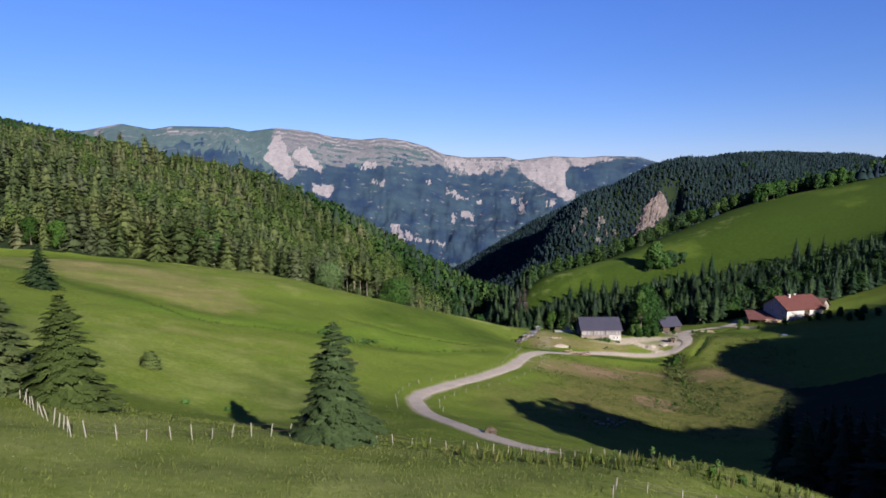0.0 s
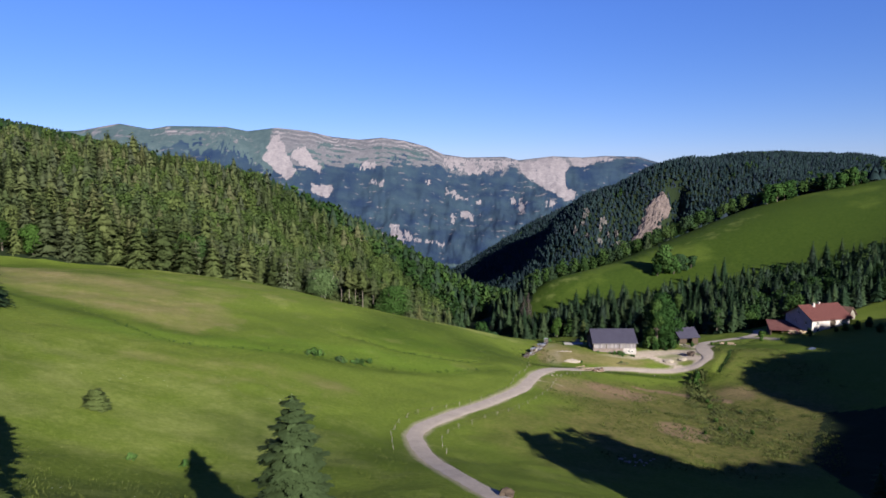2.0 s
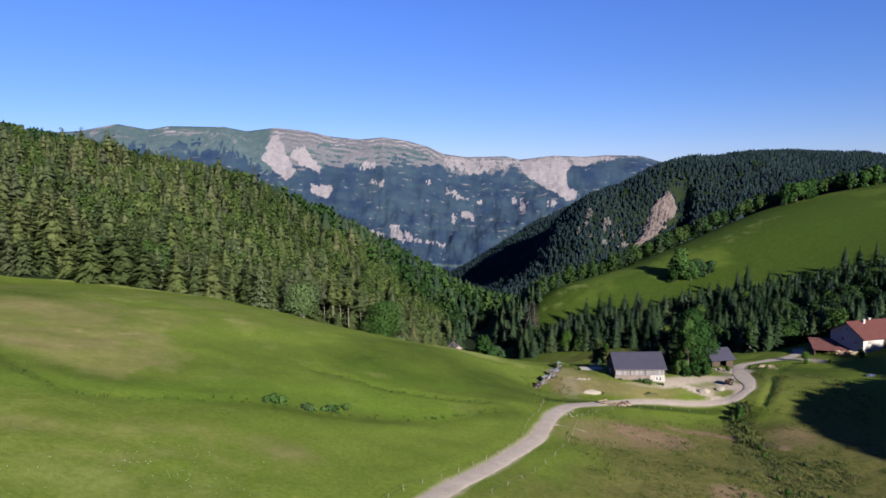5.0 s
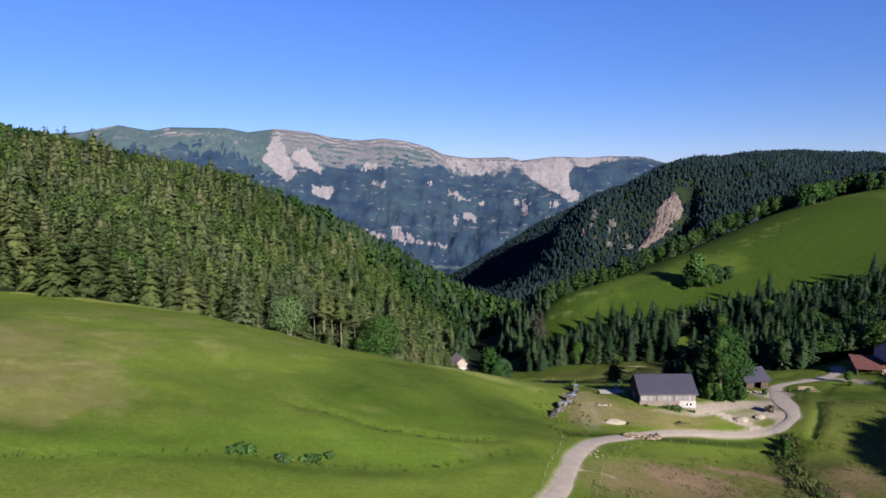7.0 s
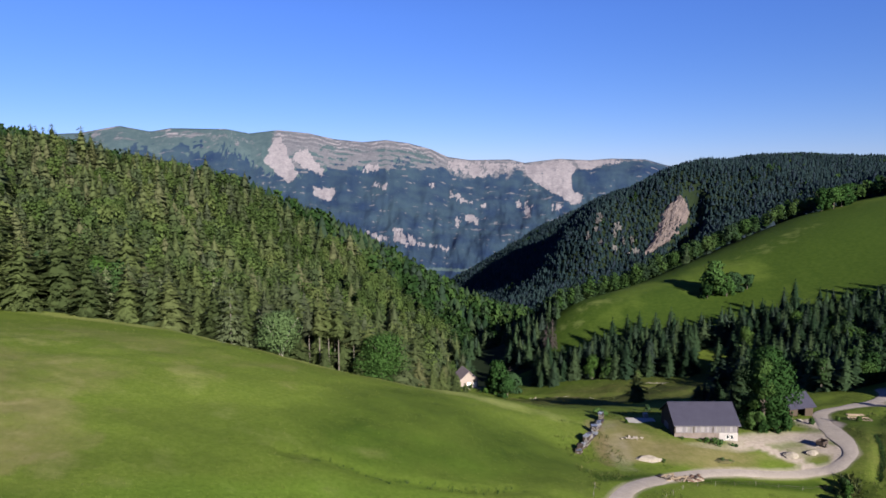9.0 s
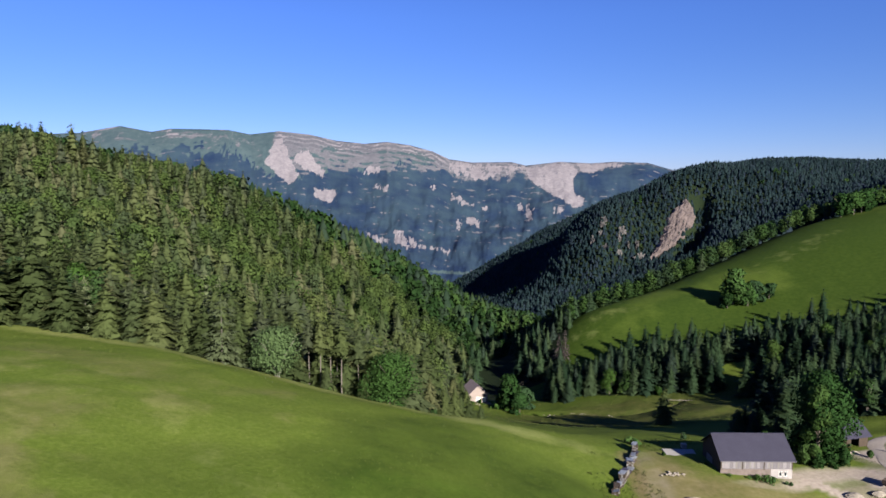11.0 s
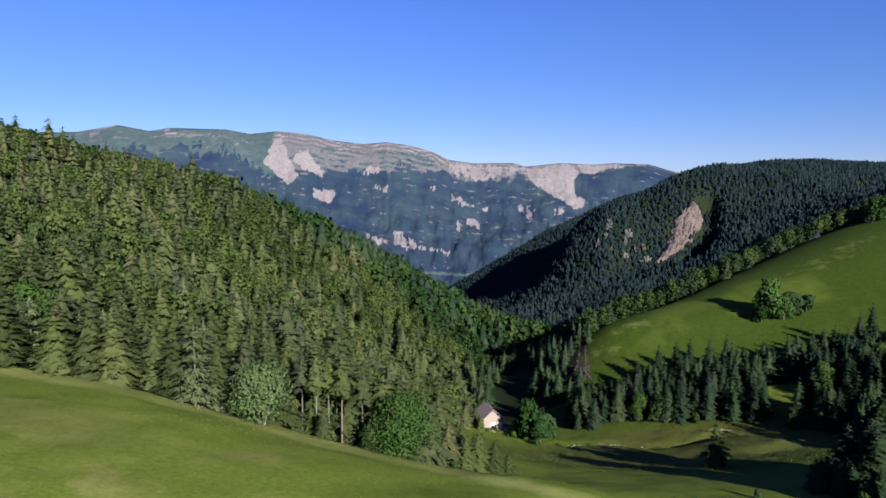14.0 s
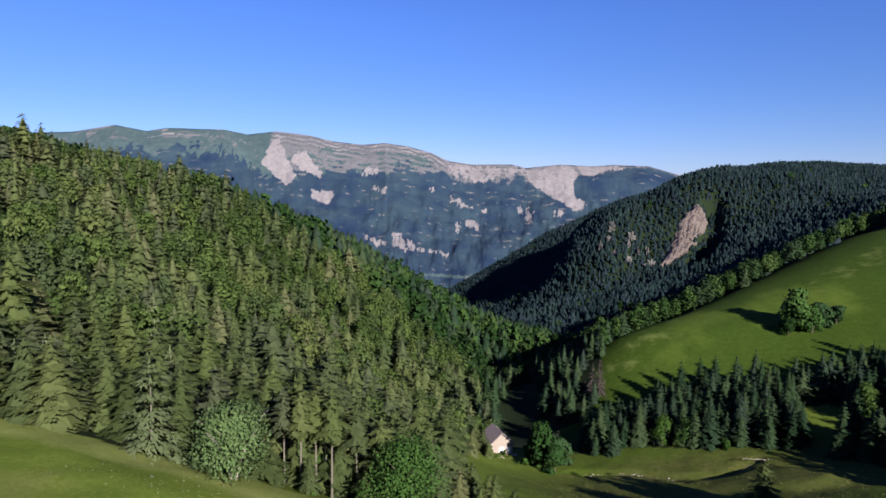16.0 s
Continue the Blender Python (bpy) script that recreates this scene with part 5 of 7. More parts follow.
def skirt_crown(seed, height, radius, layers, sides):
    """A far spruce: jagged skirts of boughs one above another."""
    rng = np.random.default_rng(seed)
    V, F, O = [], [], []
    for k in range(layers):
        h = k / layers
        r = radius * (1 - h) ** 0.85
        top, low = height * min(1.0, (k + 1.7) / layers) - 0.02 * k, height * (0.03 + h)
        turn, n = rng.uniform(0, 6.28), len(V)
        lean = rng.uniform(-0.08, 0.08, 2) * radius
        V.append((lean[0] * (k < layers - 1), lean[1] * (k < layers - 1), top))
        O.append((0, 0, 1))
        for i in range(sides):
            a, j = turn + 6.283 * i / sides, rng.uniform(0.6, 1.15) if i % 2 else rng.uniform(0.9, 1.25)
            V.append((r * j * math.cos(a), r * j * math.sin(a), low + rng.uniform(-0.5, 0.5) + (1.0 if i % 2 else 0)))
            O.append((math.cos(a), math.sin(a), 0.5))
        F += [(n, n + 1 + i, n + 1 + (i + 1) % sides) for i in range(sides)]
    out = np.array(O)
    out /= np.linalg.norm(out, axis=1, keepdims=True)
    return faced(np.array(V), np.array(F), out, 0.6)


def broad_crown(seed, height, radius, lobes, leaves, size, low=0.18, soft=0.6):
    """Leaf sprays over uneven lobes. Vertices, triangles and normals."""
    rng = np.random.default_rng(seed)
    a, r = rng.uniform(0, 6.28, lobes), radius * rng.uniform(0.12, 0.70, lobes)
    z = height * rng.uniform(low + 0.14, 0.88, lobes)
    taper = 1 - 0.55 * np.clip((z / height - 0.5) / 0.5, 0, 1)
    c = np.stack([r * taper * np.cos(a), r * taper * np.sin(a), z], 1)
    cr = radius * rng.uniform(0.24, 0.48, lobes)
    c, cr = np.vstack([c, (0, 0, height * 0.82), (0, 0, height * 0.55)]), np.append(cr, (radius * 0.42, radius * 0.6))
    k = rng.choice(len(c), leaves, p=cr ** 2 / (cr ** 2).sum())
    u, az = rng.uniform(-0.8, 1, leaves), rng.uniform(0, 6.28, leaves)
    q = np.sqrt(1 - u * u)
    d = np.stack([q * np.cos(az), q * np.sin(az), u], 1)
    p = c[k] + d * (cr[k] * rng.uniform(0.66, 1.10, leaves) ** 1.0)[:, None]
    p[:, 2] = np.minimum(p[:, 2], height * rng.uniform(0.94, 1.0, leaves))
    n = d + rng.uniform(-0.9, 0.9, (leaves, 3)) * (1, 1, 0.8)
    n /= np.linalg.norm(n, axis=1, keepdims=True)
    e = np.cross(n, rng.normal(0, 1, (leaves, 3)))
    e /= np.linalg.norm(e, axis=1, keepdims=True)
    f = np.cross(n, e)
    s = (size * rng.uniform(0.55, 1.3, leaves))[:, None]
    verts = np.stack([p + (e * math.cos(m) + f * math.sin(m)) * s * g - n * s * h for m, g, h in ((0, 1.0, 0.25), (1.9, 0.7, 0.0), (3.3, 0.9, 0.25), (4.7, 0.65, 0.0))], 1).reshape(-1, 3)
    i = np.arange(leaves)[:, None] * 4
    tris = np.concatenate([i + [0, 1, 3], i + [1, 2, 3]])
    mid = np.array((0, 0, height * 0.5))
    out = 0.6 * d + 0.4 * (p - mid) / (np.linalg.norm(p - mid, axis=1, keepdims=True) + 1e-6)
    out /= np.linalg.norm(out, axis=1, keepdims=True)
    return faced(verts, tris, np.repeat(out, 4, 0), soft)


def limbs(rng, height, radius, n, r0, stems=1):
    """Trunk or several stems with limbs, as one tapered mesh."""
    bm = bmesh.new()

    def add(path, radii, sides):
        t = tube(path, radii, sides)
        me = bpy.data.meshes.new("tmp")
        t.to_mesh(me)
        t.free()
        bm.from_mesh(me)
        bpy.data.meshes.remove(me)

    for s in range(stems):
        a = 6.28 * s / max(stems, 1) + rng.uniform(0, 1)
        lean = (0.5 if stems > 4 else 0.28 if stems > 1 else 0.04) * radius
        foot = 0.10 if stems > 4 else 0.0
        p = [(lean * math.cos(a) * (foot + k * (0.3 + k)), lean * math.sin(a) * (foot + k * (0.3 + k)), -0.6 + (height * 0.8 + 0.6) * k) for k in (0, 0.15, 0.4, 0.7, 1)]
        add(p, [r0 * 1.25, r0, r0 * 0.75, r0 * 0.45, r0 * 0.12], 7)
    for k in range(n):
        a, z = rng.uniform(0, 6.28), height * rng.uniform(0.22, 0.65)
        ln = radius * rng.uniform(0.5, 0.85)
        add([(0, 0, z), (ln * 0.45 * math.cos(a), ln * 0.45 * math.sin(a), z + ln * 0.3), (ln * math.cos(a), ln * math.sin(a), z + ln * 0.75)],
            [r0 * 0.42, r0 * 0.26, r0 * 0.06], 5)
    return bm


GROUPS = dict(spruce="spruces of the hill wood", dark_spruce="spruces of the hollow wood", broadleaf_tree="broadleaf trees among the woods", pasture_spruce="single spruces on the pasture",
              grey_spruce="half-dead spruces in the hill wood", dead_spruce="dead spruces by the far meadow", dark_broadleaf_tree="dark leafy trees about the farm", edge_tree="broad trees at the wood edge")


def make_spruce(name, seed, height, radius, whorls, arms, sprays, size, bare, label, trunk_mat="bark", needles="needles", **shape):
    base = thing(name, pose(0, 0, 0), label, "tree", GROUPS.get(name, ""))
    part("trunk", tube([(0, 0, -0.8), (0, 0, height * 0.1), (0.05, 0, height * 0.5), (0, 0, height * 0.9)],
                       [0.020 * height, 0.013 * height, 0.008 * height, 0.001 * height], 7), MAT[trunk_mat], base)
    v, f, n = spruce_crown(seed, height, radius, whorls, arms, sprays, size, bare, **shape)
    part("crown", sheet_mesh("crown", v, f, MAT[needles], normals=n), MAT[needles], base)
    return base


def make_wood_spruce(name, seed, height, radius, whorls, boughs, sub, bare, label, trunk_mat="bark", needles="needles", **shape):
    """A spruce of the woods, with whole boughs."""
    base = thing(name, pose(0, 0, 0), label, "tree", GROUPS.get(name, ""))
    part("trunk", tube([(0, 0, -0.8), (0, 0, height * 0.1), (0.05, 0, height * 0.5), (0, 0, height * 0.9)],
                       [0.014 * height, 0.009 * height, 0.006 * height, 0.001 * height], 7), MAT[trunk_mat], base)
    v, f, n = bough_crown(seed, height, radius, whorls, boughs, sub, bare, **shape)
    part("crown", sheet_mesh("crown", v, f, MAT[needles], normals=n), MAT[needles], base)
    return base


def make_broadleaf(name, seed, height, radius, lobes, leaves, size, label, stems=1, low=0.04, bark="bark", leaf="leaves"):
    rng = random.Random(seed)
    base = thing(name, pose(0, 0, 0), label, "tree", GROUPS.get(name, ""))
    part("trunk", limbs(rng, height, radius, 7, 0.028 * height if stems == 1 else (0.010 if stems > 4 else 0.016) * height, stems), MAT[bark], base)
    v, f, n = broad_crown(seed, height, radius, lobes, leaves, size, low)
    part("crown", sheet_mesh("crown", v, f, MAT[leaf], normals=n), MAT[leaf], base)
    return base


def stand(x, y, size=1.0, turn=0.0, sink=0.15):
    """Where a tree stands on the ground."""
    return pose(x, y, float(relief(np.array([x]), np.array([y]))[0]) - sink, rz=turn) @ Matrix.Scale(size, 4)


def put_thing(ob, m):
    ob.matrix_basis = m
    return ob


def plant(template, x, y, size=1.0, turn=0.0, squash=1.0):
    ob = copy_thing(template, Matrix.Identity(4))
    ob.matrix_basis = stand(x, y, 1.0, turn) @ Matrix.Diagonal((size * squash, size * squash, size, 1))
    return ob


# single spruces on the pasture
YOUNG = dict(power=0.80, droop=0.34, ragged=0.30, soft=0.3, wide=0.09, spray=0.078, heart=0.58)
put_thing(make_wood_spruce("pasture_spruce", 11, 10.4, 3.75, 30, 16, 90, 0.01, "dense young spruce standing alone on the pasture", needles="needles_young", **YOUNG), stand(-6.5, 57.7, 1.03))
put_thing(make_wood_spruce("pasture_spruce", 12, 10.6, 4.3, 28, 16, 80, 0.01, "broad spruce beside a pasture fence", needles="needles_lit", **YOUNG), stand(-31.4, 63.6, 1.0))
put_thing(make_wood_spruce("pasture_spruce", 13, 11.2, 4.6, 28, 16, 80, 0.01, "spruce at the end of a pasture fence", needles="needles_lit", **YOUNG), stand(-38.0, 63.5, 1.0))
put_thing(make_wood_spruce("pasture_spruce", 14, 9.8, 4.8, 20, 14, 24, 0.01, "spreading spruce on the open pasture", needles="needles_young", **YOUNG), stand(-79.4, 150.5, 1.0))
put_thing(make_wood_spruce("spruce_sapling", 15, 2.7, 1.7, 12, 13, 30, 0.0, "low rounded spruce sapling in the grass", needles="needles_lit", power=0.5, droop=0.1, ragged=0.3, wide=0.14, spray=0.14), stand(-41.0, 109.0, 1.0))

# big lime beside the barn, lower trees round it
put_thing(make_broadleaf("lime_tree", 21, 20.0, 7.3, 52, 15000, 0.36, "large leafy lime tree beside a barn", low=-0.08, leaf="leaves_dark"), stand(92.9, 246.2, 1.02))
put_thing(make_broadleaf("ash_tree", 22, 18.5, 3.2, 34, 7600, 0.30, "slender pale green ash tree beside a barn", low=-0.30, leaf="leaves_ash"), stand(89.4, 242.4))
put_thing(make_broadleaf("willow_bush", 23, 5.0, 2.8, 12, 1800, 0.36, "leafy bush behind a barn", low=0.02), stand(84.5, 252.0))
put_thing(make_broadleaf("edge_tree", 24, 11.5, 7.4, 44, 8500, 0.25, "broad pale tree with white stems at a wood edge", 9, 0.16, "pale_bark", "leaves_pale"), stand(-28.2, 258.6))
put_thing(make_broadleaf("edge_tree", 25, 12.5, 8.2, 44, 9500, 0.26, "round green tree at the edge of a wood", low=-0.08, leaf="leaves_mid"), stand(-3.0, 262.0))

DARK_SPRUCES = [make_wood_spruce("dark_spruce", 50 + k, h, r, w, 11, 9, 0.03, lab, needles="needles_dark_shade", ragged=0.30, droop=0.42, power=0.78) for k, (h, r, w, lab) in enumerate((
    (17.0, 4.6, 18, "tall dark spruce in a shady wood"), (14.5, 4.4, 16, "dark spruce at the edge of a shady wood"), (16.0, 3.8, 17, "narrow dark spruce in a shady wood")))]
SPRUCES = [make_wood_spruce("spruce", 30 + k, h, r, w, 13, 22, b, lab, tm, ragged=g, droop=d, soft=0.6, spray=0.098, wide=0.13, power=0.68) for k, (h, r, w, b, g, d, lab, tm) in enumerate((
    (16.5, 4.7, 17, 0.03, 0.3, 0.44, "tall dense spruce in a mountain wood", "bark"),
    (14.5, 4.5, 15, 0.03, 0.35, 0.38, "dense spruce in a mountain wood", "bark"),
    (19.0, 2.7, 10, 0.58, 0.45, 0.40, "tall spruce with a long bare trunk", "grey_trunk"),
    (13.5, 5.0, 14, 0.03, 0.35, 0.50, "broad spruce with drooping branches", "bark"),
    (15.5, 4.2, 15, 0.06, 0.55, 0.46, "ragged spruce with gaps between its boughs", "bark")))]
BROADLEAVES = [make_broadleaf("broadleaf_tree", 40 + k, h, r, n, int(c * 1.5), 0.36, lab) for k, (h, r, n, c, lab) in enumerate((
    (12.5, 4.8, 18, 1500, "rounded broadleaf tree in a mountain wood"),
    (10.5, 4.2, 16, 1300, "leafy broadleaf tree beside spruces"),
    (14.0, 4.6, 20, 1600, "tall broadleaf tree in a mountain wood")))]


def joined(name, kinds, xs, ys, sizes, which, material, label):
    """Many small trees as one object."""
    rng = np.random.default_rng(len(xs))
    V, F, T, N, base = [], [], [], [], 0
    z = relief(xs, ys) - 0.2
    turn = rng.uniform(0, 6.28, len(xs))
    tone = np.clip(0.48 + 0.35 * soft_noise(xs, ys, 26.0, 5.0) + rng.uniform(-0.48, 0.48, len(xs)), 0, 1)
    for k, (kv, kf, kn) in enumerate(kinds):
        pick = np.nonzero(which == k)[0]
        if not len(pick):
            continue
        c, s = np.cos(turn[pick])[:, None], np.sin(turn[pick])[:, None]
        size = sizes[pick][:, None]
        fat = size * rng.uniform(0.85, 1.2, (len(pick), 1))
        v = np.stack([(kv[:, 0] * c - kv[:, 1] * s) * fat + xs[pick][:, None], (kv[:, 0] * s + kv[:, 1] * c) * fat + ys[pick][:, None],
                      kv[:, 2] * size + z[pick][:, None]], -1)
        V.append(v.reshape(-1, 3))
        N.append(np.stack([kn[:, 0] * c - kn[:, 1] * s, kn[:, 0] * s + kn[:, 1] * c, np.repeat(kn[None, :, 2], len(pick), 0)], -1).reshape(-1, 3))
        F.append((kf[None] + (np.arange(len(pick)) * len(kv))[:, None, None]).reshape(-1, 3) + base)
        T.append(np.repeat(tone[pick], len(kv)))
        base += len(pick) * len(kv)
    me = sheet_mesh(name, np.concatenate(V), np.concatenate(F), material, dict(tone=np.concatenate(T)), normals=np.concatenate(N))
    tagged(new(name, me), label, "trees", kind="stuff")


def scatter(x0, x1, y0, y1, gap, seed):
    """Jittered plan points inside the woods."""
    rng = np.random.default_rng(seed)
    xs, ys = np.meshgrid(np.arange(x0, x1, gap), np.arange(y0, y1, gap))
    xs = (xs + 0.5 * gap * (np.arange(xs.shape[0]) % 2)[:, None]).ravel()
    ys = ys.ravel()
    xs = xs + rng.uniform(-0.42, 0.42, xs.shape) * gap
    ys = ys + rng.uniform(-0.42, 0.42, ys.shape) * gap
    keep = wooded(xs, ys) & ((ys < 200) | ((xs > -0.62 * ys - 30) & (xs < 0.82 * ys + 40)))
    return xs[keep], ys[keep], rng


def leafy(x, y):
    """Where broadleaf trees stand among the spruces."""
    groves = blob(x, y, -122, 365, 34, 24, 30) + blob(x, y, -82, 415, 30, 22, -20) + blob(x, y, -90, 290, 16, 10) + blob(x, y, 12, 545, 46, 50, 40) + 0.7 * blob(x, y, -30, 490, 22, 34)
    return 0.65 * soft_noise(x, y, 17.0, 3.0) + 0.4 * soft_noise(x, y, 6.0, 1.0) + 1.15 * groves - 0.15


def build_woods():
    R = random.Random(77)
    SP_MID = [bough_crown(60 + k, h, r, w, 9, 4, b, ragged=g, droop=0.44, soft=0.6, power=0.70) for k, (h, r, w, b, g) in enumerate(((14.5, 5.2, 12, 0.06, 0.3), (16.0, 4.5, 13, 0.10, 0.45), (13.0, 5.6, 11, 0.05, 0.35), (15.0, 4.9, 12, 0.08, 0.55), (13.5, 4.3, 11, 0.05, 0.35)))]
    SP_LOW = [bough_crown(65 + k, 15.0, r, 12, 9, 3, 0.04, ragged=0.32, droop=0.42, power=0.78) for k, r in enumerate((4.8, 4.1))]
    SP_FAR = [skirt_crown(70 + k, h, r, 2, 7) for k, (h, r) in enumerate(((14.5, 4.8), (15.5, 4.2), (13.0, 5.2)))]
    SP_BIG = [spruce_crown(75 + k, 16.0, r, 9, 7, 54, 5.6, 0.02) for k, r in enumerate((5.6, 5.0))]
    BR_MID = [broad_crown(80 + k, 12.5, 5.0, 18, 340, 0.67, 0.12) for k in range(3)]
    BR_FAR = [broad_crown(90 + k, 12.5, 5.2, 9, 44, 1.9, 0.1) for k in range(2)]
    sp, br, dark, low, nsp, nbr, ndk = [], [], [], [], 0, 0, 0

    # shady: takes the darker needles and leaves, with shade in their colour
    def take(xs, ys, rng, bias, near, grow=1.0, shady=False):
        nonlocal nsp, nbr, ndk
        lf = leafy(xs, ys) + rng.uniform(-0.55, 0.55, xs.shape) > bias
        size = rng.uniform(0.7, 1.12, xs.shape) * np.where(rng.uniform(0, 1, xs.shape) > 0.86, 1.3, 1.0) * grow
        if shady:
            size = np.clip(size, 0.78 * grow, 1.02 * grow)
        order = np.argsort(ys + 0.25 * np.abs(xs))
        for i in order:
            x, y, s = float(xs[i]), float(ys[i]), float(size[i])
            if lf[i]:
                if near and nbr < 90:
                    plant(BROADLEAVES[nbr % 3], x, y, s, R.uniform(0, 360))
                    nbr += 1
                else:
                    (low if shady else br).append((x, y, s))
            elif shady:
                if near and ndk < 150:
                    plant(DARK_SPRUCES[ndk % 3], x, y, s, R.uniform(0, 360), R.uniform(0.9, 1.15))
                    ndk += 1
                else:
                    dark.append((x, y, s))
            elif near and nsp < 250:
                k = R.choices((0, 1, 2, 3, 4), (4, 4, 0.25, 3, 2))[0]
                plant(SPRUCES[k], x, y, s, R.uniform(0, 360), R.uniform(1.0, 1.35))
                nsp += 1
            else:
                sp.append((x, y, s))

    xs, ys, rng = scatter(-150, 30, 262, 318, 7.0, 1)                    # front rows of the wood on the hill
    take(xs, ys, rng, 0.62, True, 1.08)
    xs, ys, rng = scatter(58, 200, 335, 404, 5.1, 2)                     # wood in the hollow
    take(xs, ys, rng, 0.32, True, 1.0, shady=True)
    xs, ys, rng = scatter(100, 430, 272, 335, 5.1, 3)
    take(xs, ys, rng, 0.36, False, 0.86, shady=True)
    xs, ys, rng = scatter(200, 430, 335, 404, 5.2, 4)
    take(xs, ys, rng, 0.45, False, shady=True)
    xs, ys, rng = scatter(-430, -150, 262, 318, 7.4, 5)
    take(xs, ys, rng, 0.5, False)
    xs, ys, rng = scatter(-420, 34, 318, 560, 7.6, 6)
    take(xs, ys, rng, 0.08, False)
    xs, ys, rng = scatter(34, 110, 318, 560, 7.0, 16)
    take(xs, ys, rng, 0.3, False, 0.9, shady=True)
    xs, ys, rng = scatter(90, 330, 462, 580, 7.2, 9)                     # trees along the crest of the far meadow
    hedge_from = len(low)
    take(xs, ys, rng, -0.9, False, 1.15, shady=True)
    hedge = np.array(low[hedge_from:])
    del low[hedge_from:]
    joined("hedge_trees", BR_MID, hedge[:, 0], hedge[:, 1], hedge[:, 2], np.arange(len(hedge)) % 3, MAT["leaves_far"], "dense leafy trees along the top of a far meadow")
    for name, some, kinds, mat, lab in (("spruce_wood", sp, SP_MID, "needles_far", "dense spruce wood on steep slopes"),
                                        ("dark_spruce_wood", dark, SP_LOW, "needles_dark_shade_far", "dark spruce wood in a hollow"),
                                        ("broadleaf_wood", br, BR_MID, "leaves_sunlit_hill", "broadleaf trees mixed into a spruce wood"),
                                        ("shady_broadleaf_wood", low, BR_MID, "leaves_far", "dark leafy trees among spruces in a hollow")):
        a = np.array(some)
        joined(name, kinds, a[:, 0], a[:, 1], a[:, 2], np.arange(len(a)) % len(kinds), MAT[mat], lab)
    # farther woods
    far_s, far_b = [], []
    xs, ys, rng = scatter(44, 260, -40, 156, 4.0, 7)                     # wood on the slope beside the start, tall at both ends and low between
    lane = xs + 0.445 * ys
    crown = np.interp(lane, [80, 89, 98, 104, 109, 118, 139, 150, 174, 180, 187, 192, 203, 212, 221, 232, 241, 247, 300], [77, 79, 80, 78, 71, 69, 70, 72, 79, 82, 92, 97, 103, 106, 108, 109, 110, 118, 135])
    tall = np.minimum(crown - 0.476 * ys - land(xs, ys), 28)
    tall = np.where(xs < 0.805 * (ys - 3.6) + 5, np.minimum(tall, 12.5), tall)
    keep = (tall > 4) & (lane > 82)
    xs, ys, tall = xs[keep], ys[keep], tall[keep] / 16 * rng.uniform(0.8, 1.0, keep.sum())
    edge = xs < 0.805 * (ys - 3.6) + 9
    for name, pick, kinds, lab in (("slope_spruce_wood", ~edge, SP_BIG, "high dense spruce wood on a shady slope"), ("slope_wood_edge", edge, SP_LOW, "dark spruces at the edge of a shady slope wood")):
        joined(name, kinds, xs[pick], ys[pick], tall[pick], np.arange(pick.sum()) % 2, MAT["needles_dark_shade_far"], lab)
    for x0, x1, y0, y1, gap, seed, bias in ((-520, 120, 560, 860, 7.4, 8, -0.15), (330, 520, 520, 640, 7.5, 9, 0.1), (90, 330, 580, 640, 9.0, 13, 0.3), (60, 760, 640, 1000, 10.5, 10, 0.6),
                                            (60, 1200, 1000, 2100, 7.8, 11, 0.75), (-400, 60, 860, 1300, 13.0, 12, 0.8)):
        xs, ys, rng = scatter(x0, x1, y0, y1, gap, seed)
        lf = leafy(xs, ys) + rng.uniform(-0.5, 0.5, xs.shape) > bias
        size = rng.uniform(0.7, 1.15, xs.shape) * np.where(lf, 1.1, 1.0) * np.where(ys > 1000, 0.78, 1.0)
        far_s.append(np.stack([xs[~lf], ys[~lf], size[~lf]], 1))
        far_b.append(np.stack([xs[lf], ys[lf], size[lf]], 1))
    a, b = np.concatenate(far_s), np.concatenate(far_b)
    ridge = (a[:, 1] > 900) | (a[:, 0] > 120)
    # Far crowns take dark needles in place of the shade between boughs.
    for name, some, mat, lab in (("far_spruce_wood", a[~ridge], "needles_dark_shade_far", "far spruce woods on the sunny hill"),
                                 ("ridge_spruce_wood", a[ridge], "needles_ridge_haze", "far dark spruce woods on the ridge")):
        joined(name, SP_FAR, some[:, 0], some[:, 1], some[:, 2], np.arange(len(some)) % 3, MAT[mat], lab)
    joined("far_broadleaf_wood", BR_FAR, b[:, 0], b[:, 1], b[:, 2], np.arange(len(b)) % 2, MAT["leaves_far"], "far broadleaf trees along meadows and ridges")


build_woods()

# pale outcrops below the crag
for k, (x, y) in enumerate(OUTCROPS):
    ob = new("rock_outcrop", bpy.data.meshes.new("rock_outcrop"))
    bm = lumpy(random.Random(200 + k), 3.5 + 2 * (k % 3), 2.5, 6.0 + 2.2 * (k % 4), 4, 1.1, 1.7)
    bm.to_mesh(ob.data)
    bm.free()
    ob.data.materials.append(MAT["grey_rock"])
    ob.matrix_world = stand(x, y, 1.0, 37 * k, 1.0)
    tagged(ob, "ragged pale limestone outcrop among spruces", "rock")

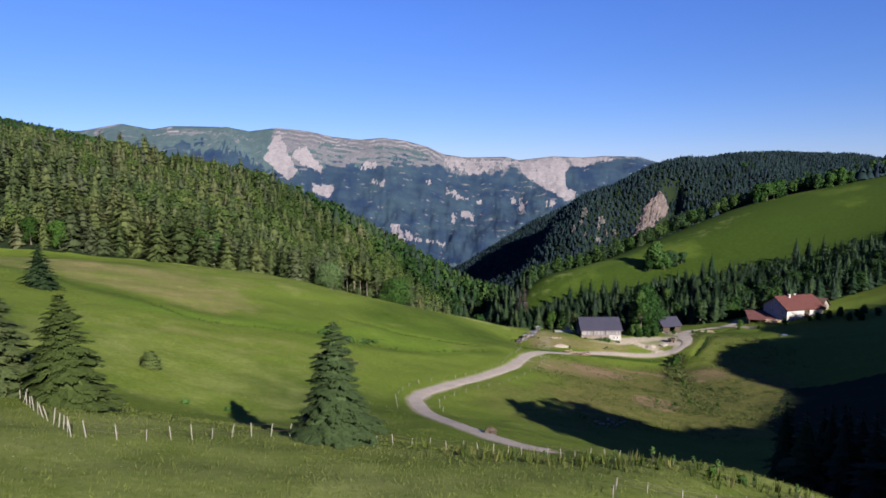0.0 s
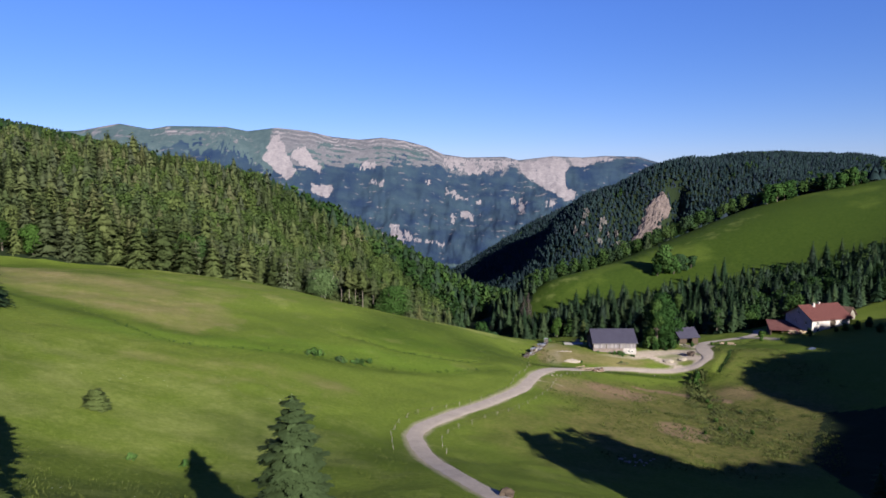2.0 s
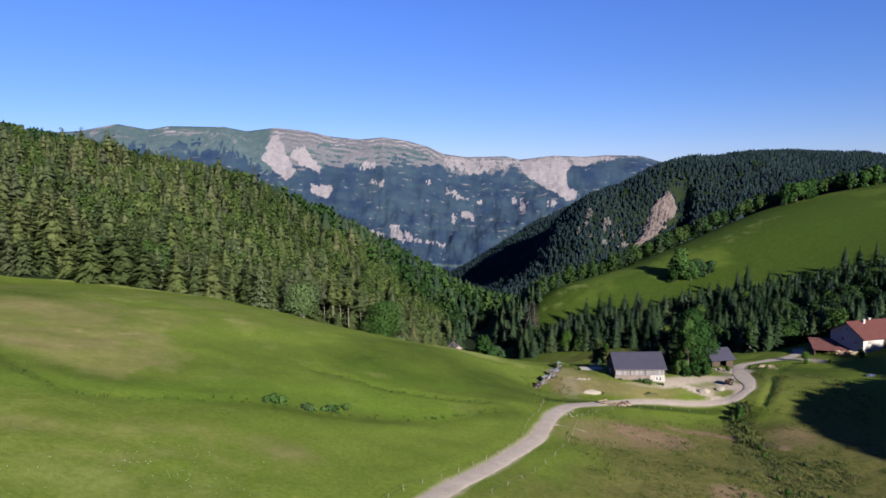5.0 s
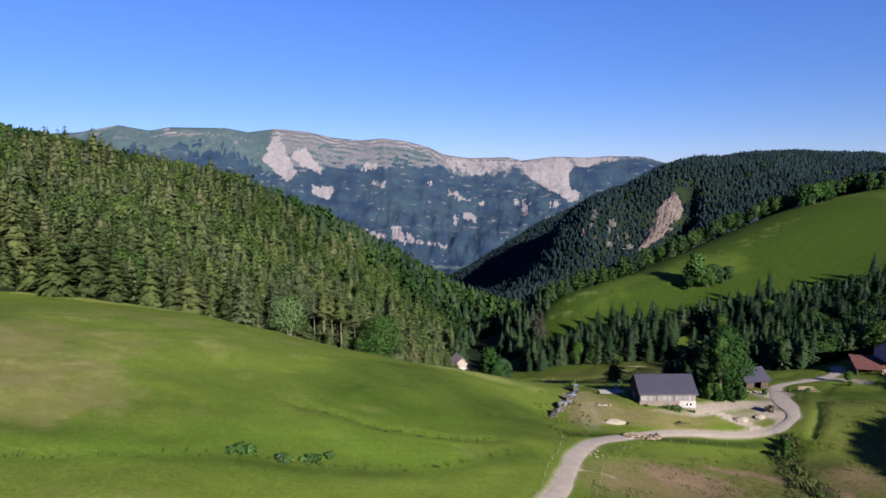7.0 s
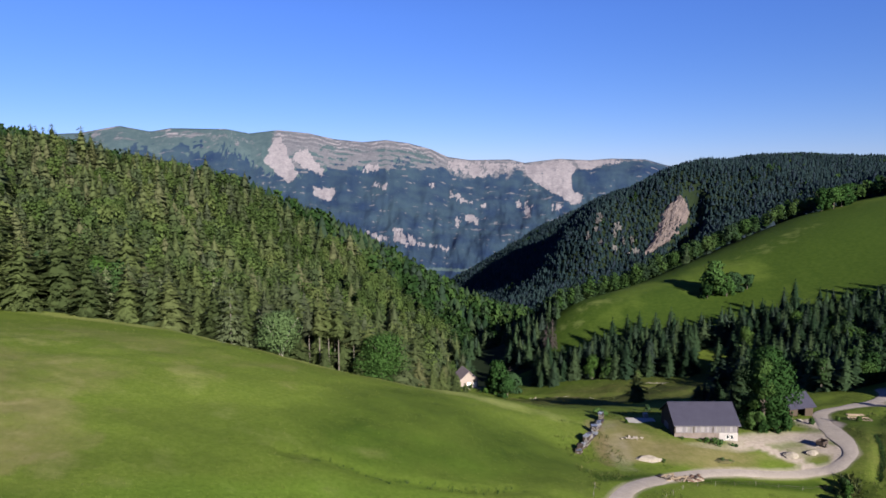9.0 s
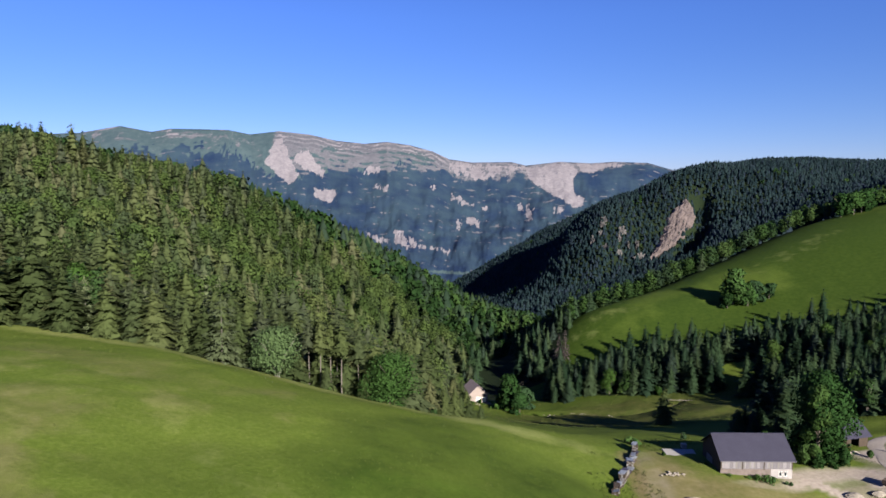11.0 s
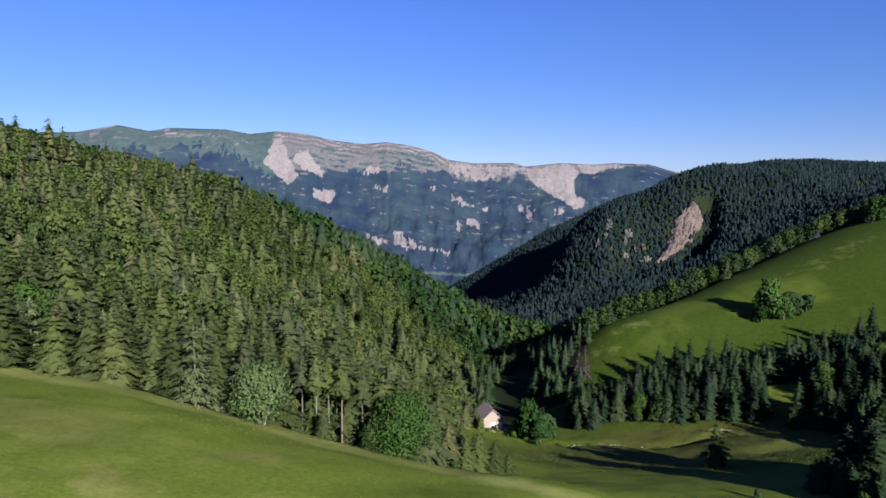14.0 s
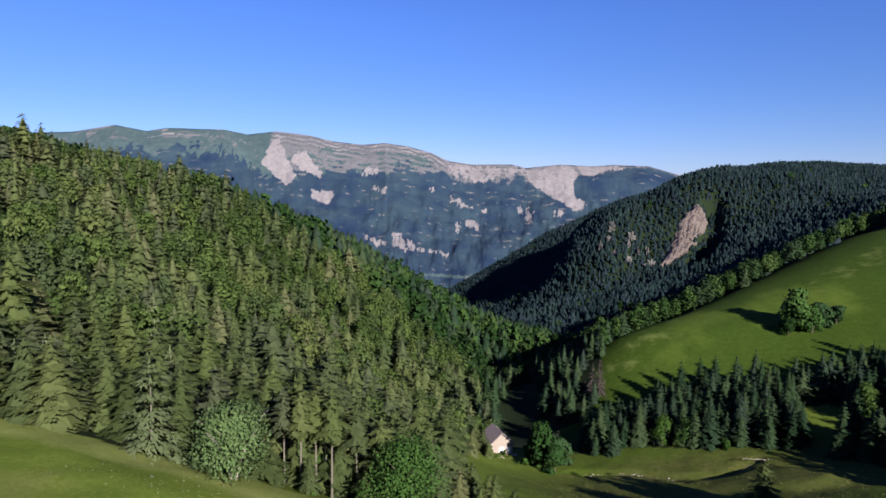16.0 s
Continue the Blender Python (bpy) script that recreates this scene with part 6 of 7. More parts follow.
# dead spruces among the living
R1 = random.Random(61)
DEAD = make_spruce("dead_spruce", 58, 15.0, 3.0, 16, 9, 900, 0.8, 0.12, "dead grey-brown spruce with bare twigs", "grey_trunk", "needles_dead", ragged=0.4, soft=0.3)
put_thing(DEAD, stand(81.5, 432.0, 1.05))
plant(DEAD, 79.0, 434.5, 0.9, 70)
put_thing(make_spruce("grey_spruce", 59, 14.0, 5.6, 13, 10, 1500, 0.85, 0.05, "half-dead grey spruce with wide bare boughs", "grey_trunk", "needles_grey", ragged=0.35, power=0.7, droop=0.35), stand(-41.5, 262.5, 1.12))
GREY = [o for o in bpy.data.objects if o.name.startswith("grey_spruce")][0]
for k in range(22):
    x, y = R1.uniform(-105, 6), R1.uniform(268, 330)
    if wooded(np.array([x]), np.array([y]))[0]:
        plant(GREY, x, y, R1.uniform(0.85, 1.2), R1.uniform(0, 360), R1.uniform(0.55, 0.85))
put_thing(make_broadleaf("ash_tree", 27, 12.0, 2.6, 12, 900, 0.34, "slim ash tree with three thin stems", 3, 0.22, "grey_trunk"), stand(134.0, 287.5))
# trees that stand apart
for x, y, s, k in ((136, 257, 0.34, 1), (178, 243, 0.40, 0), (146, 285, 0.8, 1), (88, 212, 0.18, 1), (90.5, 209, 0.14, 0)):
    plant(BROADLEAVES[k], x, y, s, (x * 37) % 360, 1.15)
DARK_LEAFY = [make_broadleaf("dark_broadleaf_tree", 46 + k, h, r, 16, 1500, 0.44, lab, leaf="leaves_dark", low=-0.06) for k, (h, r, lab) in enumerate((
    (9.0, 4.2, "dark leafy tree on a shady slope"), (7.0, 3.8, "low dark bushy tree on a shady slope")))]
R2 = random.Random(5)
put_thing(DARK_LEAFY[0], stand(172, 236, 0.4))
put_thing(DARK_LEAFY[1], stand(180, 238, 0.45))
for x, y, s in ((174, 444, 2.1), (180, 440, 1.4), (187, 445, 1.5), (193, 443, 1.2), (169, 440, 1.1), (177, 447, 1.8), (44.5, 374, 1.7), (47, 366, 1.2), (51, 376, 1.3), (41, 379, 0.8), (68, 261, 0.24), (90, 250, 0.7), (97, 250, 0.8), (88.2, 240.4, 0.42), (91.2, 240.2, 0.46), (94.6, 241.2, 0.5), (86.4, 242.4, 0.5), (170, 240, 0.4), (176, 244, 0.35),
                (312, 562, 1.9), (319, 559, 2.2), (327, 562, 2.1), (334, 566, 1.8), (374, 574, 1.6), (383, 570, 1.9), (392, 568, 1.8), (401, 570, 1.6), (166, 252.6, 0.35), (170, 251.8, 0.4), (174, 251, 0.45), (162.5, 252.8, 0.25), (152, 252.5, 0.35)):
    plant(DARK_LEAFY[int(x) % 2], x, y, s, (x * 29) % 360)
for x, y, s, k in ((80.8, 304, 0.95, 1), (4, 273, 0.68, 1), (7, 272, 0.72, 0), (10.8, 273, 0.62, 1), (13.6, 275, 0.66, 0), (17.4, 276, 0.66, 1), (20.4, 276, 0.48, 1), (20.5, 372, 0.7, 1), (24.5, 377, 0.62, 0), (22.5, 383, 0.85, 1), (26.0, 372.5, 0.5, 3), (19.5, 365, 0.6, 0), (11, 284, 0.55, 1), (14.5, 289, 0.6, 0), (8.5, 279, 0.5, 3), (17, 296, 0.6, 1), (12, 296, 0.65, 0), (5.5, 275, 0.5, 1), (16.5, 366, 0.8, 0), (14, 356, 0.7, 1), (8, 276, 0.5, 1), (12, 283, 0.4, 3), (-19.5, 266.5, 0.95, 2), (-14.5, 266.5, 1.0, 2), (-10.5, 267.5, 0.95, 2),
                   (-22.5, 268.5, 0.9, 2), (-21, 271, 1.05, 2), (-17.2, 268, 1.0, 2), (-16, 271, 1.1, 2), (-12, 270, 0.85, 2), (-24, 266, 0.42, 1), (-17.8, 264, 0.4, 0), (-9, 263.5, 0.5, 3),
                   (4, 272, 0.7, 0), (15, 292, 0.35, 1)):
    plant(SPRUCES[k], x, y, s * (0.88 if x > 3 else 1.0), (x * 53) % 360, 1.1)
for x, y, s, k in ((64.5, 380, 0.55, 1), (69.5, 376, 0.70, 0), (97, 407, 0.95, 1), (105, 405, 1.1, 0), (112, 404, 1.15, 2), (118, 404, 1.05, 0), (125, 401, 1.15, 1), (133, 402, 1.0, 0), (186, 396, 1.1, 2), (192, 397, 1.2, 0), (238, 384, 1.2, 0), (246, 384, 1.25, 1), (254, 382, 1.15, 2), (99, 268, 0.5, 0), (104, 267, 0.62, 1), (109, 265, 0.66, 2), (95, 263, 0.46, 1), (90, 259, 0.45, 2), (106, 262, 0.55, 0), (86, 262, 0.4, 1)):
    plant(DARK_SPRUCES[k], x, y, s, (x * 53) % 360)
for k in range(32):
    x = 85 + 0.72 * k
    plant(DARK_SPRUCES[k % 3], x, 266 + 0.28 * (x - 84) + R2.uniform(-4, 4), R2.uniform(0.66, 0.84) * (0.6 if x < 94 else 1.2), R2.uniform(0, 360), 1.3)
for x, y, s, k in ((-181, 486, 1.7, 1), (-198, 488, 1.4, 0), (-150, 480, 1.1, 1), (-176, 488, 1.1, 0), (-200, 492, 1.2, 1), (-158, 486, 1.0, 0), (-192, 488, 1.0, 0), (-168, 490, 0.9, 1), (-146, 484, 1.0, 1), (-132, 480, 0.95, 0)):
    plant(SPRUCES[k], x, y, s, (x * 53) % 360, 1.0)
for t in SPRUCES:
    put_thing(t, stand(-70.0 + 12.5 * SPRUCES.index(t) + (29.0 if t == SPRUCES[2] else 0.0), 270.0, 0.9))
for t in DARK_SPRUCES:
    put_thing(t, stand(96.0 + 9 * DARK_SPRUCES.index(t), 374.0, 0.9))
for t in BROADLEAVES:
    put_thing(t, stand(-16.0 + 5 * BROADLEAVES.index(t), 274.0, 0.9))


# ---------------------------------------------------------------- fences
def build_fence(name, posts, label, tall=1.05, wires=(0.45, 0.9), seed=1, lean=9):
    rng = random.Random(seed)
    x0, y0 = posts[0]
    base = thing(name, pose(x0, y0, ground_z(x0, y0)), label, "fence")
    inv = base.matrix_world.inverted()
    tops = []
    me = bpy.data.meshes.new("post")
    bm = tube([(0, 0, -0.45), (0, 0, 0.4), (0.01, 0, 0.94), (0.01, 0, 1.0)], [0.046, 0.042, 0.038, 0.026], 6)
    bm.to_mesh(me)
    bm.free()
    me.materials.append(MAT["post"])
    for x, y in posts:
        m = stand(x, y, 1.0, rng.uniform(0, 360), 0) @ pose(0, 0, 0, rng.uniform(-lean, lean), rng.uniform(-lean, lean)) @ Matrix.Diagonal((1, 1, tall * rng.uniform(0.85, 1.15), 1))
        p = new("post", me)
        p.parent = base
        p.matrix_basis = inv @ m
        tops.append(m)
    for w in wires:
        pts = [inv @ (m @ Vector((0.07, 0, w))) for m in tops]
        part("wire", tube(pts, [0.012] * len(pts), 4), MAT["dark_metal"], base)


def along(line, gap):
    c = smooth_line(line, 0.5)
    d = np.r_[0, np.cumsum(np.hypot(*np.diff(c, axis=0).T))]
    at = np.arange(0, d[-1], gap)
    return [(float(np.interp(a, d, c[:, 0])), float(np.interp(a, d, c[:, 1]))) for a in at]


build_fence("pasture_fence", along([(-34, 61.5), (-29.4, 55.5), (-24.5, 49.5), (-21.5, 45.1)], 1.6), "leaning pale wooden posts of a pasture fence", 1.1, seed=3, lean=14)
build_fence("pasture_fence", along([(-21.5, 46.6), (-18, 48.2), (-13.3, 54.7), (-4, 63), (3, 65.4), (9, 68), (17, 72), (25, 73.5)], 1.8), "row of pale wooden fence posts across a pasture", 1.05, seed=5)
build_fence("pasture_fence", along([(12.2, 40.6), (13.5, 45), (19.5, 44.6), (25, 46), (31, 50)], 2.3), "old pale fence posts in tall grass", 0.8, seed=6)
build_fence("track_fence", along([(-1.6, 118), (-1.9, 128.6), (1.6, 142), (13.8, 156.6), (20.0, 165.5), (25.6, 174.4), (29.6, 186), (33.4, 194), (37.6, 206)], 4.5), "low wooden posts beside a gravel track", 0.95, seed=7)
build_fence("track_fence", along([(6.6, 120), (6.4, 129), (9, 137), (16.5, 147.5), (26, 160), (35.5, 176), (41, 190), (48, 201), (58, 212), (74, 217.5), (90, 217.5)], 5.0), "thin wooden posts along a gravel track", 0.95, seed=8)


# ---------------------------------------------------------------- scrub, weeds and grass
def clump_field(name, xs, ys, size, high, blades, material, label, category, seed, spread=0.5, thin=0.07):
    """Tufts of upright blades or sprigs, all in one object."""
    rng = np.random.default_rng(seed)
    n = len(xs)
    z = relief(xs, ys)
    k = blades
    a = rng.uniform(0, 6.28, (n, k))
    r = rng.uniform(0, 1, (n, k)) * size[:, None]
    bx, by = xs[:, None] + r * np.cos(a), ys[:, None] + r * np.sin(a)
    w = thin * (0.7 + 0.6 * rng.uniform(0, 1, (n, k))) * high[:, None]
    h = high[:, None] * rng.uniform(0.55, 1.15, (n, k))
    lx, ly = spread * h * np.cos(a) * rng.uniform(0.2, 1, (n, k)), spread * h * np.sin(a) * rng.uniform(0.2, 1, (n, k))
    t = rng.uniform(0, 6.28, (n, k))
    cx, cy = w * np.cos(t), w * np.sin(t)
    zz = np.repeat(z[:, None], k, 1)
    v = np.stack([np.stack([bx - cx, by - cy, zz - 0.05], -1), np.stack([bx + cx, by + cy, zz - 0.05], -1),
                  np.stack([bx + lx + 0.5 * cx, by + ly + 0.5 * cy, zz + h * 0.8], -1), np.stack([bx + lx * 1.3, by + ly * 1.3, zz + h], -1)], 2).reshape(-1, 3)
    i = np.arange(n * k)[:, None] * 4
    f = np.concatenate([i + [0, 1, 2], i + [0, 2, 3]])
    tone = np.repeat(rng.uniform(0, 1, n), k * 4)
    tagged(new(name, sheet_mesh(name, v, f, material, dict(tone=tone))), label, category, kind="stuff")


def build_greens():
    rng = np.random.default_rng(31)
    # tall meadow grass near the start of the flight
    xs, ys = rng.uniform(-60, 60, 44000), 26 + 74 * rng.uniform(0, 1, 44000) ** 1.4
    keep = (rng.uniform(0, 1, 44000) < np.clip((ys - 26) / 10, 0, 1) * np.clip((98 - ys) / 34, 0, 1) * np.clip((58 - np.abs(xs)) / 16, 0, 1)) & (near_line(xs, ys, ROAD, 3.0) < 0.3) & (soft_noise(xs, ys, 5.0, 2.0) > -0.75)
    xs, ys = xs[keep], ys[keep]
    clump_field("tall_grass", xs, ys, rng.uniform(0.15, 0.5, len(xs)), rng.uniform(0.08, 0.22, len(xs)), 3, MAT["tall_grass"], "tall seeding grass on the foreground pasture", "grass", 1, 0.8, 0.12)
    # rougher grass over the pasture
    xs, ys = rng.uniform(-100, 130, 26000), rng.uniform(96, 262, 26000)
    keep = (near_line(xs, ys, ROAD, 3.2) < 0.2) & (xs < 0.62 * ys) & ~wooded(xs, ys) & (soft_noise(xs, ys, 9.0, 6.0) > 0.05)
    xs, ys = xs[keep], ys[keep]
    clump_field("pasture_tufts", xs, ys, rng.uniform(0.2, 0.6, len(xs)), rng.uniform(0.15, 0.38, len(xs)), 3, MAT["tall_grass"], "scattered grass tufts on the mountain pasture", "grass", 2)
    # weedy grass in the basin and beside the track
    xs, ys = rng.uniform(-12, 128, 30000), rng.uniform(130, 262, 30000)
    keep = (near_line(xs, ys, ROAD, 2.6) < 0.2) & (xs < 0.62 * ys) & ~wooded(xs, ys) & (xs > 36) & (soft_noise(xs, ys, 3.0, 9.0) + 0.5 * soft_noise(xs, ys, 12.0, 8.0) > 0.1) & ~((np.abs(xs - 68) < 18) & (np.abs(ys - 236) < 13))
    xs, ys = xs[keep], ys[keep]
    clump_field("weedy_grass", xs, ys, rng.uniform(0.2, 0.6, len(xs)), rng.uniform(0.15, 0.5, len(xs)), 3, MAT["rank_grass"], "rank weedy grass in a hollow pasture", "grass", 8, 0.7, 0.16)
    # rough grass on the valley floor
    xs, ys = rng.uniform(28, 128, 7000), rng.uniform(296, 384, 7000)
    keep = ~wooded(xs, ys) & (soft_noise(xs, ys, 3.5, 4.0) + 0.4 * soft_noise(xs, ys, 12.0, 3.0) > 0.0)
    xs, ys = xs[keep], ys[keep]
    clump_field("valley_grass", xs, ys, rng.uniform(0.2, 0.7, len(xs)), rng.uniform(0.12, 0.42, len(xs)), 3, MAT["rank_grass"], "rough tussock grass on a valley floor", "grass", 9, 0.7, 0.18)
    # scrub in the hollow below the track
    xs, ys = rng.uniform(44, 122, 16000), rng.uniform(132, 222, 16000)
    line = near_line(xs, ys, [(94, 217), (90, 213), (86, 203), (83, 192)], 3.2) + 0.45 * near_line(xs, ys, [(83, 192), (75, 170), (72, 158), (74, 148)], 4.5)
    keep = (near_line(xs, ys, ROAD, 3.0) < 0.2) & (0.9 * line + 0.42 * blob(xs, ys, 80, 166, 16, 24, -20) + 0.14 + 0.5 * soft_noise(xs, ys, 2.2, 4.0) + 0.2 * soft_noise(xs, ys, 8.0, 2.0) > 0.55 + 0.3 * rng.uniform(0, 1, 16000))
    xs, ys = xs[keep], ys[keep]
    clump_field("scrub", xs, ys, rng.uniform(0.3, 1.0, len(xs)), rng.uniform(0.2, 0.8, len(xs)) * np.where(near_line(xs, ys, [(94, 217), (86, 203), (83, 194)], 2.2) > 0.5, 1.6, 0.75), 9, MAT["thicket"], "olive brown scrub in a wet hollow", "scrub", 3, 0.8, 0.14)
    # ditch growth across the pasture
    p = np.array(along([(-60, 158), (-45, 152.5), (-20, 166.5), (-5, 173), (10, 179), (24, 190.5)], 0.9) + along([(-14, 192), (-8, 191.5), (0, 190), (12, 191), (22, 195)], 0.5))
    xs, ys = p[:, 0] + rng.uniform(-1, 1, len(p)), p[:, 1] + rng.uniform(-1, 1, len(p))
    clump_field("ditch_growth", xs, ys, rng.uniform(0.2, 0.6, len(xs)), rng.uniform(0.25, 0.7, len(xs)), 6, MAT["leaves_far"], "rank green growth along a shallow ditch", "plants", 4)
    p = np.array(along([(112.5, 235), (108.5, 228), (104, 221.5), (98.5, 215)], 0.10))
    xs, ys = p[:, 0] + rng.uniform(-0.4, 0.4, len(p)), p[:, 1] + rng.uniform(-0.4, 0.4, len(p))
    clump_field("ditch_reeds", xs, ys, rng.uniform(0.2, 0.6, len(xs)), rng.uniform(0.3, 0.8, len(xs)), 8, MAT["leaves_far"], "dark reeds in a narrow ditch", "reeds", 6)
    # weeds on the crest of the foreground
    p = np.array(along([(2, 61), (12, 56), (24, 54), (31, 51), (36, 47)], 0.11))
    xs, ys = p[:, 0] + rng.normal(0, 2.2, len(p)), p[:, 1] + rng.normal(0, 2.2, len(p))
    clump_field("weeds", xs, ys, rng.uniform(0.1, 0.3, len(xs)), rng.uniform(0.25, 1.0, len(xs)) ** 2 * 1.3, 7, MAT["rank_grass"], "tall weeds along a pasture fence", "weeds", 5, 0.25, 0.05)
    # small white flower heads
    xs = np.concatenate([rng.normal(-26, 5, 120), rng.normal(-41, 4, 50), rng.normal(-24, 5, 160), rng.normal(-22, 7, 160), rng.normal(-33, 7, 130)])
    ys = np.concatenate([rng.normal(135, 4, 120), rng.normal(124, 3, 50), rng.normal(44, 4, 160), rng.normal(60, 9, 160), rng.normal(246, 3.4, 130)])
    z = relief(xs, ys) + rng.uniform(0.3, 0.7, len(xs))
    r = rng.uniform(0.03, 0.075, len(xs)) * np.where(ys > 200, 1.5, np.where(ys > 100, 1.5, 1.0))
    v = np.stack([np.stack([xs + r * math.cos(a), ys + r * math.sin(a), z + 0.02 * math.sin(3 * a)], -1) for a in (0, 1.57, 3.14, 4.71)], 1).reshape(-1, 3)
    f = np.arange(len(xs) * 4).reshape(-1, 4)
    tagged(new("meadow_flowers", sheet_mesh("meadow_flowers", v, f, MAT["flower"])), "small white umbel flowers in the grass", "flowers", kind="stuff")


build_greens()


def make_shrub(seed, height, radius, clumps, label, leaf="leaves", leaf_size=0.12):
    rng = random.Random(seed)
    base = thing("shrub", pose(0, 0, 0), label, "shrub")
    part("stems", limbs(rng, height, radius, 5, 0.03 * height, 3), MAT["bark"], base)
    v, f, n = broad_crown(seed, height, radius, 9, clumps, leaf_size * height, 0.0)
    part("leaves", sheet_mesh("leaves", v, f, MAT[leaf], normals=n), MAT[leaf], base)
    return base


WEED = make_shrub(4, 1.7, 1.2, 240, "clump of broad-leaved weeds on the pasture", "leaves_mid")
put_thing(WEED, stand(-20.0, 167.5, 1.1))
for x, y, s in ((-18.6, 168.4, 1.0), (-21.0, 166.6, 0.8), (-14.3, 169, 0.95), (-13.4, 169.6, 0.8), (-10.6, 171.5, 0.85), (-9.6, 172, 0.9), (-7.8, 174, 0.8), (-11.6, 171, 0.6), (-26, 98.0, 0.6), (-31.5, 96.0, 0.6)):
    plant(WEED, x, y, s, (x * 61 + y * 17) % 360)
SHRUB = make_shrub(3, 2.6, 1.4, 380, "low leafy shrub on the pasture")
put_thing(SHRUB, stand(8.0, 268.0, 0.8))
for x, y, s in ((-17, 262.5, 0.4),
                (24.0, 53.0, 0.4), (26.6, 52.8, 0.35), (31, 77, 0.3), (16.5, 57, 0.3), (6, 270, 0.9), (91, 214, 0.95), (92.5, 216.5, 0.8), (89.5, 211.5, 0.8), (88.5, 208, 0.6), (87, 204, 0.55), (83, 190, 0.5), (81, 185, 0.55), (76, 171, 0.5), (73, 163, 0.5), (86, 178, 0.4), (79, 160, 0.45), (67, 158, 0.4), (63, 160, 0.35), (66, 237, 0.3),
                (74.5, 233.5, 0.38), (78, 233, 0.35), (104, 246, 0.7), (113, 249, 0.5), (117, 247, 0.55), (133, 252, 0.6), (140, 250, 0.55), (57, 246, 0.4),
                (34, 380, 0.35), (38, 376, 0.5), (41, 382, 0.5), (45, 381, 1.3), (36, 372, 0.4), (98, 372, 1.2), (104, 366, 1.4), (91, 374, 1.2)):
    plant(SHRUB, x, y, s, (x * 61 + y * 17) % 360)


# ---------------------------------------------------------------- things about the farm
def heap(name, x, y, rx, ry, rz, material, label, seed, turn=0.0):
    ob = new(name, bpy.data.meshes.new(name))
    bm = lumpy(random.Random(seed), rx, ry, rz)
    bm.to_mesh(ob.data)
    bm.free()
    ob.data.materials.append(MAT[material])
    ob.matrix_world = stand(x, y, 1.0, turn, 0.05)
    return tagged(ob, label, "heap")


heap("gravel_heap", 54.6, 225.0, 2.6, 1.1, 0.9, "rubble", "long pale heap of gravel beside a track", 1, -10)
heap("sand_heap", 88.6, 229.2, 1.8, 1.3, 0.8, "rubble", "small pale heap of sand on a grass island", 2)
heap("sand_heap", 93.2, 228.8, 1.5, 1.0, 0.6, "rubble", "low pale heap of sand near a machine", 3)
heap("earth_heap", 71.5, 226.2, 2.6, 1.0, 0.45, "earth", "overgrown low heap of earth beside a track", 4)


def stones(x, y, n, spread, size, label, seed):
    rng = random.Random(seed)
    base = thing("stone_pile", stand(x, y, 1.0, 0, 0), label, "stones")
    for _ in range(n):
        s = size * rng.uniform(0.6, 1.3)
        bm = lumpy(rng, s, s * rng.uniform(0.7, 1.1), s * 0.7, 1, 0.4)
        m = Matrix.Translation((rng.gauss(0, spread), rng.gauss(0, spread * 0.5), 0.1))
        bmesh.ops.transform(bm, matrix=m, verts=bm.verts[:])
        part("stone", bm, MAT["rubble"], base)


stones(55.2, 236.0, 34, 1.15, 0.28, "scattered pile of pale field stones", 1)
stones(40.0, 132.3, 26, 2.2, 0.3, "pale stones scattered in shaded grass", 5)
stones(41.5, 196.5, 14, 1.6, 0.2, "pale stones spilled beside a track", 2)
stones(78.5, 351.0, 16, 1.5, 0.4, "pale stones in an eroded gully", 3)
stones(102.8, 249.6, 10, 0.8, 0.45, "rough boulders in front of a shed", 4)


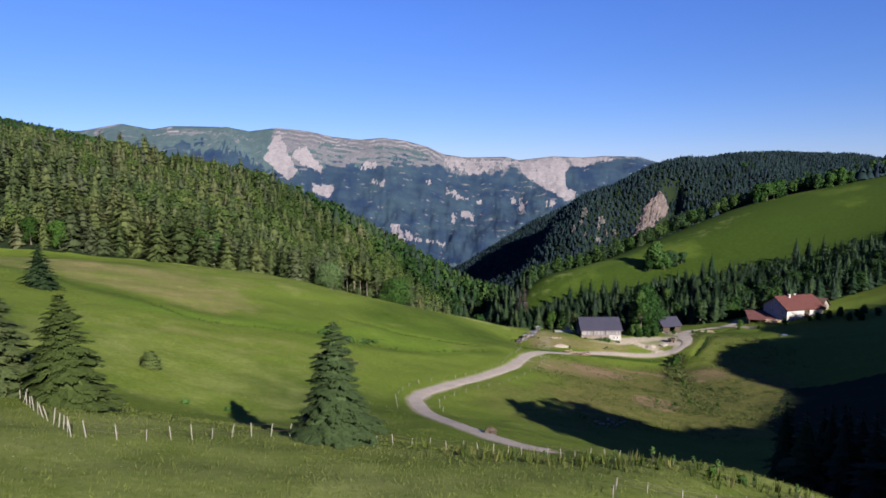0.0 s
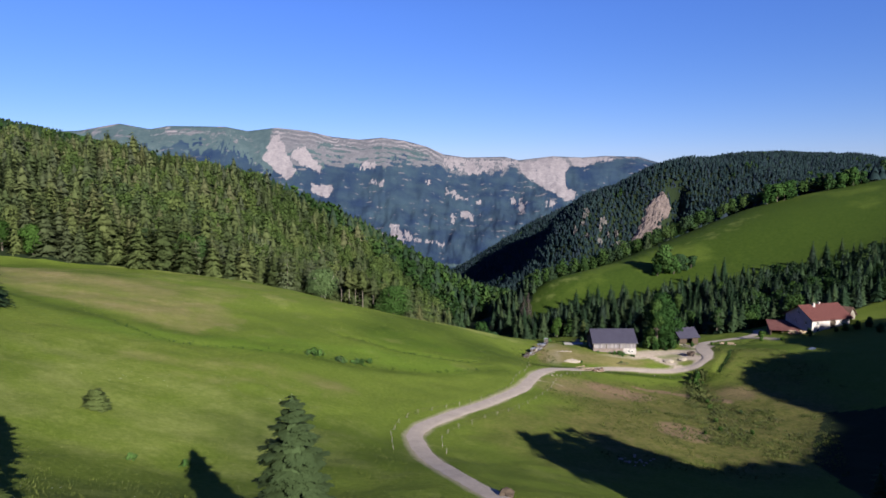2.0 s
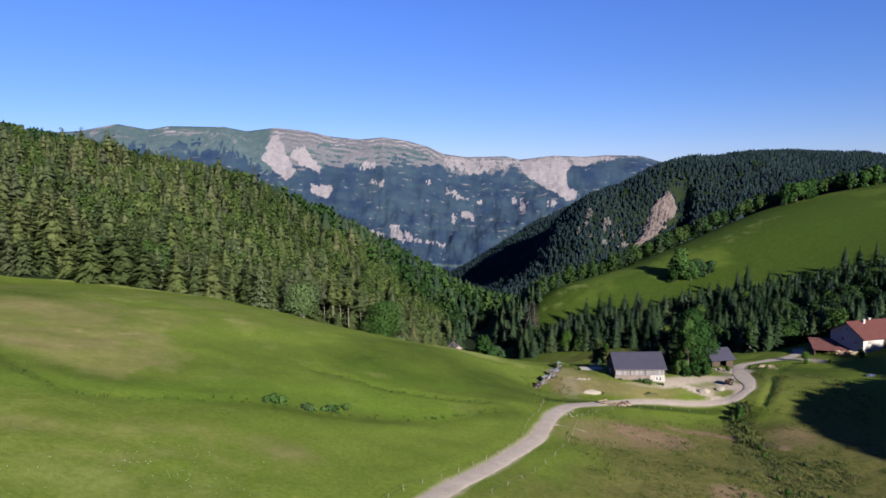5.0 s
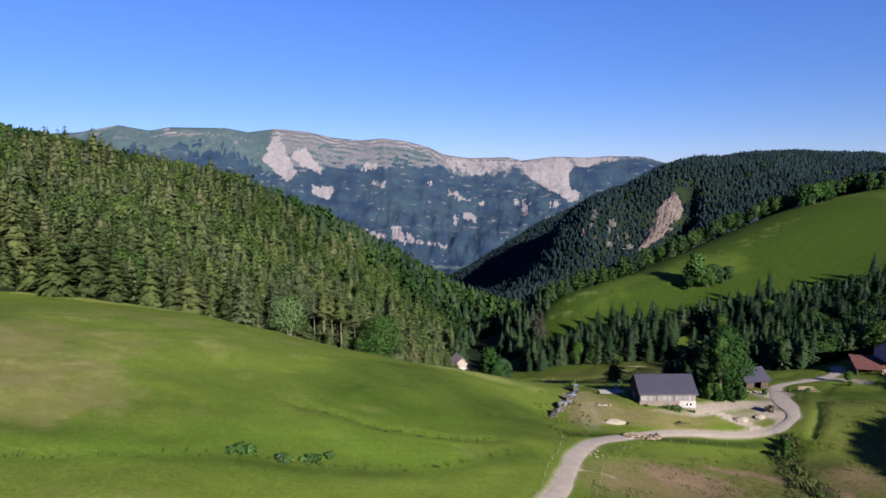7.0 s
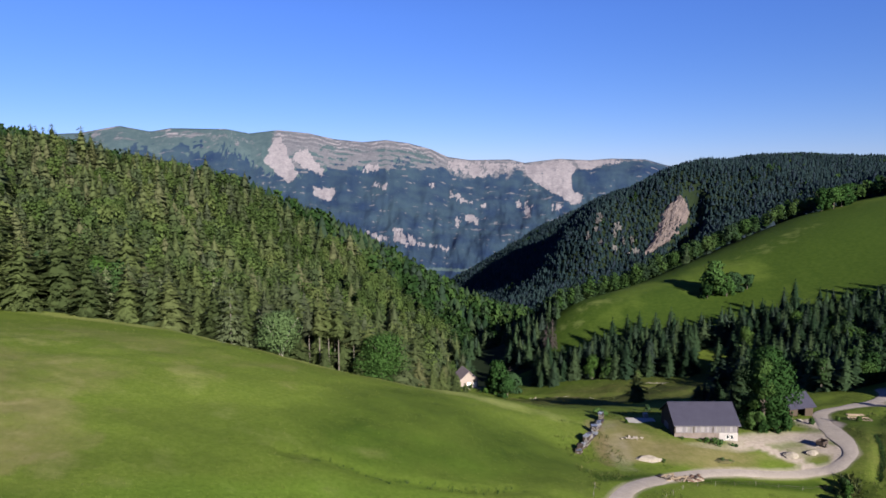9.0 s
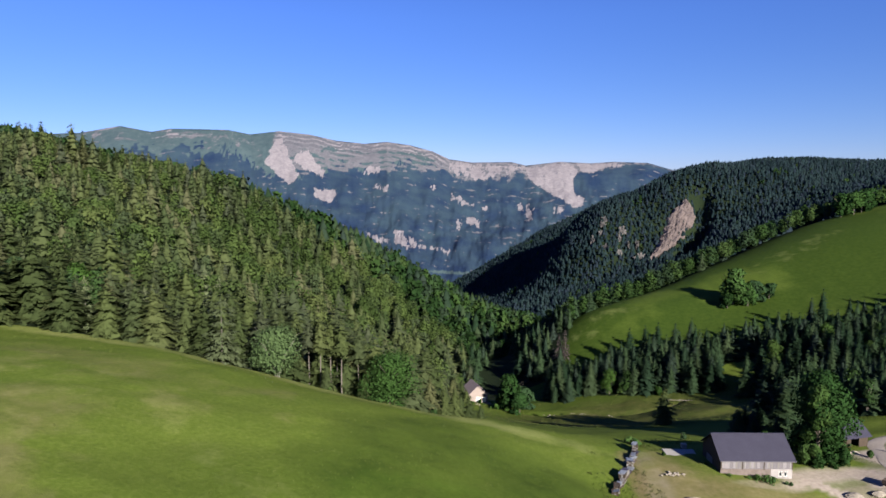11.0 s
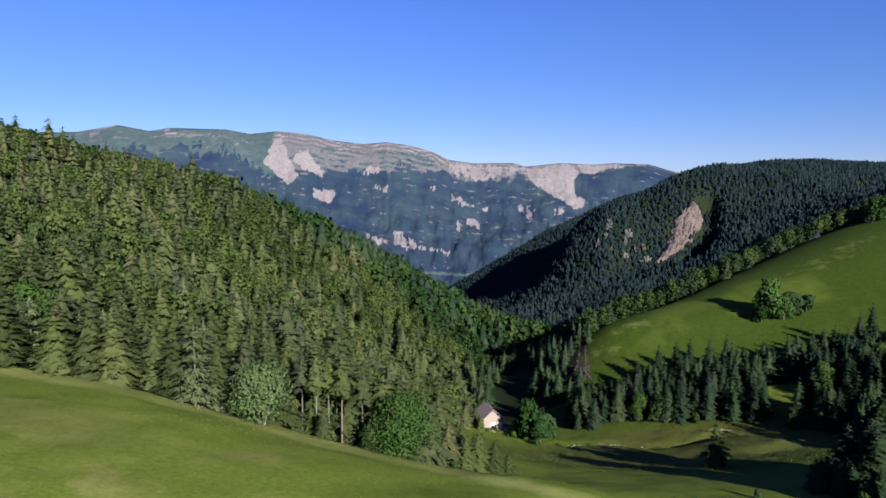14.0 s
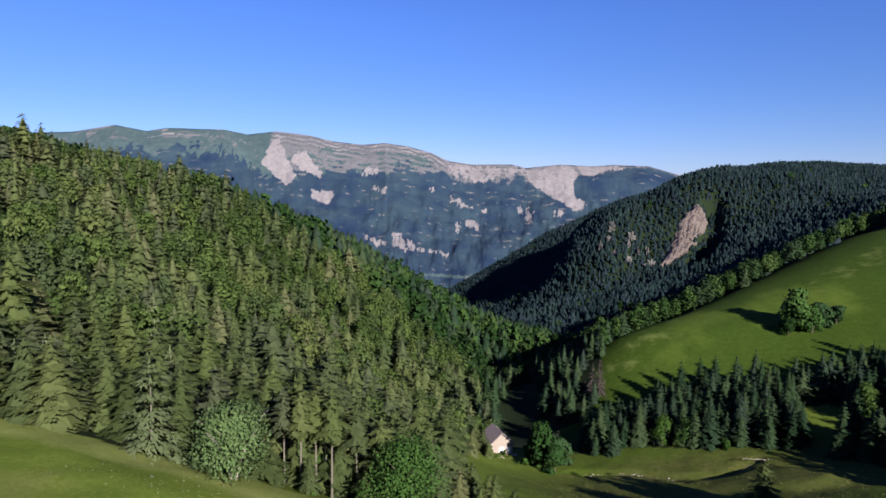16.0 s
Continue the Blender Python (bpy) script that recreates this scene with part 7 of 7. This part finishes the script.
def build_timber_row():
    """Long untidy row of stacked sheet metal and boards."""
    rng = random.Random(8)
    pts = along([(39.5, 225.5), (44, 233.5), (48.5, 242), (52.8, 251.5)], 1.9)
    for k, ((xa, ya), (xb, yb)) in enumerate(zip(pts, pts[1:])):
        turn = math.degrees(math.atan2(yb - ya, xb - xa))
        base = thing("timber_stack", stand((xa + xb) / 2 + rng.uniform(-0.35, 0.35), (ya + yb) / 2, 1.0, turn + rng.uniform(-14, 14), 0), "weathered stack of boards under silver-grey sheets", "timber stack", "timber stacks in a row")
        h, wide, ln = rng.uniform(0.5, 1.9), rng.uniform(0.4, 0.7), rng.uniform(0.7, 1.15)
        rows = max(3, int(h / 0.26))
        for r in range(rows):
            for c in range(3):
                z, y = 0.04 + r * h / rows, -wide + c * wide * 0.68
                m = pose(rng.uniform(-0.15, 0.15), 0, 0, 0, 0, rng.uniform(-4, 4))
                part("board", box(-ln, ln, y, y + wide * 0.58, z, z + h / rows - 0.05, m=m), MAT["dark_wood" if rng.random() < 0.65 else "planks"], base)
        for q in range(rng.choice((0, 1, 1, 2))):
            # ribbed sheets thrown askew over the boards
            sheet = bmesh.new()
            n = 12
            g = []
            for i in range(n + 1):
                y = -wide * 1.05 + 2.1 * wide * i / n
                ridge = 0.05 * (i % 2)
                g.append([sheet.verts.new((x, y, ridge)) for x in (-ln * 1.1, 0, ln * 1.05)])
            for i in range(n):
                for j in range(2):
                    sheet.faces.new((g[i][j], g[i][j + 1], g[i + 1][j + 1], g[i + 1][j]))
            bmesh.ops.transform(sheet, matrix=pose(rng.uniform(-0.3, 0.3), rng.uniform(-0.25, 0.25), h + 0.06 + 0.12 * q, rng.uniform(-14, 14), rng.uniform(-5, 5), rng.uniform(-16, 16)), verts=sheet.verts[:])
            part("sheet", sheet, MAT["tarp" if k < 3 or rng.random() < 0.45 else "sheet"], base)


def build_planks():
    rng = random.Random(12)
    base = thing("plank_heap", stand(56.4, 215.2, 1.0, 8, 0), "untidy heap of old planks beside a track", "planks")
    for k in range(26):
        m = pose(rng.uniform(-3.0, 2.4), rng.uniform(-0.8, 0.8), 0.12 + 0.06 * k * rng.random(), rng.uniform(-9, 9), rng.uniform(-12, 12), rng.uniform(-50, 50))
        part("plank", box(-rng.uniform(0.8, 1.9), rng.uniform(0.8, 1.9), -0.12, 0.12, 0, 0.07, m=m), MAT["timber" if k % 3 else "dark_wood"], base)
    stack = thing("brick_pallet", stand(60.6, 216.4, 1.0, 12, 0), "low stack of reddish bricks on a wooden pallet", "bricks")
    for y in (-0.8, -0.05, 0.7):
        part("runner", box(-1.9, 1.9, y, y + 0.12, 0.0, 0.12), MAT["dark_wood"], stack)
    part("deck", box(-1.9, 1.9, -0.85, 0.87, 0.12, 0.17), MAT["timber"], stack)
    for r in range(3):
        for c in range(7):
            for d in range(3):
                if r == 2 and rng.random() < 0.45:
                    continue
                x, y, z = -1.82 + 0.52 * c + rng.uniform(-0.03, 0.03), -0.8 + 0.55 * d + rng.uniform(-0.03, 0.03), 0.175 + 0.24 * r
                part("brick", box(x, x + 0.48, y, y + 0.5, z, z + 0.23), MAT["brown_tile" if (c + d + r) % 3 else "rubble"], stack)


def build_frame():
    base = thing("wooden_pallet", stand(119.2, 249.6, 1.0, -12, 0), "flat pale slatted wooden pallet lying on grass", "pallet")
    part("beam", box(-2.6, 2.6, -1.3, -1.1, 0.05, 0.25, 0.01), MAT["timber"], base)
    part("beam", box(-2.6, 2.6, 1.1, 1.3, 0.05, 0.25, 0.01), MAT["timber"], base)
    for k in range(7):
        x = -2.5 + 5 * k / 6
        part("slat", box(x - 0.09, x + 0.09, -1.1, 1.1, 0.08, 0.2), MAT["timber"], base)
    b2 = thing("wooden_pallet", stand(121.5, 254.4, 1.0, -6, 0), "low stack of pale beams on grass", "pallet")
    for k in range(5):
        part("beam", box(-2.2, 2.2, -0.6 + 0.26 * k, -0.4 + 0.26 * k, 0.05, 0.25, 0.01), MAT["timber"], b2)


def build_machine():
    """Small dark farm trailer with two wheels."""
    base = thing("farm_trailer", stand(96.7, 230.8, 1.0, 35, 0), "small dark farm trailer parked on grass", "trailer")
    part("bed", box(-1.3, 1.3, -0.75, 0.75, 0.6, 0.75, 0.02), MAT["dark_metal"], base)
    for y in (-0.75, 0.70):
        part("side", box(-1.3, 1.3, y, y + 0.05, 0.75, 1.45, 0.01), MAT["dark_metal"], base)
    for x in (-1.3, 1.25):
        part("end", box(x, x + 0.05, -0.70, 0.70, 0.75, 1.45, 0.01), MAT["dark_metal"], base)
    part("drawbar", tube([(1.3, 0, 0.62), (2.4, 0, 0.5)], [0.06, 0.05], 6), MAT["dark_metal"], base)
    for y in (-0.95, 0.77):
        w = part("wheel", prism([(0.42 * math.cos(a), 0.42 + 0.42 * math.sin(a)) for a in np.linspace(0, 6.283, 17)[:-1]], "y", y, y + 0.18), MAT["rubber"], base)
        part("rim", prism([(0.22 * math.cos(a), 0.42 + 0.22 * math.sin(a)) for a in np.linspace(0, 6.283, 13)[:-1]], "y", y - 0.02, y + 0.2), MAT["dark_metal"], w)


def build_slab():
    z = ground_z(62.0, 246.5)
    ob = thing("concrete_slab", pose(62.4, 246.2, z + 0.06, rz=-6), "pale concrete slab beside a barn", "slab")
    part("slab", box(-4.6, 2.2, -3.3, 3.2, -0.6, 0.12, 0.03), MAT["concrete"], ob)
    b = thing("tank_box", pose(63.5, 250.6, ground_z(63.5, 250.6)), "small pale box on a stand", "box")
    part("box", box(-0.55, 0.55, -0.5, 0.5, 0.5, 1.5, 0.04), MAT["concrete"], b)
    for x in (-0.45, 0.45):
        for y in (-0.4, 0.4):
            part("leg", box(x - 0.06, x + 0.06, y - 0.06, y + 0.06, -0.3, 0.5), MAT["dark_wood"], b)
    t = thing("covered_heap", stand(137.5, 228.5, 1.0, 10, 0.05), "heap under blue plastic sheeting on grass", "covered heap")
    part("sheet", lumpy(random.Random(5), 1.5, 0.9, 0.6, 3, 0.3), MAT["blue_plastic"], t)
    c = thing("boulder", stand(11.6, 92.2, 1.0, 20, 0.05), "dark boulder at the edge of a track", "boulder")
    part("stone", lumpy(random.Random(6), 1.0, 0.8, 1.0, 2, 0.4), MAT["dark_wood"], c)
    w = thing("low_wall", stand(110, 352.6, 1.0, -8, 0.1), "low dry stone wall at the edge of a wood", "wall")
    rng = random.Random(3)
    for k in range(26):
        s = rng.uniform(0.22, 0.42)
        bm = lumpy(rng, s, s * 0.8, s * 0.6, 1, 0.4)
        bmesh.ops.transform(bm, matrix=Matrix.Translation((-7 + 0.55 * k, rng.uniform(-0.2, 0.2), 0.2 + 0.1 * (k % 3))), verts=bm.verts[:])
        part("stone", bm, MAT["old_stone"], w)


def firewood():
    """Split logs stacked in front of the shelter."""
    rng = random.Random(21)
    base = thing("firewood_pile", stand(150.6, 257.2, 1.0, -12, 0), "untidy pile of pale split firewood", "firewood")
    for k in range(60):
        m = pose(rng.uniform(-3.2, 3.2), rng.uniform(-0.8, 0.8), 0.12 + 0.2 * (k % 6), rng.uniform(-10, 10), rng.uniform(-10, 10), rng.uniform(-30, 30))
        part("log", box(-0.5, 0.5, -0.13, 0.13, -0.12, 0.12, m=m), MAT["rust" if k % 4 == 0 else "timber"], base)


def utility_pole():
    base = thing("wooden_pole", stand(148.4, 286.6, 1.0, 0, 0), "thin weathered wooden pole beside a farm track", "pole")
    part("pole", tube([(0, 0, -0.8), (0.06, 0, 3.5), (0.16, 0.05, 7.2)], [0.15, 0.13, 0.10], 8), MAT["post"], base)


utility_pole()
stones(62.0, 361.0, 18, 2.6, 0.34, "line of pale stones in valley grass", 7)
stones(70.0, 358.0, 18, 2.6, 0.34, "pale stones along a grassy bank", 8)
stones(36.5, 384.5, 9, 0.9, 0.5, "pale boulders in front of a hut", 9)
stones(31.0, 379.0, 7, 1.4, 0.35, "white stones in a garden by a hut", 10)
for x, y, s in ((151.2, 287.8, 1.6), (144, 287.5, 0.9), (140, 286, 0.8), (147, 284.5, 0.7), (33, 383.5, 0.7), (40.5, 379.5, 0.8), (38.5, 372, 1.0), (42, 369, 0.9), (29, 376, 0.6)):
    plant(SHRUB, x, y, s, (x * 61 + y * 17) % 360)
for x, y, s in ((71.8, 234.4, 0.8), (73.4, 233.6, 1.05), (75.0, 234.1, 0.7), (77.2, 233.2, 0.5), (70.2, 234.9, 0.45), (53.6, 253.5, 0.9), (52.6, 255.4, 1.1), (54.4, 256.4, 0.8), (71.5, 226.4, 0.55), (73.0, 226.0, 0.5), (57.6, 224.4, 0.5), (66.5, 235.5, 0.45), (63.8, 240.5, 0.5)):
    plant(WEED, x, y, s, (x * 61 + y * 17) % 360)
THISTLE = make_shrub(6, 1.8, 0.34, 90, "tall slender thistle on a pasture crest", "leaves_mid", 0.055)
put_thing(THISTLE, stand(18.0, 58.6, 0.8))
for x, y, s in ((21, 57.6, 0.95), (24, 56.2, 0.8), (25.4, 54.6, 1.0), (27.4, 52.6, 0.85), (30, 51, 0.9), (15.6, 59.6, 0.6), (12, 60.4, 0.7), (24.6, 56, 0.6), (9.4, 60.8, 0.6), (22.4, 56.4, 0.7), (31.8, 50, 0.6), (6.5, 61.5, 0.5)):
    plant(THISTLE, x, y, s, (x * 97) % 360)
firewood()
build_timber_row()
build_planks()
build_frame()
build_machine()
build_slab()
